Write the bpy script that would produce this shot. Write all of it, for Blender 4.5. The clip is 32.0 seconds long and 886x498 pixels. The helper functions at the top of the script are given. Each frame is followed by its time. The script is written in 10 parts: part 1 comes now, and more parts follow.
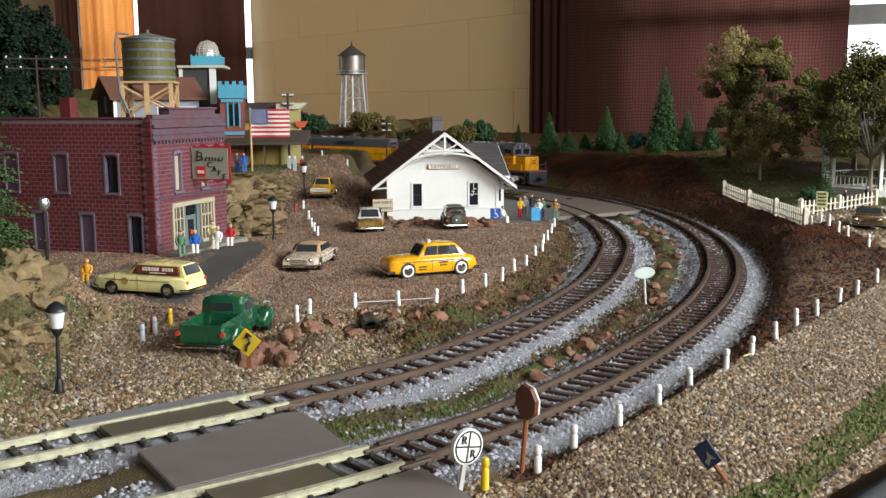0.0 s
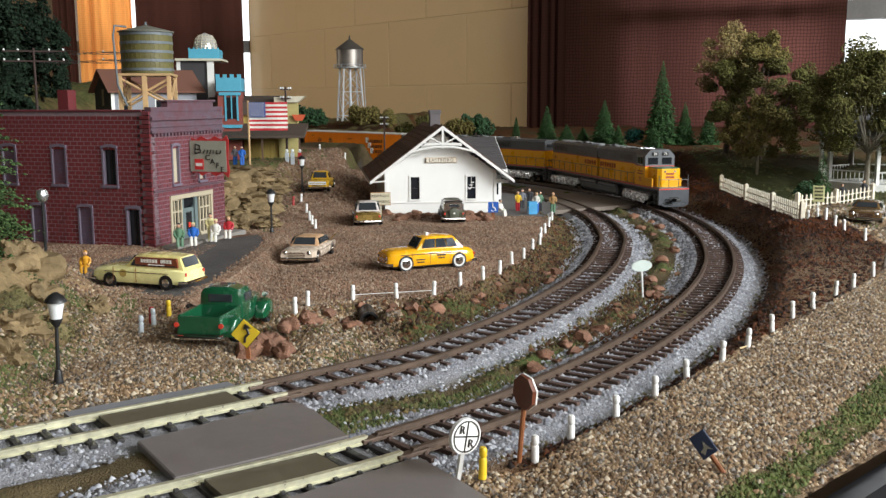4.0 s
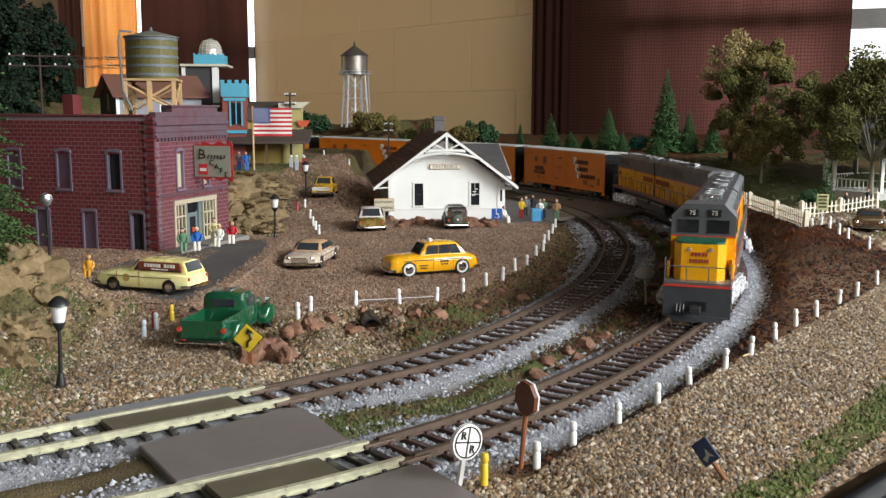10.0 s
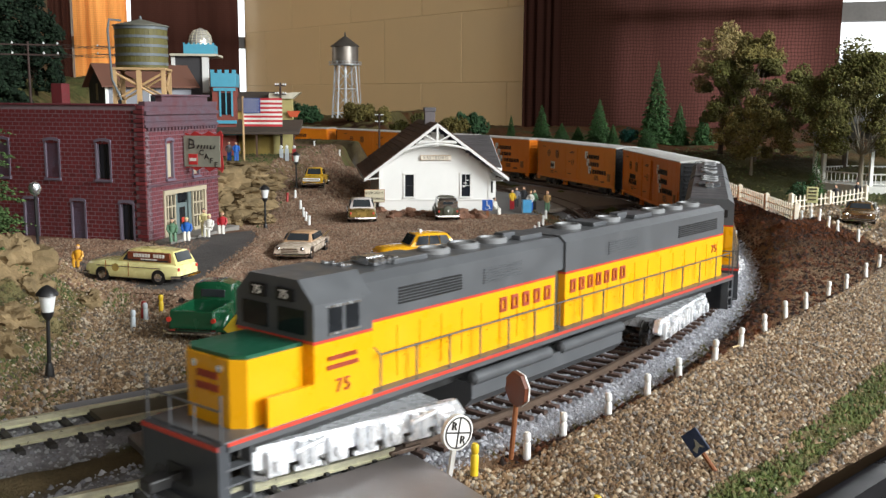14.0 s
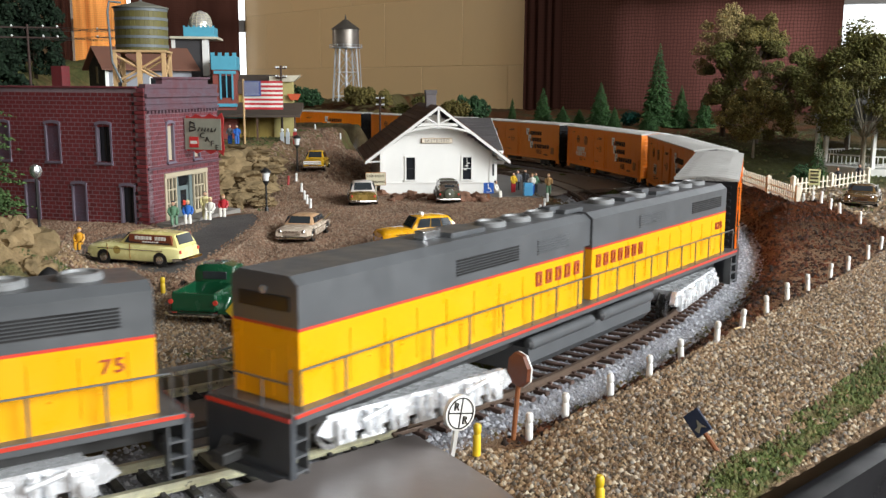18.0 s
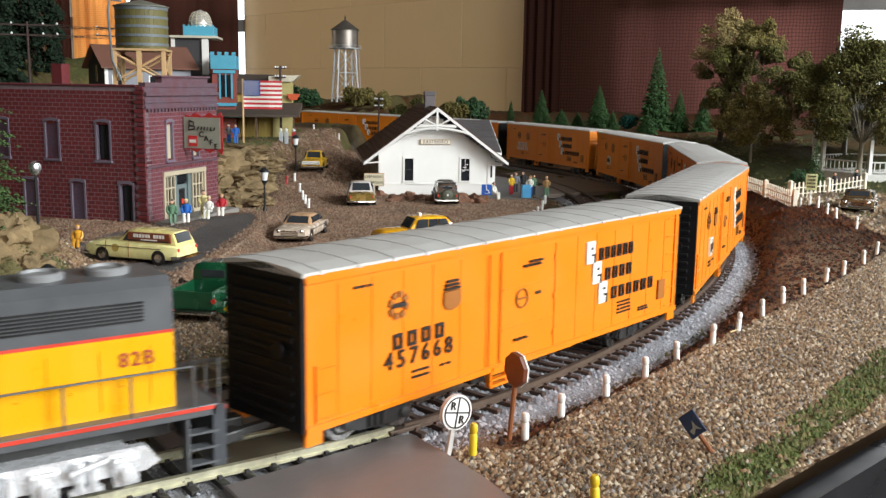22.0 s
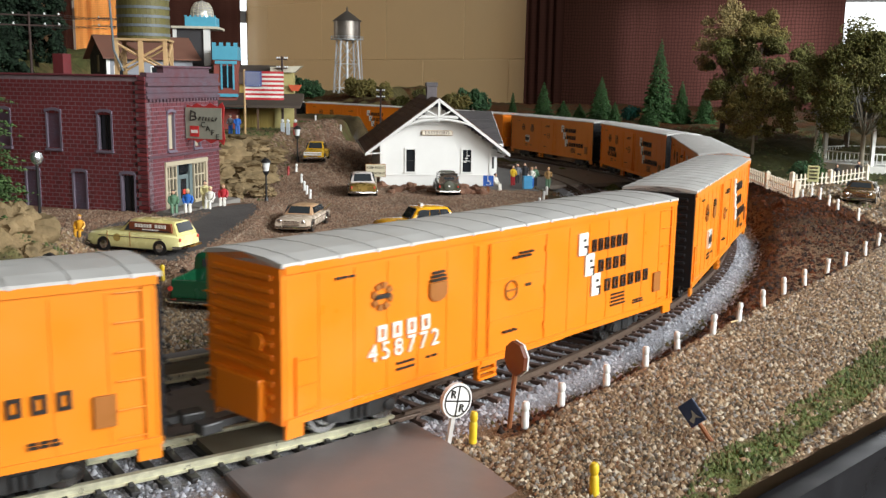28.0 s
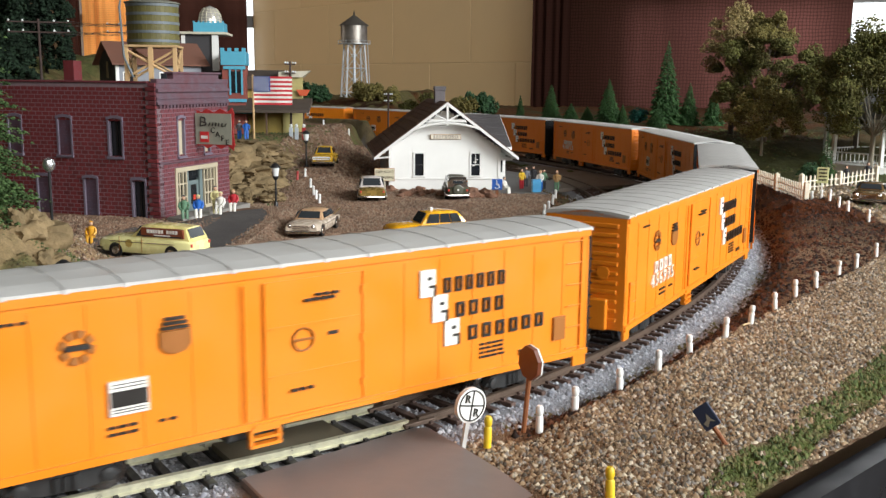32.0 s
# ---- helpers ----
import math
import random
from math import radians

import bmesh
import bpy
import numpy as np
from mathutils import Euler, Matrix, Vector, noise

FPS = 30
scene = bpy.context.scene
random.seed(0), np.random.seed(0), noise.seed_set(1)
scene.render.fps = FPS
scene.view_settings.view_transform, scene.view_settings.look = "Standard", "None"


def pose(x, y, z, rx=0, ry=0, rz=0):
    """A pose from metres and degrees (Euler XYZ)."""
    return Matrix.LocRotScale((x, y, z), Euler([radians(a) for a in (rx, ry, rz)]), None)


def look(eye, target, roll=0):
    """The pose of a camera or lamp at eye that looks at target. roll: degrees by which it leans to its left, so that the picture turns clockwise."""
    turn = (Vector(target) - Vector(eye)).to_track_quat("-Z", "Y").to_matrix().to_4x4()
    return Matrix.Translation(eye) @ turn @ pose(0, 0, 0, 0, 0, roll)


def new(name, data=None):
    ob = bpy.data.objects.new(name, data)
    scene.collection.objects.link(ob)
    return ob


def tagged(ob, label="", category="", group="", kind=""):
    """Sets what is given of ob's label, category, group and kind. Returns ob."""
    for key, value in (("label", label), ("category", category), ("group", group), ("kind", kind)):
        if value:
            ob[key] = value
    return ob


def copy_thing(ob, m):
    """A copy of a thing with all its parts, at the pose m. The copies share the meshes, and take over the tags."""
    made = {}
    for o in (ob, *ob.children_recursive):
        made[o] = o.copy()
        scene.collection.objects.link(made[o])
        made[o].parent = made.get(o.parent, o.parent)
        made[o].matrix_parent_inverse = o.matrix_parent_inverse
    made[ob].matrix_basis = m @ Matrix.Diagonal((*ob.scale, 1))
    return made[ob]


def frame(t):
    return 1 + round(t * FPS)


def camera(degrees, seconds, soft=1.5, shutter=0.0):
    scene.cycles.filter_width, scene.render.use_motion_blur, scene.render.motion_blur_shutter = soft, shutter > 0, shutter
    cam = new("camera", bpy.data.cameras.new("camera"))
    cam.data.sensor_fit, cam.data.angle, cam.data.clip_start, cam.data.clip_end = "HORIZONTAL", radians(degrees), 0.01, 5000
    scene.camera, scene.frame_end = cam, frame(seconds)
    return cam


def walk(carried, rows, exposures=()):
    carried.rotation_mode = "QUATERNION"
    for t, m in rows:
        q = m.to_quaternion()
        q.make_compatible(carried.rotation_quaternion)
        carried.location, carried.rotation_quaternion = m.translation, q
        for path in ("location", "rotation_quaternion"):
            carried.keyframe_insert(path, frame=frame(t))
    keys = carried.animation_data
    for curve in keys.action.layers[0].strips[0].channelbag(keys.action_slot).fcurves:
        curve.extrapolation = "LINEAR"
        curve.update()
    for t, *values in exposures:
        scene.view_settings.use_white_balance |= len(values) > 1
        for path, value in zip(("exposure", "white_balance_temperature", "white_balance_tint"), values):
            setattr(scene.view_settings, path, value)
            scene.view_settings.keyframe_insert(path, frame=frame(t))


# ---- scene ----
# A model railway layout in a room. Metres at roughly model size (1:87), places and sizes fitted to the camera's view, z
# = 0 at the top of the rails.
cam = camera(49.52, 32.0, soft=1.4, shutter=0.5)
PATH = [
    (0, (0.00000, 0.00007, 0.10574), (0.00000, 0.98928, -0.04078), -0.323),
    (0.5, (0.00040, -0.00098, 0.10498), (0.00046, 0.98808, -0.04256), -0.264),
    (1, (0.00023, -0.00162, 0.10562), (0.00190, 0.98718, -0.04364), -0.167),
    (1.5, (-0.00024, -0.00095, 0.10489), (0.00234, 0.98768, -0.04552), -0.061),
    (2, (-0.00014, -0.00119, 0.10508), (0.00311, 0.98736, -0.04579), 0.049),
    (2.5, (-0.00065, -0.00137, 0.10528), (0.00350, 0.98723, -0.04523), -0.014),
    (3, (-0.00017, -0.00143, 0.10519), (0.00441, 0.98687, -0.04727), -0.121),
    (3.5, (-0.00018, -0.00141, 0.10505), (0.00367, 0.98692, -0.04722), -0.160),
    (5.5, (-0.00111, -0.00183, 0.10461), (-0.00122, 0.98664, -0.04678), -0.201),
    (6, (-0.00030, -0.00205, 0.10506), (0.00103, 0.98654, -0.04553), -0.170),
    (6.5, (-0.00052, -0.00218, 0.10544), (0.00208, 0.98643, -0.04502), -0.228),
    (7, (-0.00047, -0.00142, 0.10509), (0.00212, 0.98735, -0.04434), -0.346),
    (7.5, (-0.00016, -0.00186, 0.10491), (-0.00093, 0.98688, -0.04475), -0.449),
    (8, (-0.00061, -0.00167, 0.10501), (-0.00149, 0.98712, -0.04430), -0.189),
    (8.5, (-0.00029, -0.00220, 0.10512), (0.00006, 0.98694, -0.04186), -0.088),
    (9, (-0.00028, -0.00211, 0.10489), (-0.00156, 0.98707, -0.04180), -0.104),
    (9.5, (-0.00035, -0.00223, 0.10498), (-0.00128, 0.98719, -0.04009), 0.052),
    (10, (-0.00003, -0.00155, 0.10453), (-0.00104, 0.98786, -0.04062), 0.102),
    (10.5, (0.00001, -0.00172, 0.10481), (-0.00042, 0.98772, -0.04016), 0.133),
    (11, (0.00001, -0.00156, 0.10494), (0.00294, 0.98766, -0.04149), 0.206),
    (11.5, (-0.00021, -0.00150, 0.10462), (0.00355, 0.98768, -0.04202), 0.211),
    (12, (-0.00051, -0.00162, 0.10457), (0.00312, 0.98739, -0.04322), 0.171),
    (12.5, (-0.00020, -0.00182, 0.10430), (0.00448, 0.98704, -0.04443), 0.199),
    (13, (-0.00007, -0.00182, 0.10432), (0.00769, 0.98673, -0.04634), 0.254),
    (13.5, (-0.00065, -0.00111, 0.10399), (0.00715, 0.98723, -0.04806), 0.335),
    (14, (-0.00025, -0.00097, 0.10401), (0.00891, 0.98712, -0.04960), 0.378),
    (14.5, (-0.00040, -0.00160, 0.10405), (0.00704, 0.98619, -0.05153), 0.315),
    (16.5, (-0.00028, -0.00143, 0.10380), (0.00570, 0.98514, -0.05941), 0.197),
    (17, (-0.00035, -0.00084, 0.10331), (0.00765, 0.98536, -0.06208), 0.308),
    (17.5, (-0.00033, -0.00051, 0.10322), (0.00861, 0.98514, -0.06533), 0.321),
    (18, (-0.00063, -0.00072, 0.10298), (0.00769, 0.98470, -0.06695), 0.314),
    (18.5, (-0.00030, -0.00110, 0.10339), (0.00703, 0.98455, -0.06523), 0.326),
    (19, (-0.00048, -0.00189, 0.10380), (0.00854, 0.98371, -0.06504), 0.387),
    (19.5, (-0.00099, -0.00130, 0.10323), (0.00849, 0.98447, -0.06458), 0.583),
    (20, (-0.00067, -0.00198, 0.10339), (0.00837, 0.98404, -0.06299), 0.626),
    (20.5, (-0.00087, -0.00141, 0.10247), (0.00991, 0.98470, -0.06329), 0.775),
    (21, (-0.00104, -0.00141, 0.10225), (0.01076, 0.98445, -0.06493), 0.909),
    (21.5, (-0.00077, -0.00187, 0.10257), (0.01254, 0.98390, -0.06500), 0.879),
    (22, (-0.00095, -0.00233, 0.10284), (0.01030, 0.98334, -0.06544), 0.884),
    (22.5, (-0.00062, -0.00232, 0.10276), (0.00930, 0.98318, -0.06663), 0.794),
    (23, (-0.00070, -0.00205, 0.10269), (0.01010, 0.98360, -0.06576), 0.819),
    (23.5, (-0.00062, -0.00217, 0.10223), (0.00854, 0.98312, -0.06840), 0.872),
    (24, (-0.00090, -0.00188, 0.10222), (0.00824, 0.98327, -0.06927), 0.944),
    (24.5, (-0.00089, -0.00246, 0.10251), (0.00804, 0.98266, -0.06908), 0.911),
    (25, (-0.00087, -0.00307, 0.10277), (0.00810, 0.98203, -0.06903), 0.896),
    (25.5, (-0.00075, -0.00193, 0.10191), (0.00777, 0.98279, -0.07200), 0.937),
    (27.5, (-0.00081, -0.00238, 0.10170), (0.00880, 0.98194, -0.07447), 0.988),
    (28, (-0.00054, -0.00286, 0.10196), (0.00885, 0.98142, -0.07444), 0.972),
    (28.5, (-0.00074, -0.00221, 0.10201), (0.00872, 0.98207, -0.07437), 0.969),
    (29, (-0.00079, -0.00229, 0.10183), (0.00698, 0.98198, -0.07468), 0.909),
    (29.5, (-0.00101, -0.00265, 0.10179), (0.00651, 0.98163, -0.07467), 0.927),
    (30, (-0.00102, -0.00245, 0.10168), (0.00729, 0.98191, -0.07426), 0.928),
    (30.5, (-0.00087, -0.00213, 0.10177), (0.00770, 0.98214, -0.07473), 0.885),
    (31, (-0.00112, -0.00273, 0.10218), (0.00489, 0.98191, -0.07228), 0.751),
    (31.5, (-0.00204, -0.00337, 0.10253), (0.00241, 0.98125, -0.07215), 0.613),
    (32, (-0.00240, -0.00350, 0.10263), (-0.00052, 0.98136, -0.07071), 0.572),
]
walk(cam, [(t, look(eye, target, roll)) for t, eye, target, roll in PATH])

# ---- light: daylight from the room's windows, and an added fill on the back wall ----
world = bpy.data.worlds.new("world")
scene.world = world
world.use_nodes = True
_n = world.node_tree.nodes
_sky = _n.new("ShaderNodeTexSky")
_sky.sky_type, _sky.sun_disc = "NISHITA", False
_sky.sun_elevation, _sky.sun_rotation = radians(40), radians(120)
world.node_tree.links.new(_sky.outputs[0], _n["Background"].inputs[0])
_n["Background"].inputs[1].default_value = 0.05
scene.view_settings.exposure = 0.0


def area_lamp(name, x, y, z, target, w, h, power, col=(1, 1, 1)):
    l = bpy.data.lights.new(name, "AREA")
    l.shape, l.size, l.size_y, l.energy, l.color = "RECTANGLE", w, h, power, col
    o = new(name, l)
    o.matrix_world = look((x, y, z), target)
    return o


area_lamp("window_light_side", 1.70, -0.25, 0.80, (0.0, 0.65, 0.0), 1.1, 0.9, 78, (0.94, 0.985, 1.0))
# Fill lamp added to brighten the block wall; no window stands there.
area_lamp("window_light_west", -2.2, 2.6, 0.85, (-0.3, 3.3, 0.25), 1.0, 0.9, 11, (1.0, 0.93, 0.84))
area_lamp("window_light_rear", 1.05, -1.75, 0.85, (0.0, 0.6, 0.0), 1.8, 1.0, 30, (1.0, 0.96, 0.90))

# ---- materials ----
def mat(name, col, rough=0.7, metal=0.0, var=0.15, scale=200.0, bump=0.0, bscale=None, col2=None, coat=0.0, rnd=0.0, spec=0.5):
    """A plain node material: base colour with a large and a fine noise, roughness breakup and bump."""
    m = bpy.data.materials.new(name)
    m.use_nodes = True
    nt = m.node_tree
    n, L = nt.nodes, nt.links
    b = n["Principled BSDF"]
    b.inputs["Metallic"].default_value = metal
    b.inputs["Coat Weight"].default_value = coat
    b.inputs["Specular IOR Level"].default_value = spec
    tc = n.new("ShaderNodeTexCoord")
    n1, n2 = n.new("ShaderNodeTexNoise"), n.new("ShaderNodeTexNoise")
    n1.inputs["Scale"].default_value, n2.inputs["Scale"].default_value = scale, scale * 0.12
    n1.inputs["Detail"].default_value = 6
    for k in (n1, n2):
        L.new(tc.outputs["Object"], k.inputs["Vector"])
    ad = n.new("ShaderNodeMath")
    ad.operation = "ADD"
    L.new(n1.outputs[0], ad.inputs[0])
    L.new(n2.outputs[0], ad.inputs[1])
    mr = n.new("ShaderNodeMapRange")
    mr.inputs[1].default_value, mr.inputs[2].default_value = 0.65, 1.35
    L.new(ad.outputs[0], mr.inputs[0])
    mx = n.new("ShaderNodeMix")
    mx.data_type = "RGBA"
    c = np.array(col, float)
    lo = np.array(col2, float) if col2 else c * (1 - var)
    hi = c if col2 else np.minimum(c * (1 + var), 1)
    mx.inputs[6].default_value, mx.inputs[7].default_value = (*lo, 1), (*hi, 1)
    L.new(mr.outputs[0], mx.inputs[0])
    out = mx.outputs[2]
    if rnd:
        oi, hs = n.new("ShaderNodeObjectInfo"), n.new("ShaderNodeHueSaturation")
        m2 = n.new("ShaderNodeMapRange")
        m2.inputs[3].default_value, m2.inputs[4].default_value = 1 - rnd, 1 + rnd
        L.new(oi.outputs["Random"], m2.inputs[0])
        L.new(m2.outputs[0], hs.inputs["Value"])
        L.new(out, hs.inputs["Color"])
        out = hs.outputs[0]
    L.new(out, b.inputs["Base Color"])
    r = n.new("ShaderNodeMapRange")
    r.inputs[1].default_value, r.inputs[2].default_value = 0.3, 0.7
    r.inputs[3].default_value, r.inputs[4].default_value = max(rough - 0.1, 0.02), min(rough + 0.1, 1)
    L.new(n1.outputs[0], r.inputs[0])
    L.new(r.outputs[0], b.inputs["Roughness"])
    if bump:
        bp, n3 = n.new("ShaderNodeBump"), n.new("ShaderNodeTexNoise")
        n3.inputs["Scale"].default_value = bscale or scale * 3
        n3.inputs["Detail"].default_value = 4
        L.new(tc.outputs["Object"], n3.inputs["Vector"])
        bp.inputs["Strength"].default_value, bp.inputs["Distance"].default_value = bump, 0.001
        L.new(n3.outputs[0], bp.inputs["Height"])
        L.new(bp.outputs[0], b.inputs["Normal"])
    return m


def glass(name, col=(0.9, 0.95, 0.97)):
    m = bpy.data.materials.new(name)
    m.use_nodes = True
    b = m.node_tree.nodes["Principled BSDF"]
    b.inputs["Base Color"].default_value = (*col, 1)
    b.inputs["Transmission Weight"].default_value, b.inputs["Roughness"].default_value = 1.0, 0.05
    b.inputs["IOR"].default_value = 1.1
    return m


WHITE = mat("white_paint", (0.78, 0.77, 0.74), 0.5, var=0.06, scale=60)
BLACK = mat("black_plastic", (0.012, 0.012, 0.013), 0.4, var=0.3)
GREY = mat("grey_paint", (0.088, 0.093, 0.100), 0.38, var=0.12, scale=120)
LGREY = mat("light_grey_paint", (0.21, 0.215, 0.22), 0.4, var=0.1)
YELLOW = mat("armour_yellow_paint", (0.80, 0.375, 0.004), 0.32, var=0.05, scale=80)
ORANGE = mat("orange_paint", (0.78, 0.205, 0.008), 0.36, var=0.05, scale=60)
RED = mat("red_stripe_paint", (0.55, 0.05, 0.03), 0.4)
REDL = mat("red_letter_paint", (0.32, 0.05, 0.025), 0.5)
SILVER = mat("silver_paint", (0.75, 0.76, 0.78), 0.22, 0.9, var=0.15, scale=300)
ROOFW = mat("aluminium_roof_paint", (0.52, 0.515, 0.50), 0.45, 0.1, var=0.1, scale=90)
GREEN = mat("anti_glare_green", (0.012, 0.09, 0.05), 0.4)
STEEL = mat("rail_steel", (0.66, 0.64, 0.47), 0.36, 0.55, var=0.2, scale=400)
RUST = mat("rusty_rail", (0.11, 0.075, 0.055), 0.55, 0.4, var=0.3, scale=500)
DARKGLASS = mat("dark_window", (0.015, 0.017, 0.02), 0.08, var=0.2)
TIE = mat("tie_brown", (0.075, 0.045, 0.035), 0.75, var=0.35, scale=500, bump=0.3, rnd=0.25)
TIEB = mat("tie_black", (0.022, 0.02, 0.02), 0.6, var=0.3, scale=500)
CROSSING = mat("crossing_plastic", (0.165, 0.145, 0.14), 0.42, var=0.12, scale=90, bump=0.05)
CROSSIN = mat("crossing_inner", (0.10, 0.085, 0.055), 0.6, var=0.2, scale=200)
ASPHALT = mat("asphalt", (0.078, 0.072, 0.070), 0.85, var=0.45, scale=220, bump=0.6)


# ---- mesh building ----
class Geo:
    """Collects vertices and faces with material slots."""

    def __init__(self):
        self.v, self.f, self.m = [], [], []

    def add(self, v, f, m=0):
        k = len(self.v)
        self.v += [tuple(p) for p in v]
        self.f += [tuple(i + k for i in q) for q in f]
        self.m += [m] * len(f)
        return self

    def box(self, x0, x1, y0, y1, z0, z1, m=0, b=0.0):
        """A box; b chamfers all its edges."""
        if b <= 0:
            v = [(x, y, z) for x in (x0, x1) for y in (y0, y1) for z in (z0, z1)]
            return self.add(v, [(0, 1, 3, 2), (4, 6, 7, 5), (0, 4, 5, 1), (2, 3, 7, 6), (0, 2, 6, 4), (1, 5, 7, 3)], m)
        bm = bmesh.new()
        bmesh.ops.create_cube(bm, size=1)
        for q in bm.verts:
            q.co = ((x0 + x1) / 2 + q.co.x * (x1 - x0), (y0 + y1) / 2 + q.co.y * (y1 - y0), (z0 + z1) / 2 + q.co.z * (z1 - z0))
        bmesh.ops.bevel(bm, geom=bm.edges[:], offset=b, segments=2, profile=0.5, affect="EDGES")
        return self.take(bm, m)

    def take(self, bm, m=0):
        bm.verts.index_update()
        self.add([q.co[:] for q in bm.verts], [[q.index for q in f.verts] for f in bm.faces], m)
        bm.free()
        return self

    def prism(self, poly, axis, a, b, m=0):
        """A polygon of (p, q) pairs pushed along axis 0, 1 or 2 from a to b."""
        def at(p, c):
            return {0: (c, p[0], p[1]), 1: (p[0], c, p[1]), 2: (p[0], p[1], c)}[axis]
        n = len(poly)
        v = [at(p, a) for p in poly] + [at(p, b) for p in poly]
        f = [tuple(range(n)), tuple(range(n, 2 * n))] + [(i, (i + 1) % n, n + (i + 1) % n, n + i) for i in range(n)]
        return self.add(v, f, m)

    def tube(self, pts, r, n=8, m=0, r1=None):
        """A round bar along points, from radius r to r1, with end caps."""
        P = [Vector(p) for p in pts]
        r1 = r if r1 is None else r1
        v, f = [], []
        for i, p in enumerate(P):
            d = (P[min(i + 1, len(P) - 1)] - P[max(i - 1, 0)]).normalized()
            u = d.orthogonal().normalized() if i == 0 else (u - d * u.dot(d)).normalized()
            w = d.cross(u)
            k = r + (r1 - r) * i / (len(P) - 1)
            v += [p + (u * math.cos(a) + w * math.sin(a)) * k for a in (2 * math.pi * j / n for j in range(n))]
        for i in range(len(P) - 1):
            f += [(i * n + j, i * n + (j + 1) % n, (i + 1) * n + (j + 1) % n, (i + 1) * n + j) for j in range(n)]
        f += [tuple(range(n)), tuple(range(len(v) - n, len(v)))]
        return self.add(v, f, m)

    def turn(self, prof, n=16, c=(0, 0, 0), m=0, axis=2, arc=(0, 2 * math.pi)):
        """A profile of (radius, height) turned about an axis through c."""
        v, f = [], []
        for r, h in prof:
            for j in range(n):
                a = 2 * math.pi * j / n
                p = (r * math.cos(a), r * math.sin(a), h)
                p = p if axis == 2 else (h, p[0], p[1]) if axis == 0 else (p[0], h, p[1])
                v.append((p[0] + c[0], p[1] + c[1], p[2] + c[2]))
        for i in range(len(prof) - 1):
            f += [(i * n + j, i * n + (j + 1) % n, (i + 1) * n + (j + 1) % n, (i + 1) * n + j) for j in range(n)]
        f += [tuple(range(n)), tuple(range(len(v) - n, len(v)))]
        return self.add(v, f, m)

    def blob(self, c, r, m=0, rough=0.25, seed=0, sub=2):
        """A lumpy rounded stone or clump; r is a radius or three."""
        rx, ry, rz = r if isinstance(r, (tuple, list)) else (r, r, r)
        bm = bmesh.new()
        bmesh.ops.create_icosphere(bm, subdivisions=sub, radius=1)
        o = Vector((seed * 3.7, seed * 1.3, seed * 2.1))
        for q in bm.verts:
            k = 1 + rough * noise.noise(q.co * 1.4 + o) * 1.6 + rough * 0.6 * noise.noise(q.co * 3.5 + o) + rough * 0.45 * noise.noise(q.co * 8 + o) * (sub > 2) + rough * 0.3 * noise.noise(q.co * 17 + o) * (sub > 3)
            q.co = Vector((c[0] + q.co.x * rx * k, c[1] + q.co.y * ry * k, c[2] + q.co.z * rz * k))
        return self.take(bm, m)

    def weld(self):
        """Joins vertices that lie on one another."""
        seen, to, v = {}, [], []
        for p in self.v:
            k = tuple(round(c, 6) for c in p)
            if k not in seen:
                seen[k] = len(v)
                v.append(p)
            to.append(seen[k])
        self.v, self.f = v, [tuple(to[i] for i in q) for q in self.f]
        return self

    def turned(self, m4, k=0):
        """Moves the vertices from index k on by a matrix."""
        self.v[k:] = [tuple(m4 @ Vector(p)) for p in self.v[k:]]
        return self

    def mesh(self, name, mats, smooth=False):
        me = bpy.data.meshes.new(name)
        me.from_pydata(self.v, [], self.f)
        for q in mats if isinstance(mats, (list, tuple)) else [mats]:
            me.materials.append(q)
        me.polygons.foreach_set("material_index", self.m)
        bm = bmesh.new()
        bm.from_mesh(me)
        bmesh.ops.recalc_face_normals(bm, faces=bm.faces[:])
        bm.to_mesh(me)
        bm.free()
        if smooth:
            me.polygons.foreach_set("use_smooth", [True] * len(me.polygons))
            me.set_sharp_from_angle(angle=radians(38))
        return me


def thing(name, label, category, m=None, group="", kind="", geo=None, mats=None, smooth=False):
    ob = new(name, geo.mesh(name, mats, smooth) if geo else None)
    ob.matrix_world = m or Matrix()
    return tagged(ob, label, category, group, kind)


def part(name, geo, mats, parent, label="", smooth=False, m=None):
    ob = new(name, geo.mesh(name, mats, smooth) if isinstance(geo, Geo) else geo)
    ob.parent = parent
    if m is not None:
        ob.matrix_local = m
    return tagged(ob, label)


def yawed(x, y, z, a):
    return pose(x, y, z, 0, 0, a)


def text_geo(body, size, depth=0.0003, align="CENTER", space=1.0):
    """Letters from the built-in font as a mesh in the xz plane, facing -y."""
    cu = bpy.data.curves.new("lettering", "FONT")
    cu.body, cu.size, cu.extrude, cu.align_x, cu.align_y, cu.space_character = body, size, depth, align, "CENTER", space
    cu.resolution_u = 3
    ob = bpy.data.objects.new("lettering", cu)
    scene.collection.objects.link(ob)
    bpy.context.view_layer.update()
    me = bpy.data.meshes.new_from_object(ob.evaluated_get(bpy.context.evaluated_depsgraph_get()))
    bpy.data.objects.remove(ob)
    bpy.data.curves.remove(cu)
    g = Geo()
    g.add([(p.co.x, -p.co.z, p.co.y) for p in me.vertices], [tuple(q.vertices) for q in me.polygons])
    bpy.data.meshes.remove(me)
    return g


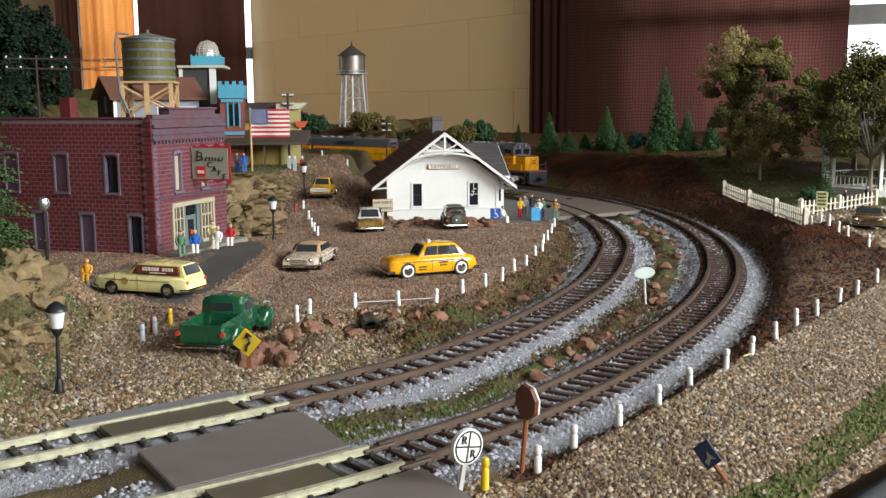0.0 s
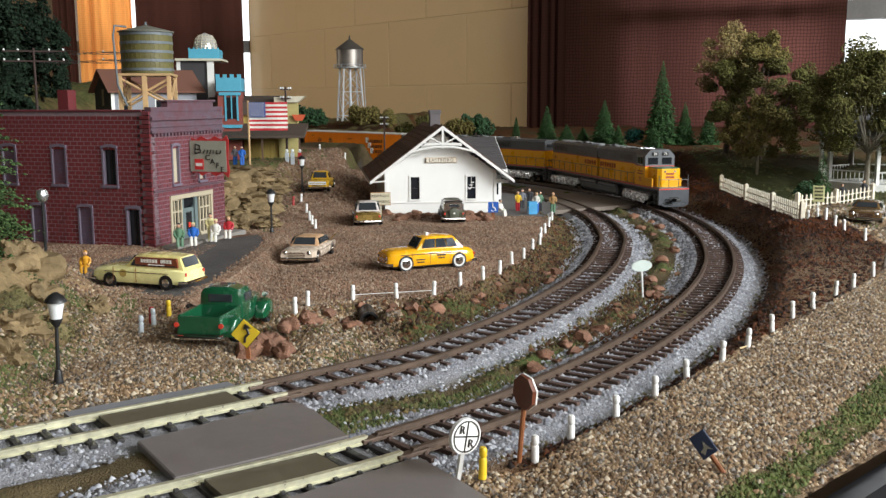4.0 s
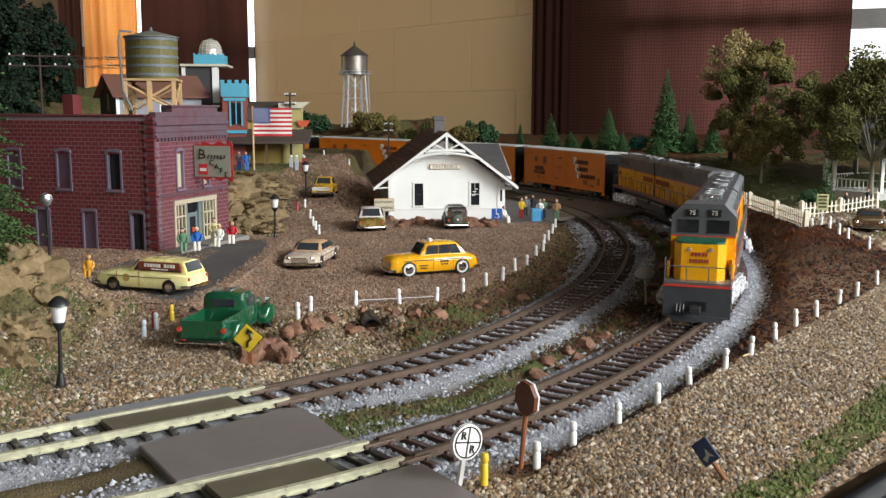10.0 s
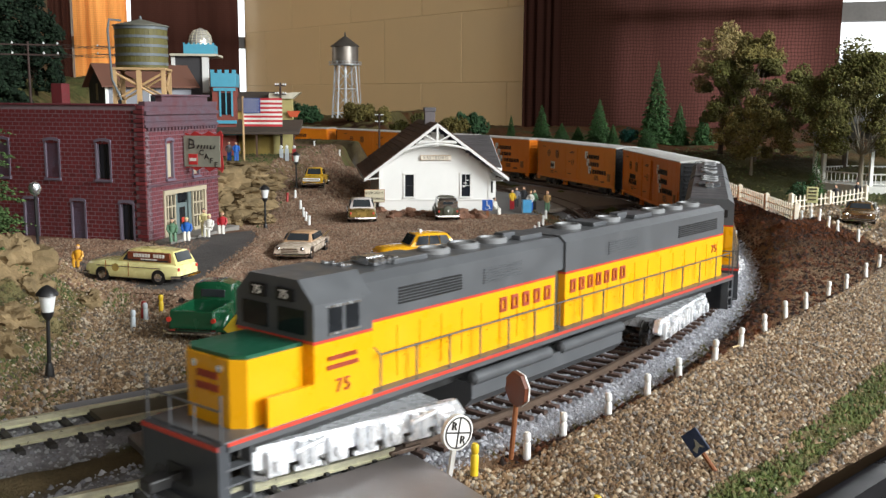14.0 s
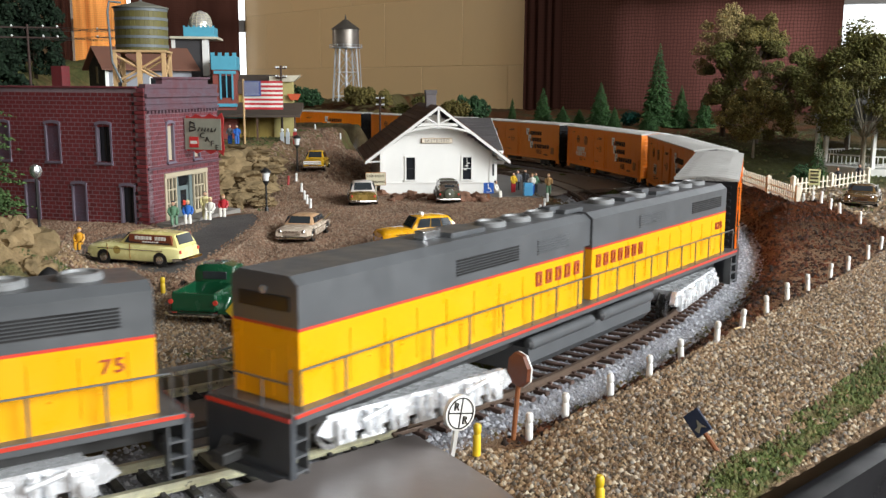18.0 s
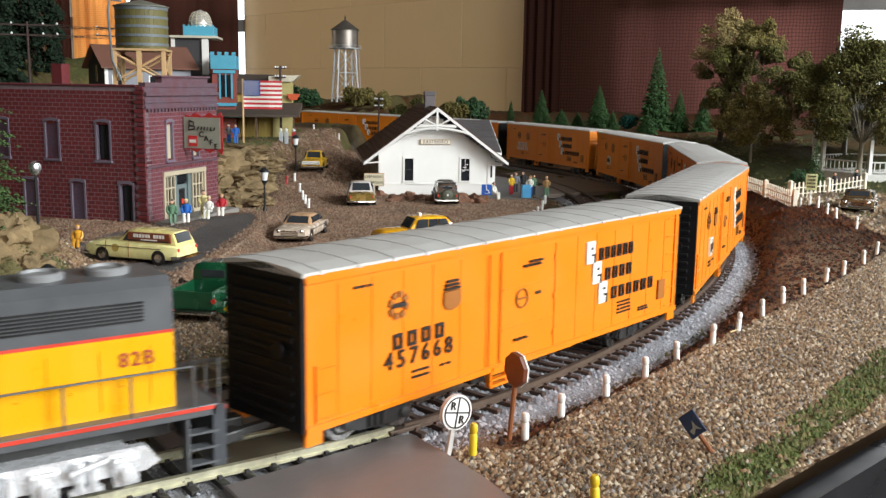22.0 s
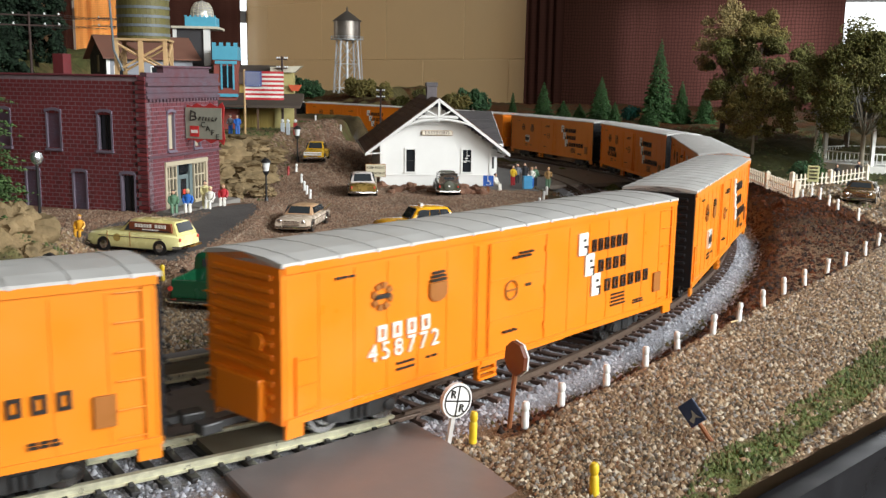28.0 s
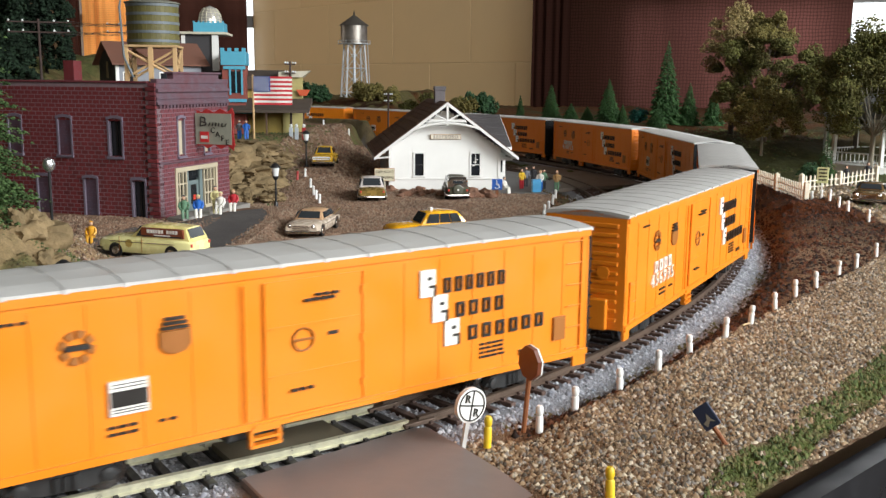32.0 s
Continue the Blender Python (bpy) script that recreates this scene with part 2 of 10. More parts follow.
def bars_geo(word, w, h, gap=0.3, depth=0.0003, hollow=False):
    """A word as plain upright bars, solid or hollow, one for each letter, in the xz plane, centred, facing -y."""
    g, n = Geo(), len(word)
    step = w / n
    for i, c in enumerate(word):
        if c == " ":
            continue
        a, b = -w / 2 + (i + gap / 2) * step, -w / 2 + (i + 1 - gap / 2) * step
        if not hollow:
            g.box(a, b, -depth, depth, -h / 2, h / 2)
        else:
            q = (b - a) * 0.27
            for p0, p1, r0, r1 in ((a, a + q, -h / 2, h / 2), (b - q, b, -h / 2, h / 2), (a + q, b - q, -h / 2, -h / 2 + q), (a + q, b - q, h / 2 - q, h / 2)):
                g.box(p0, p1, -depth, depth, r0, r1)
    return g


# ---- the tracks' lines ----
BC, BR = (-0.6448, 0.877), 0.867
BA, BR2, BTURN = radians(-38.08), 0.38, radians(17.92)
BS0 = -radians(46.3 - 38.08) * BR
BS1 = BS0 + BR2 * BTURN
BC2 = (BC[0] + (BR - BR2) * math.cos(BA), BC[1] + (BR - BR2) * math.sin(BA))


def line_b(s):
    """Place and heading of the outer track at s metres: a wide bend, a tighter one before the crossing, then straight."""
    if s <= BS0:
        a = BA - (s - BS0) / BR
        z = 0.006 * min(max((-s - 1.35) / 0.6, 0), 1)
        return Vector((BC[0] + BR * math.cos(a), BC[1] + BR * math.sin(a), z)), Vector((math.sin(a), -math.cos(a), 0))
    a = BA - (min(s, BS1) - BS0) / BR2
    d = Vector((math.sin(a), -math.cos(a), 0))
    return Vector((BC2[0] + BR2 * math.cos(a), BC2[1] + BR2 * math.sin(a), 0)) + d * max(s - BS1, 0), d


A_KNOTS = [(-1.3, -0.525), (-0.60, -0.036), (-0.30, 0.1735), (-0.16, 0.273), (-0.108, 0.3115), (-0.0816, 0.3305), (-0.055, 0.3515), (-0.0156, 0.3880), (0.010, 0.4205), (0.0415, 0.470), (0.080, 0.550), (0.105, 0.618), (0.126, 0.700),
           (0.138, 0.768), (0.144, 0.880), (0.135, 0.980), (0.115, 1.075), (0.085, 1.155), (0.02, 1.275), (-0.07, 1.385), (-0.25, 1.53), (-0.45, 1.615), (-0.7, 1.64), (-1.0, 1.60)]


def smooth_line(K, step=0.004):
    """A Catmull-Rom line through knots, as evenly spaced points."""
    K = [Vector((*k, 0)) for k in K]
    out = []
    for i in range(len(K) - 1):
        p0, p1, p2, p3 = K[max(i - 1, 0)], K[i], K[i + 1], K[min(i + 2, len(K) - 1)]
        n = max(4, int((p2 - p1).length / 0.002))
        for j in range(n):
            t = j / n
            out.append(0.5 * ((2 * p1) + (p2 - p0) * t + (2 * p0 - 5 * p1 + 4 * p2 - p3) * t * t + (3 * p1 - p0 - 3 * p2 + p3) * t ** 3))
    res, acc = [out[0]], 0
    for a, b in zip(out, out[1:]):
        acc += (b - a).length
        if acc >= step:
            res.append(b)
            acc = 0
    return res


LA = smooth_line(A_KNOTS)
SB = [i * 0.004 for i in range(-1180, 440)]
LB = [line_b(s)[0] for s in SB]


# ---- the ground: one sheet with relief ----
_LAQ = np.array([(p[0], p[1]) for p in LA if -0.4 < p[1] < 1.7 and p[0] > -0.8])[::3]


def near(P, line):
    """Distance of points (n, 2) to a track's line."""
    if line is LB:
        q, q2 = P - np.array(BC), P - np.array(BC2)
        e, h = line_b(BS1)
        t = P - np.array(e[:2])
        s = t @ np.array(h[:2])
        wide = np.abs(np.hypot(q[:, 0], q[:, 1]) - BR)
        tight = np.abs(np.hypot(q2[:, 0], q2[:, 1]) - BR2)
        flat = np.abs(t @ np.array([-h[1], h[0]]))
        return np.where(s > 0, flat, np.where(np.arctan2(q2[:, 1], q2[:, 0]) < BA, tight, wide))
    out = np.empty(len(P))
    for i in range(0, len(P), 4000):
        c = P[i:i + 4000]
        out[i:i + 4000] = np.sqrt(((c[:, None] - _LAQ[None]) ** 2).sum(2).min(1))
    return out


def step(x, a, b):
    t = np.clip((x - a) / (b - a), 0, 1)
    return t * t * (3 - 2 * t)


_rng = np.random.RandomState(7)
_tabs = [_rng.rand(64, 64) for _ in range(4)]


def lump(x, y, f, k=0):
    """Smooth value noise in 0 to 1 with f waves a metre."""
    u, v = x * f + 31.7 * k, y * f + 17.3 * k
    i, j = np.floor(u).astype(int), np.floor(v).astype(int)
    a, b = u - i, v - j
    a, b = a * a * (3 - 2 * a), b * b * (3 - 2 * b)
    t = _tabs[k % 4]
    g = lambda p, q: t[p % 64, q % 64]
    return (g(i, j) * (1 - a) + g(i + 1, j) * a) * (1 - b) + (g(i, j + 1) * (1 - a) + g(i + 1, j + 1) * a) * b


YARD = [(-0.16, 0.43), (-0.073, 0.469), (-0.047, 0.497), (-0.004, 0.507), (0.025, 0.554), (0.055, 0.626), (0.083, 0.752), (0.10, 0.85), (0.085, 0.95), (0.06, 1.08), (-0.02, 1.18)]


def yard_side(x, y):
    """Above 0 inside the gravel yard, in metres from its edge."""
    d = np.full(x.shape, 9.0)
    s = np.ones(x.shape)
    for (ax, ay), (bx, by) in zip(YARD, YARD[1:]):
        ex, ey = bx - ax, by - ay
        t = np.clip(((x - ax) * ex + (y - ay) * ey) / (ex * ex + ey * ey), 0, 1)
        q = np.hypot(x - ax - t * ex, y - ay - t * ey)
        side = np.sign(ex * (y - ay) - ey * (x - ax))
        s = np.where(q < d, side, s)
        d = np.minimum(d, q)
    return d * s


EDGE = ((0.0872, 0.2328), (0.1377, 0.2794))


def edge_side(x, y):
    """Above 0 on the layout, in metres from its cut edge by the camera."""
    (ax, ay), (bx, by) = EDGE
    n = math.hypot(bx - ax, by - ay)
    return ((bx - ax) * (y - ay) - (by - ay) * (x - ax)) / n


def relief(x, y, fine=True):
    """Height of the ground and its cover's colour at arrays x, y."""
    P = np.stack([x, y], 1)
    da, db = near(P, LA), near(P, LB)
    d = np.minimum(da, db)
    n1, n2, n3 = lump(x, y, 22, 0) - 0.5, lump(x, y, 70, 1) - 0.5, lump(x, y, 210, 2) - 0.5
    ys = yard_side(x, y)
    z = 0.0006 * n2 + 0.0003 * n3
    # rise at the back of the yard, ledge of the town, hills
    z = z + 0.019 * step(y, 0.80, 1.0) * step(-x, 0.05, 0.12) * (1 - step(y, 1.22, 1.34))
    ledge = step(-x + 0.10 * (y - 0.9), 0.150, 0.185) * step(y, 0.79, 0.86)
    z = np.maximum(z, 0.040 * ledge + 0.004 * n1 * ledge)
    hill = step(-x - 0.25 * y, 0.035, 0.22) * step(y, 0.85, 1.12)
    z = np.maximum(z, hill * (0.112 + 0.03 * n1 + 0.012 * n2))
    z = z + 0.0068 * step(-x, 0.100, 0.122) * step(y, 0.45, 0.485) * (1 - step(y, 0.70, 0.77))
    mound = step(-x + 0.006 * n2, 0.146, 0.215) * step(y, 0.26, 0.37) * (1 - step(y, 0.455, 0.505))
    ridge = lambda f, k: np.abs(lump(x, y, f, k) - 0.5) * 2 - 0.5
    z = z + mound * 0.040 + np.sqrt(mound) * (0.010 * ridge(38, 0) + 0.006 * ridge(95, 1) + 0.0030 * ridge(230, 2) + 0.0016 * ridge(480, 3)) * step(mound, 0.0, 0.15)
    # bank outside the bend and the park behind the picket fence
    rad = np.hypot(x - BC[0], y - BC[1]) + 0.004 * n1
    out = step(rad, BR + 0.025, BR + 0.060) * step(y, 0.52, 0.72)
    z = z + out * (0.012 + 0.006 * n2) + 0.004 * n1 * out
    z = z + 0.027 * step(rad, BR + 0.030, BR + 0.115) * step(y, 0.97, 1.17) * step(x, -0.3, 0.15)
    # back behind the far track
    z = z + 0.010 * step(np.hypot(x - BC[0], y - BC[1]), BR + 0.04, BR + 0.2) * (1 - step(x, -0.1, 0.2)) * step(y, 1.3, 1.6)
    # ditch between the yard and the inner track
    inner = (ys < 0) & (np.hypot(x - BC[0], y - BC[1]) < BR)
    dip = np.where(inner, step(-ys, 0.0, 0.012) * (0.004 - 0.008 * n2 - 0.006 * n1), 0) * step(x, -0.12, -0.07)
    z = z - dip
    # track beds
    bed = 1 - step(d, 0.024, 0.042)
    zb = -0.0039 - 0.0035 * step(d, 0.0165, 0.026)
    lift = np.where(db < da, 0.006 * step(y, 1.35, 1.6), 0)
    z = z * (1 - bed) + (zb + lift + 0.0004 * n3) * bed
    # packed ground round the road crossing
    zone = 1 - step(np.hypot(x + 0.036, y - 0.272), 0.055, 0.085)
    z = z + (np.where(d > 0.0155, -0.0034, -0.0042) - z) * zone
    # past the layout's edge the sheet goes down to the floor
    es = edge_side(x, y)
    # cover colours
    c = np.empty((len(x), 3))
    c[:] = (0.20, 0.135, 0.085)
    def lay(mask, col):
        m = np.clip(mask, 0, 1)[:, None]
        c[:] = c * (1 - m) + np.array(col) * m
    lay(step(ys, -0.004, 0.006) * step(y, 0.4, 0.45), (0.215, 0.125, 0.085))
    lay(step(n1 + 0.4 * n2, 0.1, 0.3) * step(ys, 0, 0.01), (0.17, 0.10, 0.065))
    lay(inner * step(-ys, 0, 0.008), (0.115, 0.075, 0.04))
    lay(inner * step(-ys, 0, 0.008) * step(n2 + n1, 0.0, 0.25), (0.075, 0.085, 0.03))
    lay(((da > 0.02) & (db > 0.02) & (da + db < 0.12)) * 1.0, (0.10, 0.075, 0.04))
    lay(((da > 0.02) & (db > 0.02) & (da + db < 0.12)) * step(n2 + 0.6 * n1, 0.0, 0.2), (0.075, 0.095, 0.03))
    outer = np.hypot(x - BC[0], y - BC[1]) > BR
    lay(outer * step(db, 0.030, 0.040) * (1 - step(db, 0.046, 0.054)) * (1 - step(y, 0.5, 0.6)), (0.11, 0.055, 0.025))
    # Rust soil of the bank, darkened in its colour for the shade there.
    lay(out, (0.028, 0.010, 0.003))
    # Orange patches paint raking light onto the bank.
    lay(out * step(n1 + 0.5 * n2, 0.0, 0.3), (0.080, 0.024, 0.006))
    lay(step(x, 0.285, 0.31) * step(y, 0.72, 0.8), (0.07, 0.075, 0.03))
    lay(step(x, 0.290, 0.315) * (1 - step(y, 0.80, 0.9)) * step(y, 0.56, 0.62), (0.22, 0.16, 0.11))
    lay(step(y, 1.0, 1.3) * step(np.hypot(x - BC[0], y - BC[1]), BR + 0.05, BR + 0.2), (0.10, 0.040, 0.013))
    lay(step(y, 1.0, 1.3) * step(np.hypot(x - BC[0], y - BC[1]), BR + 0.05, BR + 0.2) * step(n1, 0.05, 0.3), (0.06, 0.055, 0.022))
    lay(np.sqrt(mound), (0.27, 0.195, 0.10))
    lay(np.sqrt(mound) * step(n3 + n2, 0.1, 0.5), (0.36, 0.27, 0.15))
    lay(np.sqrt(mound) * step(n1 + 0.9 * n2, 0.02, 0.20), (0.085, 0.085, 0.032))
    lay(ledge * (1 - step(y, 1.0, 1.2)), (0.25, 0.175, 0.09))
    lay(ledge * step(n1 + n2, 0, 0.2), (0.14, 0.12, 0.05))
    lay(hill, (0.20, 0.16, 0.065))
    lay(hill * step(n1 + n2, 0.0, 0.3), (0.11, 0.12, 0.045))
    # grass strip along the layout's edge
    gs = (x - 0.085) * 0.775 - (y - 0.251) * 0.63 + 0.006 * n2
    g = step(gs, -0.002, 0.003) * (1 - step(gs, 0.011, 0.016)) * (y < 0.6)
    lay(g * (0.55 + 0.45 * step(n3 + n2, -0.2, 0.2)), (0.09, 0.12, 0.03))
    lay(1 - step(d, 0.020, 0.030), (0.25, 0.25, 0.27))
    return z, c, d


xs = np.concatenate([np.arange(-2.4, -0.62, 0.05), np.arange(-0.62, -0.26, 0.010), np.arange(-0.26, -0.14, 0.0018), np.arange(-0.14, 0.34, 0.0030), np.arange(0.34, 0.6, 0.01), np.arange(0.6, 1.35, 0.05)])
ysx = np.concatenate([np.arange(-1.5, 0.2, 0.05), np.arange(0.2, 0.52, 0.0022), np.arange(0.52, 0.75, 0.0030), np.arange(0.75, 1.25, 0.006), np.arange(1.25, 1.9, 0.012), np.arange(1.9, 2.45, 0.05)])
GX, GY = np.meshgrid(xs, ysx)
_es = edge_side(GX.ravel(), GY.ravel())
gx, gy = GX.ravel().copy(), GY.ravel().copy()
# vertices past the cut edge are drawn back onto it
_ax, _ay = EDGE[0]
_k = math.hypot(EDGE[1][0] - _ax, EDGE[1][1] - _ay)
_nx, _ny = -(EDGE[1][1] - _ay) / _k, (EDGE[1][0] - _ax) / _k
_o = np.minimum(_es, 0)
gx, gy = gx - _nx * _o, gy - _ny * _o
gz, gc, gd = relief(gx, gy)
NX, NY = len(xs), len(ysx)
_i = (np.arange(NY - 1)[:, None] * NX + np.arange(NX - 1)[None]).ravel()
_q = np.stack([_i, _i + 1, _i + NX + 1, _i + NX], 1)
_keep = (_es.reshape(NY, NX)[:-1, :-1].ravel() > -0.004) | (_es.reshape(NY, NX)[1:, 1:].ravel() > -0.004) | (_es.reshape(NY, NX)[1:, :-1].ravel() > -0.004)
me = bpy.data.meshes.new("ground")
me.from_pydata(np.stack([gx, gy, gz], 1).tolist(), [], _q[_keep].tolist())
att = me.color_attributes.new("cover", "FLOAT_COLOR", "POINT")
att.data.foreach_set("color", np.concatenate([gc, np.ones((len(gc), 1))], 1).astype(np.float32).ravel())
me.polygons.foreach_set("use_smooth", [True] * len(me.polygons))


def cover_mat():
    m = mat("scenic_ground", (0.5, 0.5, 0.5), 0.95, var=0.35, scale=900, bump=0.9, bscale=1400, spec=0.15)
    nt = m.node_tree
    n, L = nt.nodes, nt.links
    b = n["Principled BSDF"]
    old = b.inputs["Base Color"].links[0].from_socket
    va, mx = n.new("ShaderNodeVertexColor"), n.new("ShaderNodeMix")
    va.layer_name = "cover"
    mx.data_type, mx.blend_type = "RGBA", "MULTIPLY"
    mx.inputs[0].default_value = 1.0
    sc = n.new("ShaderNodeVectorMath")
    sc.operation = "SCALE"
    sc.inputs[3].default_value = 2.0
    L.new(old, sc.inputs[0])
    L.new(va.outputs[0], mx.inputs[6])
    L.new(sc.outputs[0], mx.inputs[7])
    L.new(mx.outputs[2], b.inputs["Base Color"])
    return m


me.materials.append(cover_mat())
ground = tagged(new("ground", me), "scenic ground of gravel, soil and dry turf", "ground", kind="structure")


def height(x, y):
    """The ground's height at a place."""
    return float(relief(np.array([x], float), np.array([y], float))[0][0])


# table under the layout and its dark edge board
g = Geo()
e0, e1 = Vector((*EDGE[0], 0)), Vector((*EDGE[1], 0))
ed = (e1 - e0).normalized()
en = Vector((ed.y, -ed.x, 0))
a, b = e0 - ed * 2.2, e0 + ed * 1.45
for w0, w1, z0, z1 in ((0.0008, 0.0080, -0.12, -0.0030),):
    g.prism([(a + en * w0)[:2], (a + en * w1)[:2], (b + en * w1)[:2], (b + en * w0)[:2]], 2, z0, z1)
thing("edge_board", "black painted board along the layout's edge", "trim", geo=g, mats=mat("edge_black", (0.012, 0.012, 0.014), 0.35, scale=60), kind="structure")
g = Geo()
c0, c1 = a, b
g.prism([c0[:2], c1[:2], (1.34, 2.42), (-2.38, 2.42), (-2.38, -1.48), c0[:2]][:5], 2, -0.13, -0.03)
thing("layout_table", "plain wooden table top under the layout", "table", geo=g, mats=mat("table_wood", (0.25, 0.16, 0.09), 0.6, scale=40), kind="structure")

# ---- the room ----
WALLC = mat("block_paint", (0.70, 0.50, 0.26), 0.6, var=0.05, scale=6, bump=0.25, bscale=90)
MORTAR = mat("block_joint", (0.66, 0.48, 0.26), 0.7, var=0.06, scale=20)
FLOORZ = -0.95
# Floor and ceiling colours are kept low to weaken light bounced into shadows.
g = Geo().box(-4.6, 2.4, -2.4, 5.2, FLOORZ - 0.05, FLOORZ)
thing("floor", "grey vinyl floor", "floor", geo=g, mats=mat("vinyl", (0.12, 0.125, 0.13), 0.5, scale=8), kind="structure")
g = Geo().box(-4.6, 2.4, -2.4, 5.2, 1.75, 1.8)
thing("ceiling", "unseen ceiling, coloured dark to cut bounced light", "ceiling", geo=g, mats=mat("dark_ceiling_paint", (0.15, 0.13, 0.11), 0.8, scale=5), kind="structure")
W1, W2 = Vector((0.2464, 2.661, 0)), Vector((-0.752, 3.895, 0))
WD = (W2 - W1).normalized()
WN = Vector((-WD.y, WD.x, 0))
WN = WN if WN.y < 0 else -WN


def slab(name, p, q, z0, z1, t, m, label, off=0.0):
    d = (q - p).normalized()
    n = Vector((-d.y, d.x, 0))
    n = n if n.dot(Vector((-0.3, -1.2, 0)) + (Vector((0, 0, 0)) - p)) > 0 else -n
    g = Geo().prism([(p + n * off)[:2], (q + n * off)[:2], (q + n * (off - t))[:2], (p + n * (off - t))[:2]], 2, z0, z1)
    return thing(name, label, "wall", geo=g, mats=m, kind="structure")


back = slab("wall_back", W1, W2, FLOORZ, 1.75, 0.15, MORTAR, "tan painted concrete block wall", off=0.0022)
# blocks of the wall, each a slightly proud slab
g0 = Geo().box(-0.2, 0.2, -0.004, 0.004, -0.1002, 0.1002, b=0.0012)
blk = g0.mesh("block", WALLC)
length = (W2 - W1).length
for r in range(-2, 6):
    z = 0.0515 + 0.203 * r
    k = 0
    u = -0.1235 if r % 2 == 0 else 0.0705
    while u < length + 0.1:
        u0, u1 = max(u - 0.1915, 0), min(u + 0.1915, length)
        if u1 - u0 > 0.03:
            o = new("block", blk)
            o.parent = back
            w = (u1 - u0 - 0.003) / 0.4
            p = W1 + WD * ((u0 + u1) / 2) + WN * 0.0
            o.matrix_local = Matrix.Translation((p.x, p.y, z)) @ Matrix.Rotation(math.atan2(WD.y, WD.x), 4, "Z") @ Matrix.Diagonal((w, 1, 1, 1))
        u += 0.385
# right wall with a window behind the dark curtain
C1, C2 = Vector((0.2575, 2.61, 0)), Vector((0.966, 2.332, 0))
CD = (C2 - C1).normalized()
C3 = C1 + CD * 2.2
# Wall tan darkened so that the closed room bounces less light.
TAN = mat("tan_wall_toned_down", (0.15, 0.10, 0.05), 0.7, scale=8)
BACKN = Vector((-CD.y, CD.x, 0)) * -1
BACKN = BACKN if BACKN.y > 0 else -BACKN
q1, q3 = C1 + BACKN * 0.10, C3 + BACKN * 0.10
# Unseen slab added behind the curtain to hold daylight off its left part.
slab("wall_window_pier", q1 - BACKN * 0.02, q1 - BACKN * 0.02 + CD * 0.27, -0.05, 1.15, 0.10, TAN, "tan wall beside the window")
slab("wall_window_lower", q1, q3, FLOORZ, -0.05, 0.12, TAN, "tan wall under the window")
slab("wall_window_upper", q1, q3, 1.15, 1.75, 0.12, TAN, "tan wall over the window")
slab("wall_window_pier", q3 - CD * 0.55, q3, -0.05, 1.15, 0.12, TAN, "tan wall beside the window")
# left wall with the second window
L1 = W2
L2 = Vector((-3.6, 3.95, 0))
slab("wall_left_lower", L1, L2, FLOORZ, -0.1, 0.12, TAN, "tan wall under the window", off=-0.1)
slab("wall_left_upper", L1, L2, 1.2, 1.75, 0.12, TAN, "tan wall over the window", off=-0.1)
slab("wall_left_pier", Vector((-1.50, 3.93, 0)), L2, -0.1, 1.2, 0.12, TAN, "tan wall beside the window", off=-0.1)
# walls that close the room
slab("wall_west", Vector((-4.5, 5.1, 0)), Vector((-4.5, -2.3, 0)), FLOORZ, 1.75, 0.1, TAN, "tan painted wall")
g = Geo().box(-4.55, 2.35, -2.4, -2.3, FLOORZ, 1.75)
thing("wall_south", "tan painted wall behind the layout", "wall", geo=g, mats=TAN, kind="structure")
g = Geo().box(2.25, 2.35, -2.3, 2.4, FLOORZ, 1.75)
thing("wall_east", "tan painted wall", "wall", geo=g, mats=TAN, kind="structure")


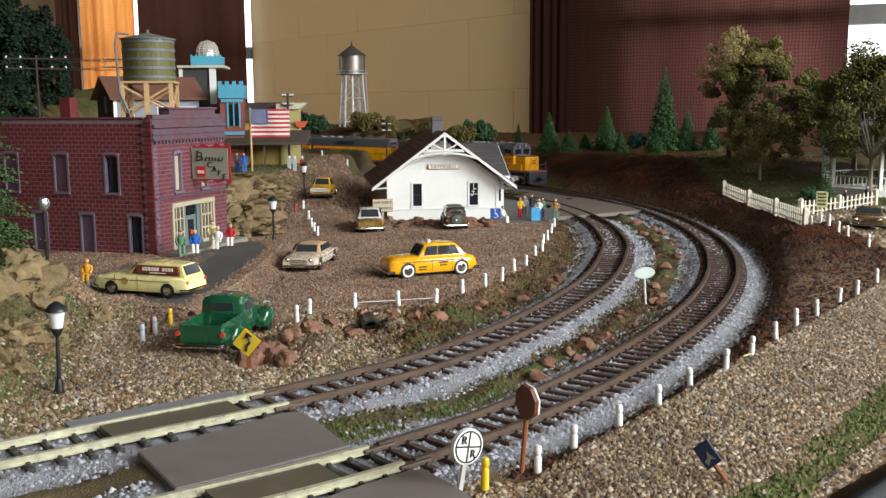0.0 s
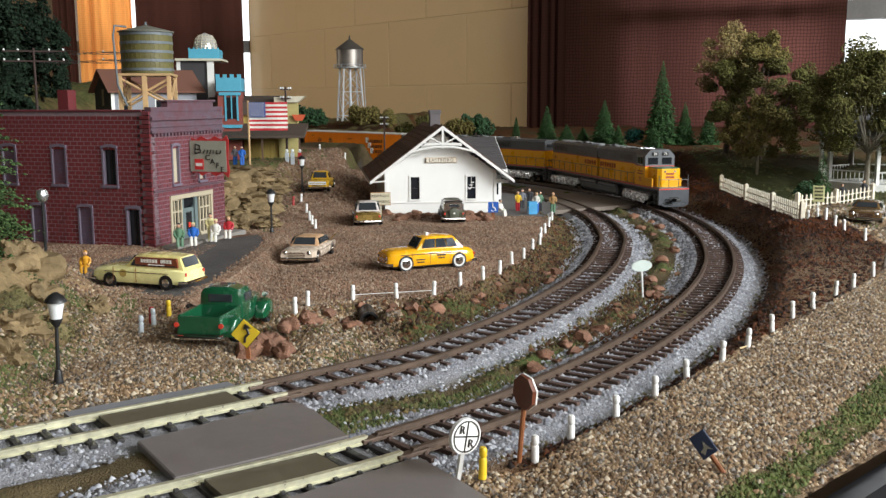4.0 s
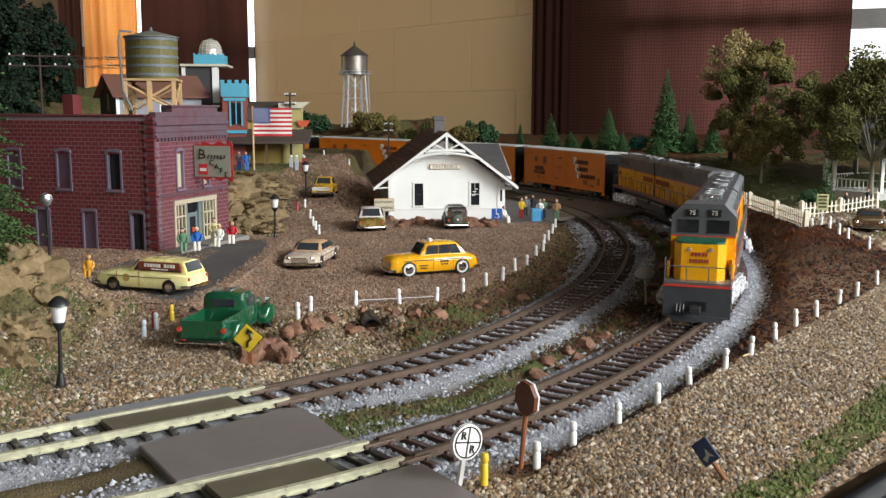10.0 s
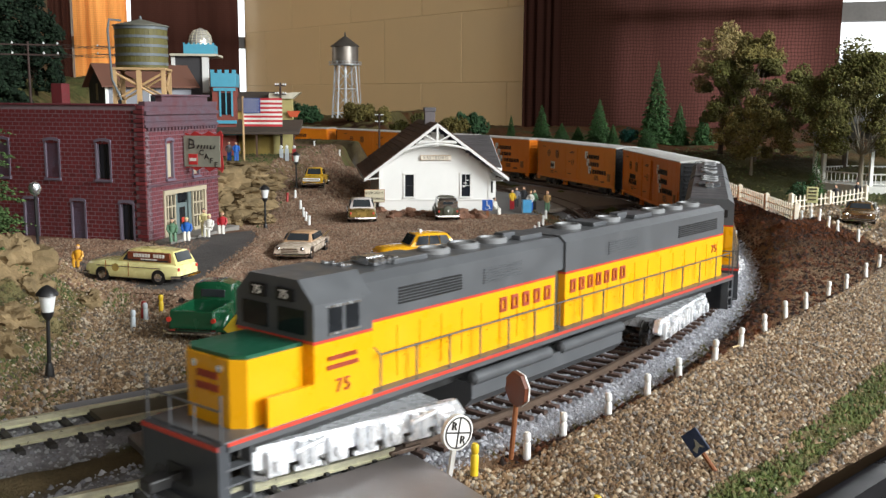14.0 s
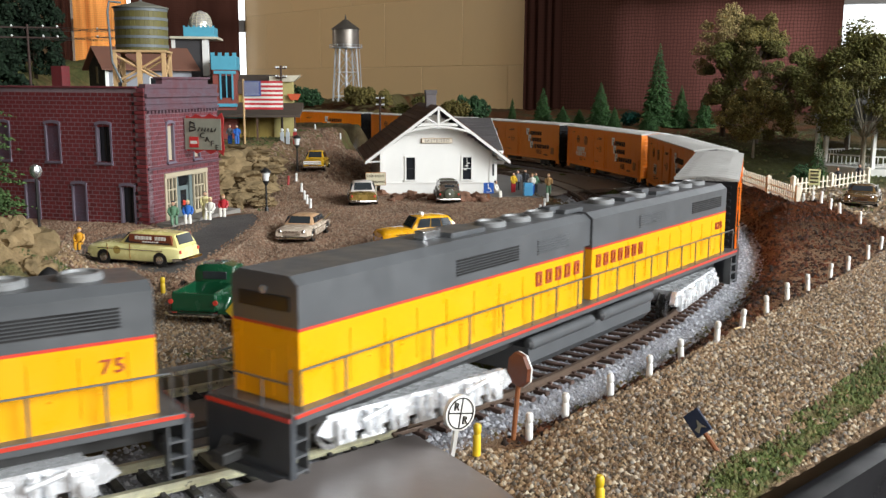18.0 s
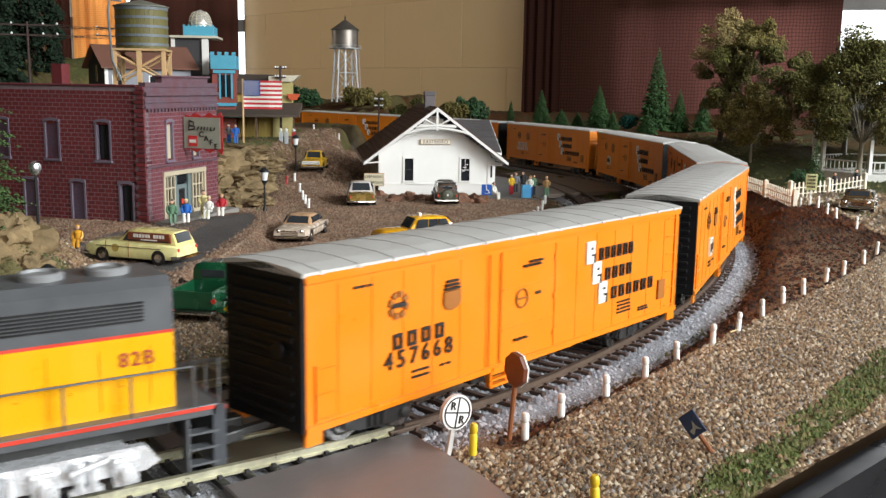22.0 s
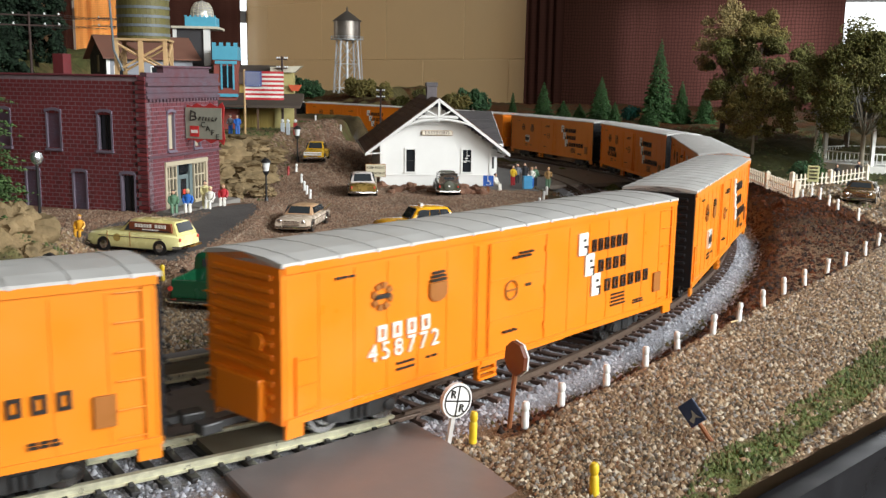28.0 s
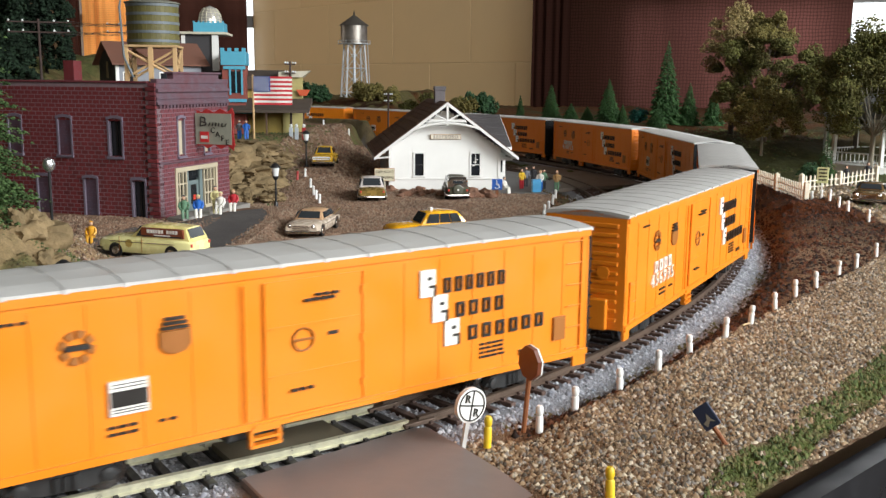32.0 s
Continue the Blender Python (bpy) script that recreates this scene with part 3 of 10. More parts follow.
def curtain_mat(name, col, trans, weave=1.0):
    """A woven cloth: part of the light passes through, threads in a square weave."""
    m = bpy.data.materials.new(name)
    m.use_nodes = True
    nt = m.node_tree
    n, L = nt.nodes, nt.links
    n.remove(n["Principled BSDF"])
    out = n["Material Output"]
    tc = n.new("ShaderNodeTexCoord")
    lines = []
    for axis, scale, wob in (("X", 44, 4.0), ("Z", 38, 3.5), ("X", 110, 2.0), ("Z", 100, 2.0)):
        w = n.new("ShaderNodeTexWave")
        w.bands_direction = axis
        w.inputs["Scale"].default_value, w.inputs["Distortion"].default_value, w.inputs["Detail"].default_value = scale, wob, 3
        w.inputs["Detail Scale"].default_value = 0.7
        L.new(tc.outputs["Object"], w.inputs["Vector"])
        r = n.new("ShaderNodeMapRange")
        r.inputs[1].default_value, r.inputs[2].default_value = 0.02, 0.38
        r.inputs[3].default_value = 1 - (0.50 if scale < 60 else 0.35) * weave
        L.new(w.outputs[1], r.inputs[0])
        lines.append(r.outputs[0])
    mp, nz = n.new("ShaderNodeMapping"), n.new("ShaderNodeTexNoise")
    mp.inputs["Scale"].default_value = (9, 9, 0.9)
    nz.inputs["Scale"].default_value, nz.inputs["Detail"].default_value = 1.0, 3
    L.new(tc.outputs["Object"], mp.inputs[0])
    L.new(mp.outputs[0], nz.inputs["Vector"])
    r = n.new("ShaderNodeMapRange")
    r.inputs[1].default_value, r.inputs[2].default_value = 0.32, 0.62
    r.inputs[3].default_value = 0.35
    L.new(nz.outputs[0], r.inputs[0])
    f = r.outputs[0]
    for o in lines:
        q = n.new("ShaderNodeMath")
        q.operation = "MULTIPLY"
        L.new(f, q.inputs[0])
        L.new(o, q.inputs[1])
        f = q.outputs[0]
    mx = n.new("ShaderNodeMix")
    mx.data_type = "RGBA"
    mx.inputs[6].default_value, mx.inputs[7].default_value = (*[q * 0.12 for q in trans], 1), (*[q * 1.7 for q in trans], 1)
    L.new(f, mx.inputs[0])
    d, t, a = n.new("ShaderNodeBsdfDiffuse"), n.new("ShaderNodeBsdfTranslucent"), n.new("ShaderNodeAddShader")
    d.inputs[0].default_value = (*col, 1)
    L.new(mx.outputs[2], t.inputs[0])
    L.new(d.outputs[0], a.inputs[0])
    L.new(t.outputs[0], a.inputs[1])
    L.new(a.outputs[0], out.inputs[0])
    return m


def curtain(name, p, q, z0, z1, m, label, fold=0.004, waves=5):
    """A hanging cloth with soft folds from p to q."""
    d = (q - p)
    n = Vector((-d.y, d.x, 0)).normalized()
    N = 90
    v, f = [], []
    for i in range(N + 1):
        t = i / N
        for z in (z0, (z0 + z1) / 2, z1):
            k = fold * (math.sin(t * waves * 6.28 + 1.3 * math.sin(t * 17)) + 0.4 * math.sin(t * waves * 14.1)) * (1.0 if z < z1 else 0.6)
            o = p + d * t + n * k
            v.append((o.x, o.y, z))
    for i in range(N):
        for j in (0, 1):
            f.append((i * 3 + j, i * 3 + 3 + j, i * 3 + 4 + j, i * 3 + 1 + j))
    g = Geo().add(v, f)
    ob = thing(name, label, "curtain", geo=g, mats=m, smooth=True)
    return ob


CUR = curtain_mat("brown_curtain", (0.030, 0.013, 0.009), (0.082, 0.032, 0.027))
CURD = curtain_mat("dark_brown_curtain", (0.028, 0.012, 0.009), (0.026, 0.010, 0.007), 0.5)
# Same brown cloth; the sun behind this strip is put into an orange colour.
CURSUN = curtain_mat("sunlit_curtain", (0.28, 0.12, 0.04), (0.50, 0.20, 0.05), 0.35)
curtain("window_curtain", C1, C2, -0.3, 1.7, CUR, "dark brown woven curtain drawn over a window")
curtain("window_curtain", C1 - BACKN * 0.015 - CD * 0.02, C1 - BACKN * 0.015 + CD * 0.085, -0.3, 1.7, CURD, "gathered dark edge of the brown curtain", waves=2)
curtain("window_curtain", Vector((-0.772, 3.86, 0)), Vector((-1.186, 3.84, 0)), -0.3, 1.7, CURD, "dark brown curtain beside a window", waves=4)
curtain("window_curtain", Vector((-1.20, 3.84, 0)), Vector((-1.41, 3.83, 0)), -0.3, 1.7, CURSUN, "brown curtain strip coloured orange for the sun behind it", waves=3, fold=0.008)
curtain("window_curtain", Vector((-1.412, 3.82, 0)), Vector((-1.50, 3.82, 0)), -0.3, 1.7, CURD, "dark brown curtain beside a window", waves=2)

# bright daylight outside both windows, and the window rails
def daylight(name, p, q, z0, z1, power):
    m = bpy.data.materials.new(name)
    m.use_nodes = True
    n, L = m.node_tree.nodes, m.node_tree.links
    n.remove(n["Principled BSDF"])
    e = n.new("ShaderNodeEmission")
    e.inputs[0].default_value, e.inputs[1].default_value = (0.93, 0.97, 1.0, 1), power
    L.new(e.outputs[0], n["Material Output"].inputs[0])
    g = Geo().add([(p.x, p.y, z0), (q.x, q.y, z0), (q.x, q.y, z1), (p.x, p.y, z1)], [(0, 1, 2, 3)])
    return thing(name, "overcast daylight outside the window", "sky", geo=g, mats=m, kind="structure")


FRAMEW = mat("window_rail_grey", (0.20, 0.19, 0.18), 0.6)
b1, b2 = C1 + BACKN * 0.5 - CD * 0.5, C1 + BACKN * 0.5 + CD * 2.2
daylight("backdrop_right", b1, b2, -0.4, 1.7, 2.2)
daylight("backdrop_left", Vector((-0.5, 4.35, 0)), Vector((-2.0, 4.35, 0)), -0.4, 1.7, 2.2)
for z, t in ((0.318, 0.045), (0.78, 0.05)):
    g = Geo()
    a, b = C1 + BACKN * 0.018, C1 + BACKN * 0.018 + CD * 1.6
    g.prism([a[:2], b[:2], (b + BACKN * 0.04)[:2], (a + BACKN * 0.04)[:2]], 2, z - t / 2, z + t / 2)
    thing("window_rail", "grey horizontal window rail", "window", geo=g, mats=FRAMEW, kind="structure")
g = Geo().box(-1.55, -0.72, 3.90, 3.94, 0.30, 0.345)
thing("window_rail", "grey horizontal window rail", "window", geo=g, mats=FRAMEW, kind="structure")


# ---- tracks: rails, ties, grade crossing ----
def rail_geo(line, off, i0, i1, m=0):
    """One rail with head, web and foot, off metres to the left of the line."""
    prof = [(-0.0009, 0), (0.0009, 0), (0.0009, -0.0006), (0.0004, -0.0009), (0.0004, -0.0019), (0.0011, -0.0023), (0.0011, -0.0026), (-0.0011, -0.0026), (-0.0011, -0.0023), (-0.0004, -0.0019), (-0.0004, -0.0009), (-0.0009, -0.0006)]
    v, f, n = [], [], len(prof)
    idx = list(range(i0, i1 + 1, 2))
    for c, i in enumerate(idx):
        p = line[i]
        d = (line[min(i + 1, len(line) - 1)] - line[max(i - 1, 0)]).normalized()
        w = Vector((-d.y, d.x, 0))
        for a, b in prof:
            q = p + w * (off + a)
            v.append((q.x, q.y, p.z + b))
    for c in range(len(idx) - 1):
        f += [(c * n + j, c * n + (j + 1) % n, (c + 1) * n + (j + 1) % n, (c + 1) * n + j) for j in range(n)]
    f += [tuple(range(n)), tuple(range(len(v) - n, len(v)))]
    return Geo().add(v, f, m)


def index_at(line, x, y):
    return min(range(len(line)), key=lambda i: (line[i].x - x) ** 2 + (line[i].y - y) ** 2)


def tie_geo():
    """A wooden tie with moulded spike heads beside both rails."""
    g = Geo().box(-0.0013, 0.0013, -0.0152, 0.0152, -0.0046, -0.0026, b=0.0003)
    for s in (-1, 1):
        for o in (-0.0017, 0.0017):
            g.box(-0.0006, 0.0006, s * 0.0092 + o - 0.0006, s * 0.0092 + o + 0.0006, -0.0027, -0.0018)
    return g


tie_mesh, tieb_mesh = tie_geo().mesh("tie", TIE), tie_geo().mesh("tie", TIEB)


def track(line, label, joint, far):
    """A track: rails of bright metal up to the joint, weathered ones after it, ties every 7 mm."""
    ob = thing("railway_track", label, "track", kind="structure")
    n = len(line) - 1
    lo, hi = (0, joint), (joint, n)
    for off in (-0.0092, 0.0092):
        part("rail", rail_geo(line, off, 0, joint), STEEL, ob, "bright nickel silver rail")
        part("rail", rail_geo(line, off, joint, n), RUST, ob, "rusty brown weathered rail")
        i = joint
        d = (line[i + 2] - line[i - 2]).normalized()
        p = line[i] + Vector((-d.y, d.x, 0)) * off
        jg = Geo().box(-0.006, 0.006, -0.0016, 0.0016, -0.0025, -0.0011, b=0.0002)
        part("rail_joiner", jg, RUST, ob, m=Matrix.Translation((p.x, p.y, line[i].z)) @ Matrix.Rotation(math.atan2(d.y, d.x), 4, "Z"))
    acc, last, rest = 0.0, line[0], Geo()
    rg = random.Random(3)
    for i in range(1, n):
        acc += (line[i] - line[i - 1]).length
        if acc < 0.0072:
            continue
        acc = 0.0
        d = (line[i + 1] - line[i - 1]).normalized()
        m = Matrix.Translation(line[i]) @ Matrix.Rotation(math.atan2(d.y, d.x) + rg.uniform(-0.02, 0.02), 4, "Z")
        if far(line[i]):
            k = len(rest.v)
            rest.box(-0.0013, 0.0013, -0.0152, 0.0152, -0.0046, -0.0026)
            rest.turned(m, k)
        else:
            o = new("tie", tieb_mesh if i < joint else tie_mesh)
            o.parent = ob
            o.matrix_local = m
    tagged(part("far_ties", rest, TIE, ob), kind="stuff")
    return ob


LBN = list(reversed(LB))
ja, jb = index_at(LA, -0.0632, 0.3450), index_at(LBN, -0.0157, 0.2868)
_far = lambda p: p.y > 1.15 or p.y < 0.12 or p.x < -0.25
track(LA, "curved inner railway track on grey ballast", ja, _far)
track(LBN, "curved outer railway track on grey ballast", jb, _far)


# ---- the grade crossing's plastic pads ----
def along(line, i0, i1, w0, w1, z0, z1, m=0):
    """A slab beside or between rails, following the line from index i0 to i1."""
    g = Geo()
    v, f = [], []
    idx = list(range(i0, i1 + 1, 3))
    for i in idx:
        d = (line[i + 1] - line[i - 1]).normalized()
        w = Vector((-d.y, d.x, 0))
        for o, z in ((w0, z0), (w0, z1), (w1, z1), (w1, z0)):
            q = line[i] + w * o
            v.append((q.x, q.y, z))
    for c in range(len(idx) - 1):
        f += [(c * 4 + j, c * 4 + (j + 1) % 4, c * 4 + 4 + (j + 1) % 4, c * 4 + 4 + j) for j in range(4)]
    f += [(0, 1, 2, 3), tuple(range(len(v) - 4, len(v)))]
    return g.add(v, f, m)


ia0, ia1 = index_at(LA, -0.112, 0.309), index_at(LA, -0.0735, 0.338)
ib0, ib1 = index_at(LBN, -0.065, 0.2515), index_at(LBN, -0.028, 0.2765)
cross = thing("grade_crossing", "brown-grey plastic road crossing between the tracks", "crossing")
part("inner_panel", along(LA, ia0, ia1, -0.0072, 0.0072, -0.0025, -0.0006), CROSSIN, cross, "dark panel between the rails")
part("inner_panel", along(LBN, ib0, ib1, -0.0072, 0.0072, -0.0025, -0.0006), CROSSIN, cross, "dark panel between the rails")
part("ramp", along(LA, index_at(LA, -0.118, 0.304), index_at(LA, -0.069, 0.341), 0.0108, 0.0178, -0.005, -0.0004), mat("ramp_grey", (0.20, 0.205, 0.22), 0.5, var=0.12, scale=90), cross, "bluish grey ramp")


def pad(p, z=-0.0011, t=0.0052):
    g = Geo()
    k = len(p)
    c = sum((Vector(q) for q in p), Vector((0, 0))) / k
    ins = [tuple(Vector(q) + (c - Vector(q)) * 0.015) for q in p]
    v = [(*q, z - t) for q in p] + [(*q, z - 0.0003) for q in p] + [(*q, z) for q in ins]
    f = [tuple(range(k)), tuple(range(2 * k, 3 * k))]
    for r in (0, k):
        f += [(r + i, r + (i + 1) % k, r + k + (i + 1) % k, r + k + i) for i in range(k)]
    return g.add(v, f)


part("road_pad", pad([(-0.0965, 0.2900), (-0.0560, 0.3290), (-0.0510, 0.3290), (-0.0440, 0.3200), (-0.0366, 0.3060), (-0.0300, 0.2945), (-0.0532, 0.2765), (-0.0765, 0.2600)]), CROSSING, cross, "brown-grey plastic road pad")
part("road_pad", pad([(-0.0545, 0.2350), (-0.0310, 0.2555), (-0.0105, 0.2735), (-0.0060, 0.2745), (0.0042, 0.2590), (0.0145, 0.2420), (0.0235, 0.2230), (-0.010, 0.195), (-0.0420, 0.2150)]), CROSSING, cross, "brown-grey plastic road pad")


# ---- train ----
TRUCKB = mat("truck_black", (0.02, 0.02, 0.02), 0.5, var=0.3)
TRUCKS = mat("truck_silver", (0.82, 0.84, 0.87), 0.28, 0.5, var=0.12, scale=300)
PILOT = mat("pilot_dark_grey", (0.045, 0.05, 0.058), 0.4, var=0.15)
ENDB = mat("car_end_black", (0.006, 0.006, 0.007), 0.6, var=0.3, spec=0.25)
WHEEL = mat("wheel_metal", (0.16, 0.155, 0.15), 0.25, 0.9)
LET = mat("black_lettering", (0.015, 0.012, 0.01), 0.5)
LETW = mat("white_lettering", (0.75, 0.73, 0.68), 0.5)
LETF = mat("faded_lettering", (0.30, 0.105, 0.016), 0.5)
FLIP = pose(0, 0, 0, 0, 0, 180)


def wheelset(parent, x, r=0.0055):
    g = Geo()
    for s in (-1, 1):
        g.turn([(0.0008, s * 0.0098), (r * 0.55, s * 0.0100), (r * 0.72, s * 0.0094), (r, s * 0.0096), (r, s * 0.0074), (r + 0.0006, s * 0.0072), (r + 0.0006, s * 0.0066), (0.0008, s * 0.0066)], 18, axis=1)
    g.turn([(0.0010, -0.0098), (0.0010, 0.0098)], 8, axis=1)
    part("wheelset", g, WHEEL, parent, smooth=True, m=Matrix.Translation((x, 0, r)))


def freight_truck(parent, x):
    g = Geo()
    for s in (-1, 1):
        y0, y1 = sorted((s * 0.0108, s * 0.0128))
        g.prism([(-0.0135, 0.0052), (-0.0105, 0.0078), (0.0105, 0.0078), (0.0135, 0.0052), (0.0105, 0.0040), (0.0055, 0.0030), (-0.0055, 0.0030), (-0.0105, 0.0040)], 1, y0, y1)
        for q in (-0.0102, 0.0102):
            g.turn([(0.0018, s * 0.0105), (0.0018, s * 0.0136), (0.0008, s * 0.0138)], 10, c=(q, 0, 0.0055), axis=1)
        for q in (-0.0022, 0, 0.0022):
            g.turn([(0.0009, 0.0036), (0.0009, 0.0072)], 8, c=(q, s * 0.0130, 0))
    g.box(-0.003, 0.003, -0.0125, 0.0125, 0.0055, 0.0085, b=0.0004)
    o = part("truck", g, TRUCKB, parent, "black freight truck", m=Matrix.Translation((x, 0, 0)))
    for q in (-0.0102, 0.0102):
        wheelset(o, q)
    return o


def coupler(parent, x, s):
    g = Geo().box(min(0, s * 0.012), max(0, s * 0.012), -0.0011, 0.0011, 0.0080, 0.0100)
    g.box(min(s * 0.010, s * 0.0165), max(s * 0.010, s * 0.0165), -0.0026, 0.0026, 0.0074, 0.0106, b=0.0005)
    part("coupler", g, TRUCKB, parent, m=Matrix.Translation((x, 0, 0)))


def reefer(label, black_end, tint, marks, number, white, box):
    """A long mechanical refrigerator car, x ahead, z = 0 on the rails."""
    car = thing("freight_car", label, "train car", group="freight cars of the train")
    H, W, Z0, Z1 = 0.1047, 0.0162, 0.0098, 0.0526
    g = Geo().box(-H + 0.0015, H - 0.0015, -W, W, Z0, Z1)
    body = part("body", g, tint, car, "orange painted car side")
    # ribs of the sides
    for s in (-1, 1):
        g = Geo()
        xs_ = [-0.1030, -0.0915, -0.0785, -0.0655, -0.0525, -0.0395, -0.0265, 0.0265, 0.0395, 0.0525, 0.0655, 0.0785, 0.0915, 0.1030]
        for x in xs_:
            y0, y1 = sorted((s * W, s * (W + 0.00018)))
            g.box(x - 0.0004, x + 0.0004, y0, y1, Z0 + 0.001, Z1 - 0.0030)
        y0, y1 = sorted((s * W, s * (W + 0.0007)))
        g.box(-H + 0.001, H - 0.001, y0, y1, Z1 - 0.0018, Z1 + 0.0004)
        g.box(-H + 0.001, H - 0.001, y0, y1, Z0 - 0.0004, Z0 + 0.0016)
        part("side_ribs", g, tint, car, "raised posts and sills of the car side")
        # plug door with its bars
        dx = 0.0040 * s
        g = Geo().box(dx - 0.0150, dx + 0.0150, *sorted((s * W, s * (W + 0.0004))), Z0 + 0.002, Z1 - 0.0035)
        door = part("door", g, tint, car, "flush plug door")
        for x in (-0.0155, 0.0155, 0.0215):
            part("locking_bar", Geo().tube([(dx + x, s * (W + 0.0007), Z0 + 0.002), (dx + x, s * (W + 0.0007), Z1 - 0.0035)], 0.0003, 6), tint, door)
        for z in (0.0225, 0.0360):
            part("door_strap", Geo().box(dx - 0.0145, dx + 0.0145, *sorted((s * (W + 0.0004), s * (W + 0.0007))), z, z + 0.0006), tint, door)
        for z in (0.0155, 0.0290, 0.0430):
            part("door_hinge", Geo().box(dx - 0.0165, dx - 0.0148, *sorted((s * (W + 0.0004), s * (W + 0.0010))), z, z + 0.0022), tint, door)
        hw = Geo()
        for q in range(18):
            a, b = 2 * math.pi * q / 18, 2 * math.pi * (q + 1) / 18
            hw.tube([(dx + 0.0040 + 0.0032 * math.cos(a), s * (W + 0.0009), 0.0322 + 0.0032 * math.sin(a)), (dx + 0.0040 + 0.0032 * math.cos(b), s * (W + 0.0009), 0.0322 + 0.0032 * math.sin(b))], 0.00028, 5)
        hw.box(dx + 0.0012, dx + 0.0068, *sorted((s * (W + 0.0006), s * (W + 0.0011))), 0.0319, 0.0325)
        part("door_wheel", hw, LETF, door, "round door lever in a recess")
        part("door_plate", Geo().box(dx - 0.0072, dx - 0.0040, *sorted((s * (W + 0.0004), s * (W + 0.0007))), 0.0322, 0.0332), LET, door, "small dark plate")
        g = Geo().box(-0.0235, 0.0235, *sorted((s * W, s * (W + 0.0012))), Z0 - 0.0004, Z0 + 0.0010)
        g.box(s * 0.0200 - 0.0045, s * 0.0200 + 0.0045, *sorted((s * (W - 0.001), s * (W + 0.0010))), Z0 - 0.0012, Z0 - 0.0002)
        for q in (-0.0042, 0.0042):
            g.box(s * 0.0200 + q - 0.0005, s * 0.0200 + q + 0.0005, *sorted((s * (W - 0.001), s * (W + 0.0008))), Z0 - 0.0052, Z0 - 0.0002)
        g.box(s * 0.0200 - 0.0047, s * 0.0200 + 0.0047, *sorted((s * (W - 0.001), s * (W + 0.0012))), Z0 - 0.0056, Z0 - 0.0047)
        g.box(s * 0.0200 - 0.0047, s * 0.0200 + 0.0047, *sorted((s * (W - 0.001), s * (W + 0.0012))), Z0 - 0.0034, Z0 - 0.0027)
        part("door_track", g, tint, car, "door rail with a double step under it")
        # ladders at both ends of the side
        for e in (-1, 1):
            hi = Z1 - 0.002 if e < 0 else 0.028
            lad = part("ladder", Geo().box(e * 0.1000 - 0.0003, e * 0.1000 + 0.0003, *sorted((s * W, s * (W + 0.0007))), Z0 + 0.002, hi), tint, car)
            for k in range(6 if e < 0 else 3):
                z = Z0 + 0.003 + k * (hi - Z0 - 0.004) / (5 if e < 0 else 2)
                part("rung", Geo().tube([(e * 0.0998, s * (W + 0.0006), z), (e * 0.0930, s * (W + 0.0006), z)], 0.00022, 5), tint, lad)
            g = Geo().box(e * 0.1005 - 0.003, e * 0.1005 + 0.003, *sorted((s * (W - 0.001), s * W)), Z0 - 0.0042, Z0 - 0.0002)
            part("stirrup", g, tint, car)
        # lettering
        M = Matrix.Translation((0, s * (W + 0.00045), 0)) @ (FLIP if s > 0 else Matrix())
        f = lambda gg, dx, z: gg.turned(Matrix.Translation((dx, 0, z)))
        if not box:
            part("lettering", f(bars_geo(marks, 0.0245, 0.0046, 0.42, hollow=True), -0.0591, 0.0287), LETW if white else LET, car, "white reporting marks" if white else "black reporting marks", m=M)
        if number:
            part("lettering", f(text_geo(number, 0.0075, 0.0003, space=1.42), -0.0588, 0.0230), LETW if white else LET, car, "car number", m=M)
        for k, (w, x0, x1, z) in enumerate((("ACIFIC", 0.0400, 0.0660, 0.0412), ("RUIT", 0.0447, 0.0657, 0.0330), ("XPRESS", 0.0496, 0.0834, 0.0249))):
            part("lettering", f(bars_geo(w, x1 - x0, 0.0046, 0.42, hollow=True), (x0 + x1) / 2, z), LET, car, "black lettering", m=M)
            bx = 0.0347 + 0.0047 * k
            blk_ = part("initial_block", f(Geo().box(-0.0030, 0.0026, -0.0003, 0.0003, -0.0041, 0.0042), bx, z + 0.0013), LETW, car, "white block of the initial", m=M)
            sh = Geo().box(-0.0004, 0.0012, -0.0005, 0.0005, 0.0010, 0.0020).box(0.0000, 0.0028, -0.0005, 0.0005, -0.0014, -0.0006)
            sh.box(0.0019, 0.0028, -0.0005, 0.0005, -0.0042, -0.0014)
            part("initial_bar", f(sh, bx, z + 0.0013), LET, blk_)
        g = Geo()
        for q in range(24):
            a, b = 2 * math.pi * q / 24, 2 * math.pi * (q + 1) / 24
            if q % 3:
                g.add([(r_ * math.cos(t_), y_, r_ * math.sin(t_)) for y_ in (-0.0003, 0.0003) for r_, t_ in ((0.0024, a), (0.0042, a), (0.0042, b), (0.0024, b))], [(0, 1, 2, 3), (7, 6, 5, 4), (0, 4, 5, 1), (1, 5, 6, 2), (2, 6, 7, 3), (3, 7, 4, 0)])
        part("round_emblem", f(g, -0.0682, 0.0396), LETF, car, "round brown emblem", m=M)
        part("emblem_band", Geo().box(-0.0712, -0.0652, -0.0005, 0.0005, 0.0390, 0.0402), LET, car, m=M)
        g = Geo().prism([(-0.0040, 0.0012), (0.0040, 0.0012), (0.0040, -0.0026), (0.0026, -0.0042), (0, -0.0048), (-0.0026, -0.0042), (-0.0040, -0.0026)], 1, -0.0003, 0.0003)
        part("shield_emblem", f(g, -0.0442, 0.0390), LETF, car, "brown shield emblem", m=M)
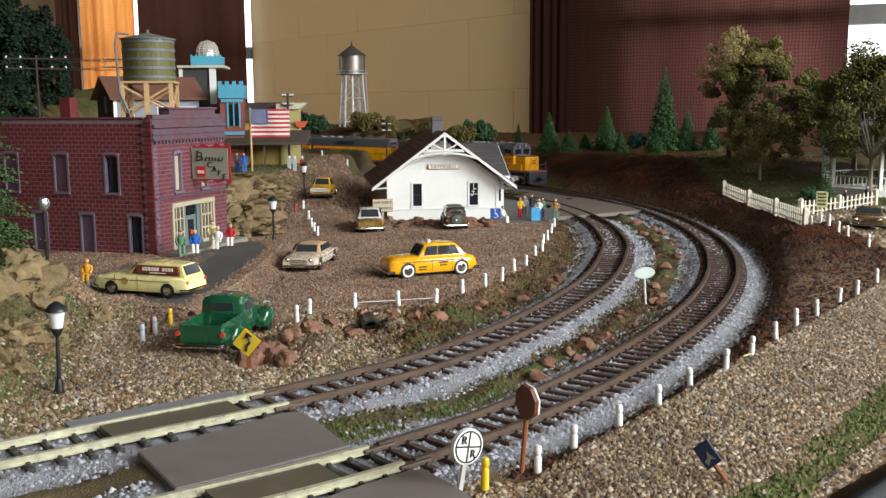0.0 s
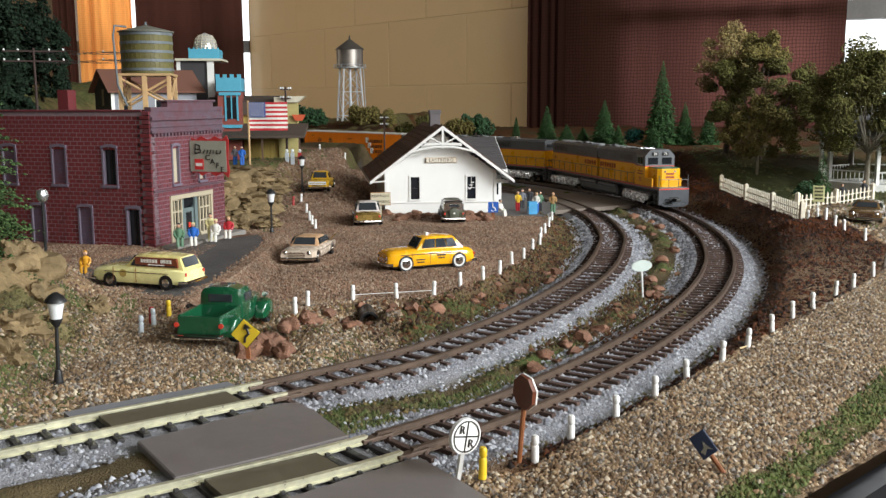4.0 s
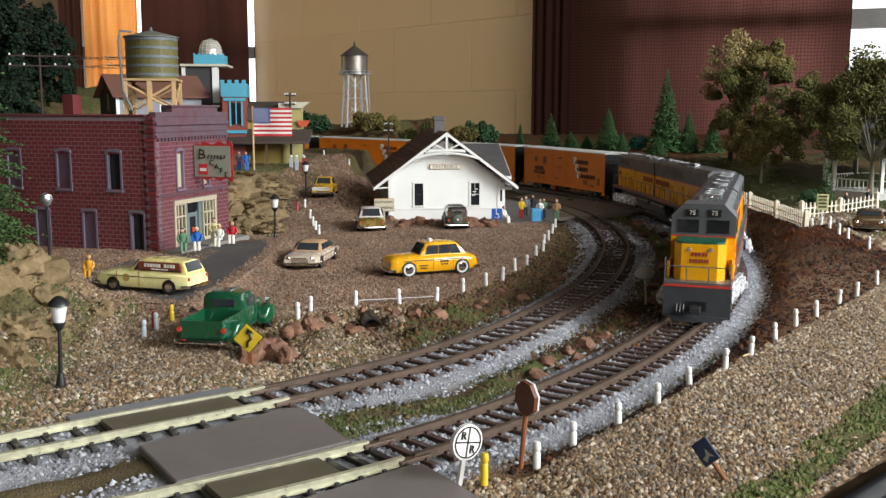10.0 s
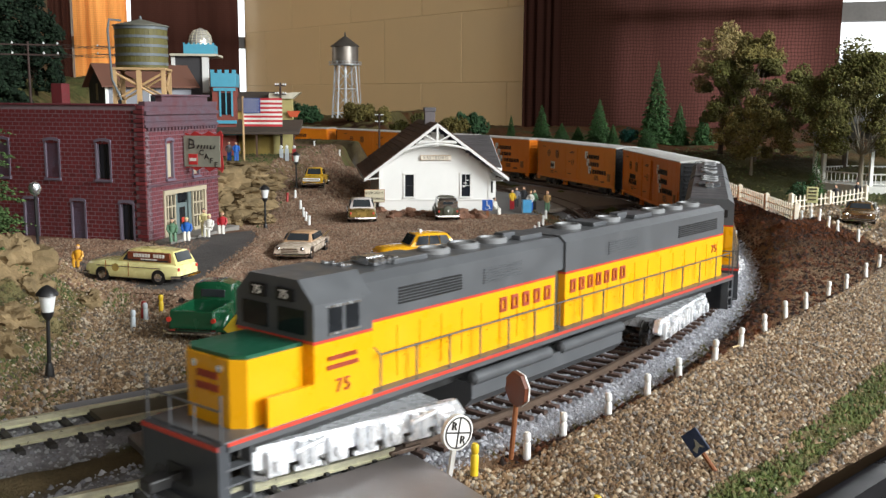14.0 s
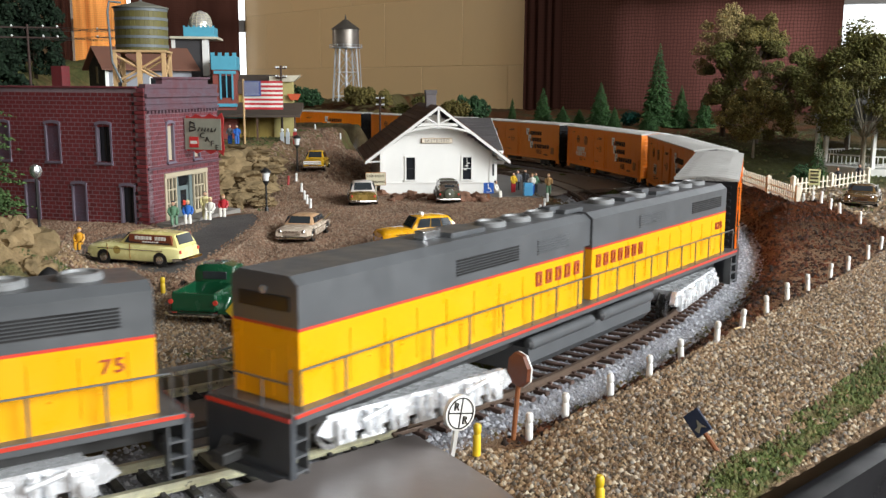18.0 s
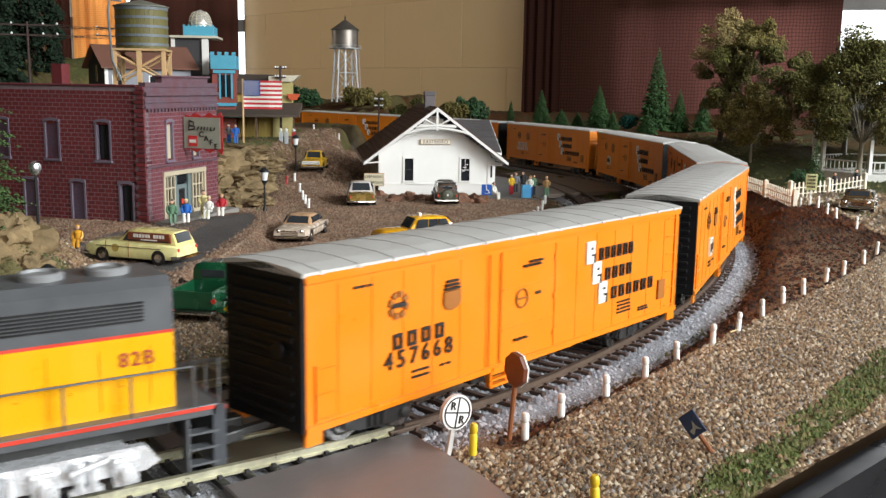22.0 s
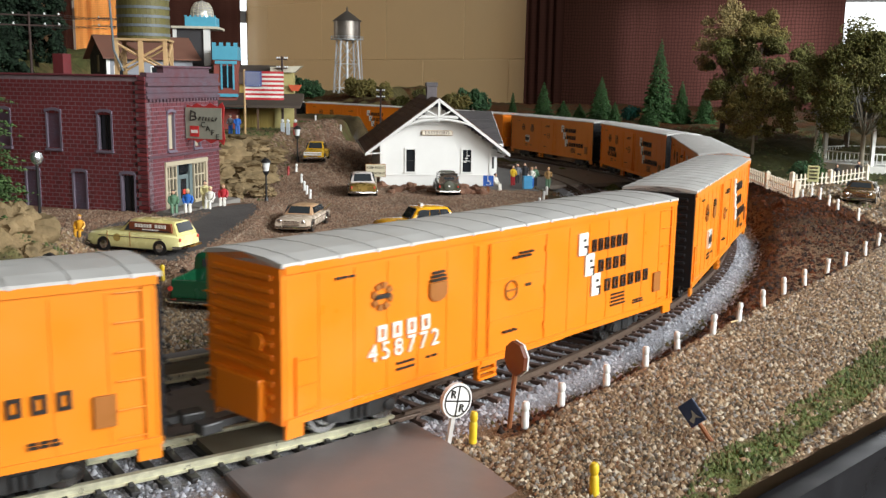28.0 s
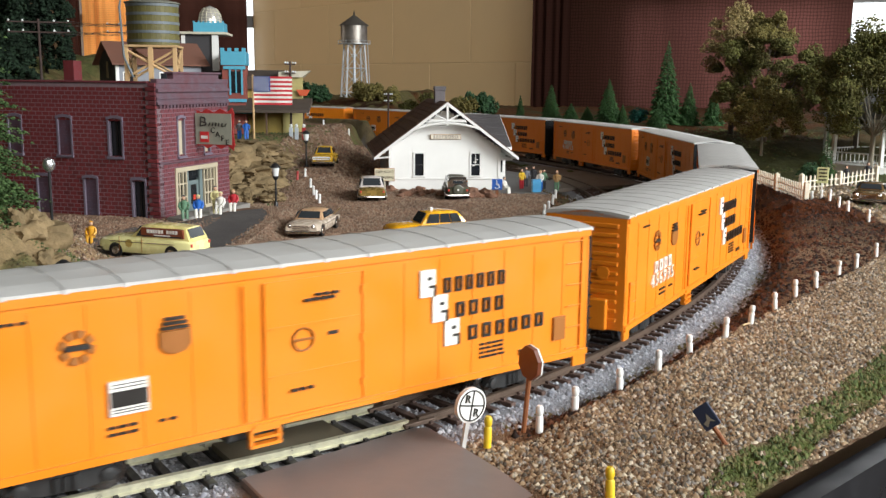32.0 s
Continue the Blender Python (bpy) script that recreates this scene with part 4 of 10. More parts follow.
        for k in range(3):
            part("emblem_band", Geo().box(-0.0478 + 0.0005 * k, -0.0406 - 0.0005 * k, -0.0005, 0.0005, 0.0406 + 0.0012 * k, 0.0413 + 0.0012 * k), LET, car, m=M)
        if box:
            part("data_panel", Geo().box(-0.0615, -0.0517, -0.00045, 0.00045, 0.0210, 0.0297), LETW, car, "white data panel", m=M)
            part("panel_band", Geo().box(-0.0612, -0.0520, -0.0006, 0.0006, 0.0232, 0.0272), LET, car, m=M)
            for z in (0.0217, 0.0224, 0.0280, 0.0288):
                part("panel_line", Geo().box(-0.0608, -0.0524, -0.0006, 0.0006, z, z + 0.0002), LET, car, m=M)
        g = Geo()
        rg = random.Random(5)
        for x, z, n in ((-0.062, 0.0178, 3), (-0.062, 0.0160, 3), (-0.049, 0.0172, 2), (-0.0075, 0.0428, 4), (-0.004, 0.0440, 3), (-0.012, 0.0180, 3), (0.0555, 0.0200, 4), (0.0555, 0.0186, 4), (0.0555, 0.0172, 4), (0.0555, 0.0158, 4), (0.072, 0.0152, 3), (0.072, 0.0142, 3), (-0.086, 0.0470, 3)):
            for k in range(n):
                g.box(x + k * 0.0026, x + k * 0.0026 + rg.uniform(0.0014, 0.0022), -0.0003 - 0.0009 * (abs(x) < 0.016), 0.0003, z, z + 0.0006)
        tagged(part("stencil", g, LET, car, m=M), "small stencilled data", kind="stuff")
        g = Geo().box(0.0872, 0.0925, -0.0004, 0.0004, 0.0165, 0.0245)
        part("grille", g, LETF, car, "small side grille", m=M)
    # roof with cross ribs
    g = Geo().prism([(-0.0168, Z1), (0.0168, Z1), (0.0168, Z1 + 0.0012), (0.0100, Z1 + 0.0022), (0, Z1 + 0.0026), (-0.0100, Z1 + 0.0022), (-0.0168, Z1 + 0.0012)], 0, -H, H)
    roof = part("roof", g, ROOFW, car, "pale silver-grey ribbed metal roof")
    for k in range(15):
        x = -0.0980 + 0.0140 * k
        g = Geo().prism([(-0.0171, Z1 + 0.0002), (0.0171, Z1 + 0.0002), (0.0171, Z1 + 0.00135), (0.0100, Z1 + 0.00235), (0, Z1 + 0.00275), (-0.0100, Z1 + 0.00235), (-0.0171, Z1 + 0.00135)], 0, x - 0.0007, x + 0.0007)
        part("roof_rib", g, ROOFW, roof)
    em = ENDB if black_end else tint
    for s in (-1, 1):
        g = Geo()
        x0, x1 = sorted((s * (H - 0.0015), s * H))
        g.prism([(-W, Z0), (W, Z0), (W, Z1), (0, Z1 + 0.0024), (-W, Z1)], 0, x0, x1)
        ce = part("car_end", g, em, car, "black corrugated car end" if black_end else "orange corrugated car end")
        for k in range(11):
            z = Z0 + 0.003 + k * 0.0036
            part("corrugation", Geo().box(*sorted((s * H, s * (H + 0.0009))), -W + 0.003, W - 0.003, z, z + 0.0017, b=0.0004), em, ce)
        g = Geo()
        for k in range(8):
            z = Z0 + 0.003 + k * 0.0042
            g.tube([(s * (H + 0.0018), -s * (W - 0.001), z), (s * (H + 0.0018), -s * (W - 0.006), z)], 0.0003, 5)
        g.tube([(s * (H + 0.0018), -s * (W - 0.0035), 0.03), (s * (H + 0.0018), s * 0.010, 0.03)], 0.0003, 5)
        part("end_ladder", g, em, car)
        if not black_end:
            g = Geo().box(*sorted((s * H, s * (H + 0.0028))), -0.010, 0.010, Z0, Z0 + 0.012, b=0.0006)
            part("machinery_box", g, tint, car, "orange machinery box on the car end")
        g = Geo().turn([(0.0025, 0), (0.0025, s * 0.0006)], 14, c=(s * (H + 0.0014), s * 0.008, 0.032), axis=0)
        part("brake_wheel", g, em, car)
        coupler(car, s * (H - 0.001), s)
    g = Geo().box(-0.101, 0.101, -0.0045, 0.0045, 0.0080, 0.0102)
    for x in (-0.045, -0.02, 0.02, 0.045):
        g.box(x - 0.001, x + 0.001, -0.0150, 0.0150, 0.0094, 0.0114)
    g.box(-0.016, 0.006, -0.0135, -0.006, 0.0050, 0.0114, b=0.0008)
    g.box(0.012, 0.030, 0.006, 0.0135, 0.0055, 0.0114, b=0.0008)
    part("underframe", g, TRUCKB, car, "black underframe with equipment boxes")
    for x in (-0.071, 0.071):
        freight_truck(car, x)
    return car


def bogie8(parent, x):
    """A silver four-axle locomotive truck."""
    g = Geo()
    ax = (-0.0285, -0.0095, 0.0095, 0.0285)
    for s in (-1, 1):
        y0, y1 = sorted((s * 0.0128, s * 0.0150))
        g.prism([(-0.0375, 0.0062), (-0.034, 0.0098), (0.034, 0.0098), (0.0375, 0.0062), (0.034, 0.0048), (-0.034, 0.0048)], 1, y0, y1)
        for q in ax:
            g.box(q - 0.0032, q + 0.0032, *sorted((s * 0.0145, s * 0.0168)), 0.0030, 0.0086, b=0.0006)
            g.turn([(0.0017, s * 0.0160), (0.0017, s * 0.0180), (0.0008, s * 0.0182)], 10, c=(q, 0, 0.0055), axis=1)
        for q in (-0.019, 0.0, 0.019):
            for o in (-0.0016, 0.0016):
                g.turn([(0.0012, 0.0036), (0.0014, 0.0056), (0.0012, 0.0076), (0.0012, 0.0092)], 8, c=(q + o, s * 0.0160, 0))
            g.box(q - 0.004, q + 0.004, *sorted((s * 0.0148, s * 0.0162)), 0.0030, 0.0040)
        for q in (-0.024, 0.0145):
            g.tube([(q, s * 0.0172, 0.0090), (q + 0.009, s * 0.0172, 0.0075)], 0.0007, 6)
    g.box(-0.030, 0.030, -0.0126, 0.0126, 0.006, 0.0095)
    g.turned(Matrix.Diagonal((1.0, 1.05, 1.32, 1.0)))
    o = part("truck", g, TRUCKS, parent, "bright silver four-axle truck", m=Matrix.Translation((x, 0, 0)))
    for q in ax:
        wheelset(o, q)
    return o


def locomotive(cab, number, label):
    """A very long diesel locomotive unit, x ahead, z = 0 on the rails; with a cab or as a cabless booster."""
    loco = thing("locomotive" if cab else "booster_unit", label, "locomotive", group="" if cab else "")
    E, W, D = 0.1525, 0.0160, 0.0205
    HW = 0.0125
    # deck with red sill stripe
    part("deck", Geo().box(-E + 0.002, E - 0.002, -W, W, D - 0.0030, D, b=0.0003), GREY, loco, "grey walkway deck")
    for s in (-1, 1):
        part("sill_stripe", Geo().box(-E + 0.003, E - 0.003, *sorted((s * (W + 0.0001), s * (W + 0.0003))), D - 0.0012, D - 0.0002), RED, loco, "red stripe along the sill")
    x1 = 0.098 if cab else E - 0.012
    x0 = -E + 0.012
    zs, zt = 0.0402, 0.0545
    low = [(-HW, D), (HW, D), (HW, zs), (-HW, zs)]
    top = [(-HW, zs + 0.0008), (HW, zs + 0.0008), (HW, 0.0522), (HW - 0.0030, zt), (-HW + 0.0030, zt), (-HW, 0.0522)]
    mid = -0.006 if cab else 0.004
    for a, b in ((x0, mid - 0.0035), (mid + 0.0035, x1)):
        part("hood_side", Geo().prism(low, 0, a, b), YELLOW, loco, "yellow lower hood")
        part("red_stripe", Geo().prism([(-HW - 0.0001, zs), (HW + 0.0001, zs), (HW + 0.0001, zs + 0.0008), (-HW - 0.0001, zs + 0.0008)], 0, a, b), RED, loco, "red stripe on the hood")
        part("hood_top", Geo().prism(top, 0, a, b), GREY, loco, "grey upper hood")
    part("hood_joint", Geo().prism([(-HW + 0.003, D), (HW - 0.003, D), (HW - 0.003, 0.045), (-HW + 0.003, 0.045)], 0, mid - 0.004, mid + 0.004), CROSSIN, loco, "dark recess at the middle of the hood")
    part("joint_roof", Geo().prism([(-HW + 0.001, 0.0420), (HW - 0.001, 0.0420), (HW - 0.001, 0.0518), (HW - 0.0036, zt - 0.0006), (-HW + 0.0036, zt - 0.0006), (-HW + 0.001, 0.0518)], 0, mid - 0.004, mid + 0.004), GREY, loco)
    # roof fans, stacks and hatches
    fan = Geo().turn([(0.0055, 0), (0.0055, 0.0015), (0.0050, 0.0020), (0.0042, 0.0020), (0.0040, 0.0013), (0.0008, 0.0013)], 24)
    fm = fan.mesh("roof_fan", LGREY, True)
    for x in (-0.128, -0.112, -0.096, -0.060, -0.030, 0.020, 0.036, 0.052):
        o = new("roof_fan", fm)
        o.parent = loco
        o.matrix_local = Matrix.Translation((x, 0, zt - 0.0002))
    for x, l in ((-0.078, 0.014), (-0.045, 0.010), (0.004, 0.014), (0.070, 0.016)):
        part("roof_hatch", Geo().box(x - l / 2, x + l / 2, -0.0062, 0.0062, zt - 0.0002, zt + 0.0016, b=0.0004), GREY, loco, "roof hatch")
    for x in (-0.068, 0.012, 0.082):
        part("exhaust_stack", Geo().box(x - 0.0035, x + 0.0035, -0.0022, 0.0022, zt, zt + 0.0028, b=0.0004), SILVER if x > 0.05 else GREY, loco, "bright metal exhaust stack" if x > 0.05 else "exhaust stack")
    for s in (-1, 1):
        for x, l in ((-0.115, 0.036), (-0.052, 0.022), (0.030, 0.022), (0.068, 0.030)):
            g = Geo()
            for k in range(6):
                g.box(x - l / 2, x + l / 2, *sorted((s * HW, s * (HW + 0.0004))), 0.0440 + k * 0.0009, 0.0445 + k * 0.0009)
            part("louvre", g, BLACK if abs(x) > 0.06 else GREY, loco, "dark intake louvres")
        seam = Geo().box(0, 0.0002, *sorted((s * HW, s * (HW + 0.00025))), D + 0.002, zs - 0.0025).mesh("door_seam", YELLOW)
        latch = Geo().box(0.0065, 0.0075, *sorted((s * HW, s * (HW + 0.0005))), 0.028, 0.0283).mesh("door_latch", YELLOW)
        for k in range(22):
            x = x0 + 0.006 + k * (x1 - x0 - 0.01) / 22
            if abs(x - mid) > 0.009:
                part("door_seam", seam, None, loco, m=Matrix.Translation((x, 0, 0)))
                part("door_latch", latch, None, loco, m=Matrix.Translation((x, 0, 0)))
        # railing
        g = Geo()
        r0, r1 = -E + 0.008, (0.094 if cab else E - 0.008)
        n = 15 if cab else 18
        zr = 0.0312
        for k in range(n + 1):
            x = r0 + (r1 - r0) * k / n
            g.tube([(x, s * (W - 0.0006), D - 0.002), (x, s * (W - 0.0006), zr)], 0.00032, 5)
        g.tube([(r0, s * (W - 0.0006), zr), (r1, s * (W - 0.0006), zr)], 0.00032, 5)
        if cab:
            g.tube([(r1, s * (W - 0.0006), zr), (r1 + 0.003, s * (W - 0.0002), 0.034)], 0.00032, 5)
        part("handrail", g, GREY, loco, "thin grey handrail with stanchions")
        # lettering
        M = Matrix.Translation((0, s * (HW + 0.0003), 0)) @ (FLIP if s > 0 else Matrix())
        part("lettering", bars_geo("UNION", 0.034, 0.0050, 0.46, hollow=True).turned(Matrix.Translation((-s * mid - 0.0225, 0, 0.0353))), REDL, loco, "red lettering", m=M)
        part("lettering", bars_geo("PACIFIC", 0.044, 0.0050, 0.46, hollow=True).turned(Matrix.Translation((-s * mid + 0.0275, 0, 0.0353))), REDL, loco, "red lettering", m=M)
        part("unit_number", text_geo(number, 0.0052, 0.0002, space=1.15).turned(Matrix.Translation(((0.131 if s > 0 else -0.131), 0, 0.0345))), REDL, loco, "red unit number", m=M)
    # ends: pilots, steps, end rails
    for s in (-1, 1):
        g = Geo()
        g.prism([(-W, 0.0035), (W, 0.0035), (W, D - 0.0005), (-W, D - 0.0005)], 0, *sorted((s * (E - 0.0035), s * E)))
        g.prism([(-0.010, 0.0020), (0.010, 0.0020), (W - 0.001, 0.0045), (-W + 0.001, 0.0045)], 0, *sorted((s * (E - 0.001), s * (E + 0.0018))))
        part("pilot", g, PILOT, loco, "dark grey pilot plate")
        # No hole is cut; a black block paints the opening's dark hollow.
        part("coupler_pocket", Geo().box(*sorted((s * (E - 0.001), s * (E + 0.0004))), -0.0048, 0.0048, 0.0070, 0.0118), BLACK, loco, "black block in place of the shaded coupler opening")
        part("end_stripe", Geo().box(*sorted((s * E, s * (E + 0.0003))), -W, W, D - 0.0018, D - 0.0007), RED, loco)
        for q in (-1, 1):
            g = Geo()
            for k in range(3):
                z = 0.0045 + k * 0.0042
                g.box(*sorted((s * (E - 0.010), s * (E - 0.002))), *sorted((q * (W - 0.0035), q * (W + 0.0002))), z, z + 0.0006)
            g.box(*sorted((s * (E - 0.0105), s * (E - 0.0098))), *sorted((q * (W - 0.0035), q * (W + 0.0002))), 0.0035, D - 0.003)
            part("step_well", g, GREY, loco, "corner steps")
            part("corner_handrail", Geo().tube([(s * (E - 0.0015), q * (W - 0.0005), 0.008), (s * (E - 0.0015), q * (W - 0.0005), 0.0325)], 0.00035, 5), GREY, loco)
        g = Geo().tube([(s * (E - 0.0012), -W + 0.001, 0.0285), (s * (E - 0.0012), W - 0.001, 0.0285)], 0.0003, 5)
        for y in (-0.0052, 0.0052):
            g.tube([(s * (E - 0.0012), y, D), (s * (E - 0.0012), y, 0.0285)], 0.0003, 5)
        part("end_rail", g, GREY, loco)
        g = Geo()
        for k in range(3):
            g.tube([(s * E, -0.006 - 0.0016 * k, 0.010), (s * (E + 0.0022), -0.006 - 0.0016 * k, 0.0065), (s * (E + 0.0012), -0.006 - 0.0016 * k, 0.0045)], 0.00035, 5)
        part("air_hoses", g, BLACK, loco)
        coupler(loco, s * (E - 0.006), s)
    # flat hood ends
    for s in ((-1,) if cab else (-1, 1)):
        x = x0 if s < 0 else x1
        part("number_board", Geo().box(*sorted((x, x + s * 0.0006)), -0.0095, 0.0095, 0.0450, 0.0490, b=0.0002), BLACK, loco, "black number boards")
        part("end_lamp", Geo().turn([(0.0012, 0), (0.0012, s * 0.0008)], 12, c=(x, 0, 0.0500), axis=0), SILVER, loco)
        g = Geo()
        for y in (-0.009, 0.009):
            g.box(*sorted((x, x + s * 0.0004)), y - 0.0001, y + 0.0001, D, zs)
        g.box(*sorted((x, x + s * 0.0005)), -0.003, 0.003, D + 0.001, 0.034)
        part("end_door", g, YELLOW, loco, "yellow end door")
    # tanks and trucks
    g = Geo().prism([(-0.0150, 0.0070), (-0.0118, 0.0036), (0.0118, 0.0036), (0.0150, 0.0070), (0.0150, 0.0125), (-0.0150, 0.0125)], 0, -0.050, 0.050)
    part("fuel_tank", g, GREY, loco, "long grey fuel tank")
    for s in (-1, 1):
        for a, b in ((-0.050, -0.003), (0.003, 0.050)):
            part("air_reservoir", Geo().turn([(0.001, a), (0.0022, a + 0.001), (0.0022, b - 0.001), (0.001, b)], 12, c=(0, s * 0.0145, 0.0137), axis=0), GREY, loco, smooth=True)
    part("frame_rail", Geo().box(-0.14, 0.14, -0.008, 0.008, 0.0118, 0.0156), TRUCKB, loco)
    for x in (-0.0975, 0.0975):
        bogie8(loco, x)
    if not cab:
        return loco
    # cab, nose and windows
    a, b = 0.098, 0.1205
    lowp = [(-W, D), (W, D), (W, 0.0392), (-W, 0.0392)]
    upp = [(-W, 0.0400), (W, 0.0400), (W, 0.0500), (W - 0.0060, 0.0562), (-W + 0.0060, 0.0562), (-W, 0.0500)]
    part("cab_lower", Geo().prism(lowp, 0, a, b), YELLOW, loco, "yellow lower cab")
    part("cab_stripe", Geo().prism([(-W - 0.0001, 0.0392), (W + 0.0001, 0.0392), (W + 0.0001, 0.0400), (-W - 0.0001, 0.0400)], 0, a, b + 0.0001), RED, loco)
    part("cab_upper", Geo().prism(upp, 0, a, b), GREY, loco, "grey upper cab with slanted roof edges")
    for s in (-1, 1):
        wn = Geo().box(0.1035, 0.1085, *sorted((s * W, s * (W + 0.0003))), 0.0418, 0.0484)
        wn.box(0.1100, 0.1150, *sorted((s * W, s * (W + 0.0003))), 0.0418, 0.0484)
        w = part("side_window", wn, DARKGLASS, loco, "dark cab side window")
        fr = Geo().box(0.1030, 0.1155, *sorted((s * W, s * (W + 0.0005))), 0.0410, 0.0417)
        fr.box(0.1030, 0.1155, *sorted((s * W, s * (W + 0.0005))), 0.0485, 0.0491)
        part("window_frame", fr, SILVER, w)
        M = Matrix.Translation((0, s * (W + 0.0003), 0)) @ (FLIP if s > 0 else Matrix())
        part("unit_number", text_geo(number, 0.0055, 0.0002, space=1.15).turned(Matrix.Translation((-s * 0.110, 0, 0.0262))), REDL, loco, "red unit number", m=M)
        part("lettering", bars_geo("DEPENDABLE", 0.011, 0.0011, 0.3).turned(Matrix.Translation((-s * 0.110, 0, 0.0345))), REDL, loco, "small red lettering", m=M)
        part("lettering", bars_geo("TRANSPORTATION", 0.012, 0.0011, 0.3).turned(Matrix.Translation((-s * 0.110, 0, 0.0320))), REDL, loco, "small red lettering", m=M)
        w = Geo().box(b, b + 0.0004, *sorted((s * 0.0022, s * 0.0128)), 0.0415, 0.0482)
        part("windshield", w, DARKGLASS, loco, "dark windshield pane")
        nb = part("number_board", Geo().box(b, b + 0.0010, *sorted((s * 0.0022, s * 0.0088)), 0.0500, 0.0536, b=0.0002), BLACK, loco, "black number board")
        t = text_geo(number, 0.0034, 0.0002).turned(Matrix.Translation((b + 0.0012, s * 0.0055, 0.0518)) @ pose(0, 0, 0, 0, 0, 90))
        part("unit_number", t, LETW, loco, "white unit number")
    nw = 0.0122
    npoly = [(b, -nw), (b + 0.0195, -nw), (b + 0.0225, -nw + 0.0035), (b + 0.0225, nw - 0.0035), (b + 0.0195, nw), (b, nw)]
    part("nose", Geo().prism(npoly, 2, D, 0.0385), YELLOW, loco, "low yellow nose with cut corners")
    ip = [(b, -nw + 0.0006), (b + 0.0190, -nw + 0.0006), (b + 0.0216, -nw + 0.004), (b + 0.0216, nw - 0.004), (b + 0.0190, nw - 0.0006), (b, nw - 0.0006)]
    part("nose_top", Geo().prism(ip, 2, 0.0385, 0.0395), GREEN, loco, "dark green anti-glare nose top")
    part("nose_lettering", bars_geo("UNION", 0.0085, 0.0018, 0.3).turned(Matrix.Translation((b + 0.0227, 0, 0.0335)) @ pose(0, 0, 0, 0, 0, 90)), REDL, loco, "red lettering")
    part("nose_lettering", bars_geo("PACIFIC", 0.0095, 0.0018, 0.3).turned(Matrix.Translation((b + 0.0227, 0, 0.0302)) @ pose(0, 0, 0, 0, 0, 90)), REDL, loco, "red lettering")
    for s in (-1, 1):
        part("headlamp", Geo().turn([(0.0011, 0), (0.0011, 0.0008)], 12, c=(b + 0.0222, s * 0.0052, 0.0358), axis=0), SILVER, loco, "round lamp on the nose")
        part("walkway_panel", Geo().box(b, b + 0.016, *sorted((s * (W - 0.0014), s * W)), D, 0.0285), YELLOW, loco, "yellow panel beside the nose")
    for k, y in enumerate((-0.0035, 0, 0.0035)):
        part("air_horn", Geo().turn([(0.0005, 0), (0.0006, 0.003), (0.0013, 0.0045)], 10, c=(0.094, y, 0.0562), axis=0), SILVER, loco, "silver air horn", smooth=True)
    for k in range(4):
        part("roof_cooler", Geo().turn([(0.0011, -0.005), (0.0011, 0.005)], 10, c=(0.076 + 0.0028 * k, 0, 0.0558), axis=1), SILVER, loco, "bright roof tubes", smooth=True)
    return loco


ORANGE2 = mat("orange_paint_paler", (0.76, 0.225, 0.012), 0.38, var=0.05, scale=60)
lead = locomotive(True, "75", "yellow and grey cab locomotive with red lettering and silver trucks")
boost = locomotive(False, "82B", "yellow and grey cabless booster locomotive with red lettering")


def lengthen(loco, s, d1, d2):
    """Draws out the end of a unit on side s: its hood by d1, its end platform by d2."""
    far = lambda x: x if x * s < 0.05 else x + s * d1 * (x * s - 0.05) / 0.0905 if x * s < 0.1405 else x + s * (d1 + (d2 - d1) * min((x * s - 0.1405) / 0.012, 1))
    for ob in list(loco.children):
        m = ob.matrix_basis.copy()
        if ob.name.split(".")[0] == "truck" or ob.data.users > 1:
            x = m.translation.x
            ob.matrix_basis = Matrix.Translation((far(x) - x, 0, 0)) @ m
            continue
        back_ = m.inverted()
        for v in ob.data.vertices:
            p = m @ v.co
            p.x = far(p.x)
            v.co = back_ @ p


lengthen(lead, -1, 0.0115, 0.0067)
lengthen(boost, 1, 0.0175, 0.0125)
KINDS = [reefer("orange freight car with black ends and dark lettering", True, ORANGE, "UPFE", "457668", False, False),
         reefer("orange freight car with black ends and a white data panel", True, ORANGE2, "UPFE", "", False, True),
         reefer("all-orange freight car with white number lettering", False, ORANGE, "SPFE", "458772", True, False),
         reefer("all-orange freight car with white number lettering", False, ORANGE2, "SPFE", "456935", True, False)]
ORDER = [0, 1, 2, 1, 3, 0, 1, 2, 0, 1, 3, 0]
cars, used = [], set()
for k in ORDER:
    if k in used:
        cars.append(copy_thing(KINDS[k], Matrix()))
    else:
        used.add(k)
        cars.append(KINDS[k])

# place of the leading pilot along the outer track, second by second
RUN = [(0, -1.121), (1, -1.033), (3, -0.845), (6, -0.580), (8, -0.420), (10, -0.264), (11, -0.188), (12, -0.112), (13, -0.038), (14, 0.027), (18, 0.335), (21, 0.572), (24, 0.819), (25, 0.901), (28, 1.127), (29, 1.204), (31, 1.363), (32, 1.447)]


def run_at(t):
    """Smoothly interpolated place of the train's front."""
    i = max(0, min(len(RUN) - 2, max(k for k in range(len(RUN)) if RUN[k][0] <= t)))
    def slope(k):
        a, b = RUN[max(k - 1, 0)], RUN[min(k + 1, len(RUN) - 1)]
        return (b[1] - a[1]) / (b[0] - a[0])
    (t0, p0), (t1, p1) = RUN[i], RUN[i + 1]
    h = t1 - t0
    u = (t - t0) / h
    return (2 * u ** 3 - 3 * u * u + 1) * p0 + (u ** 3 - 2 * u * u + u) * h * slope(i) + (-2 * u ** 3 + 3 * u * u) * p1 + (u ** 3 - u * u) * h * slope(i + 1)


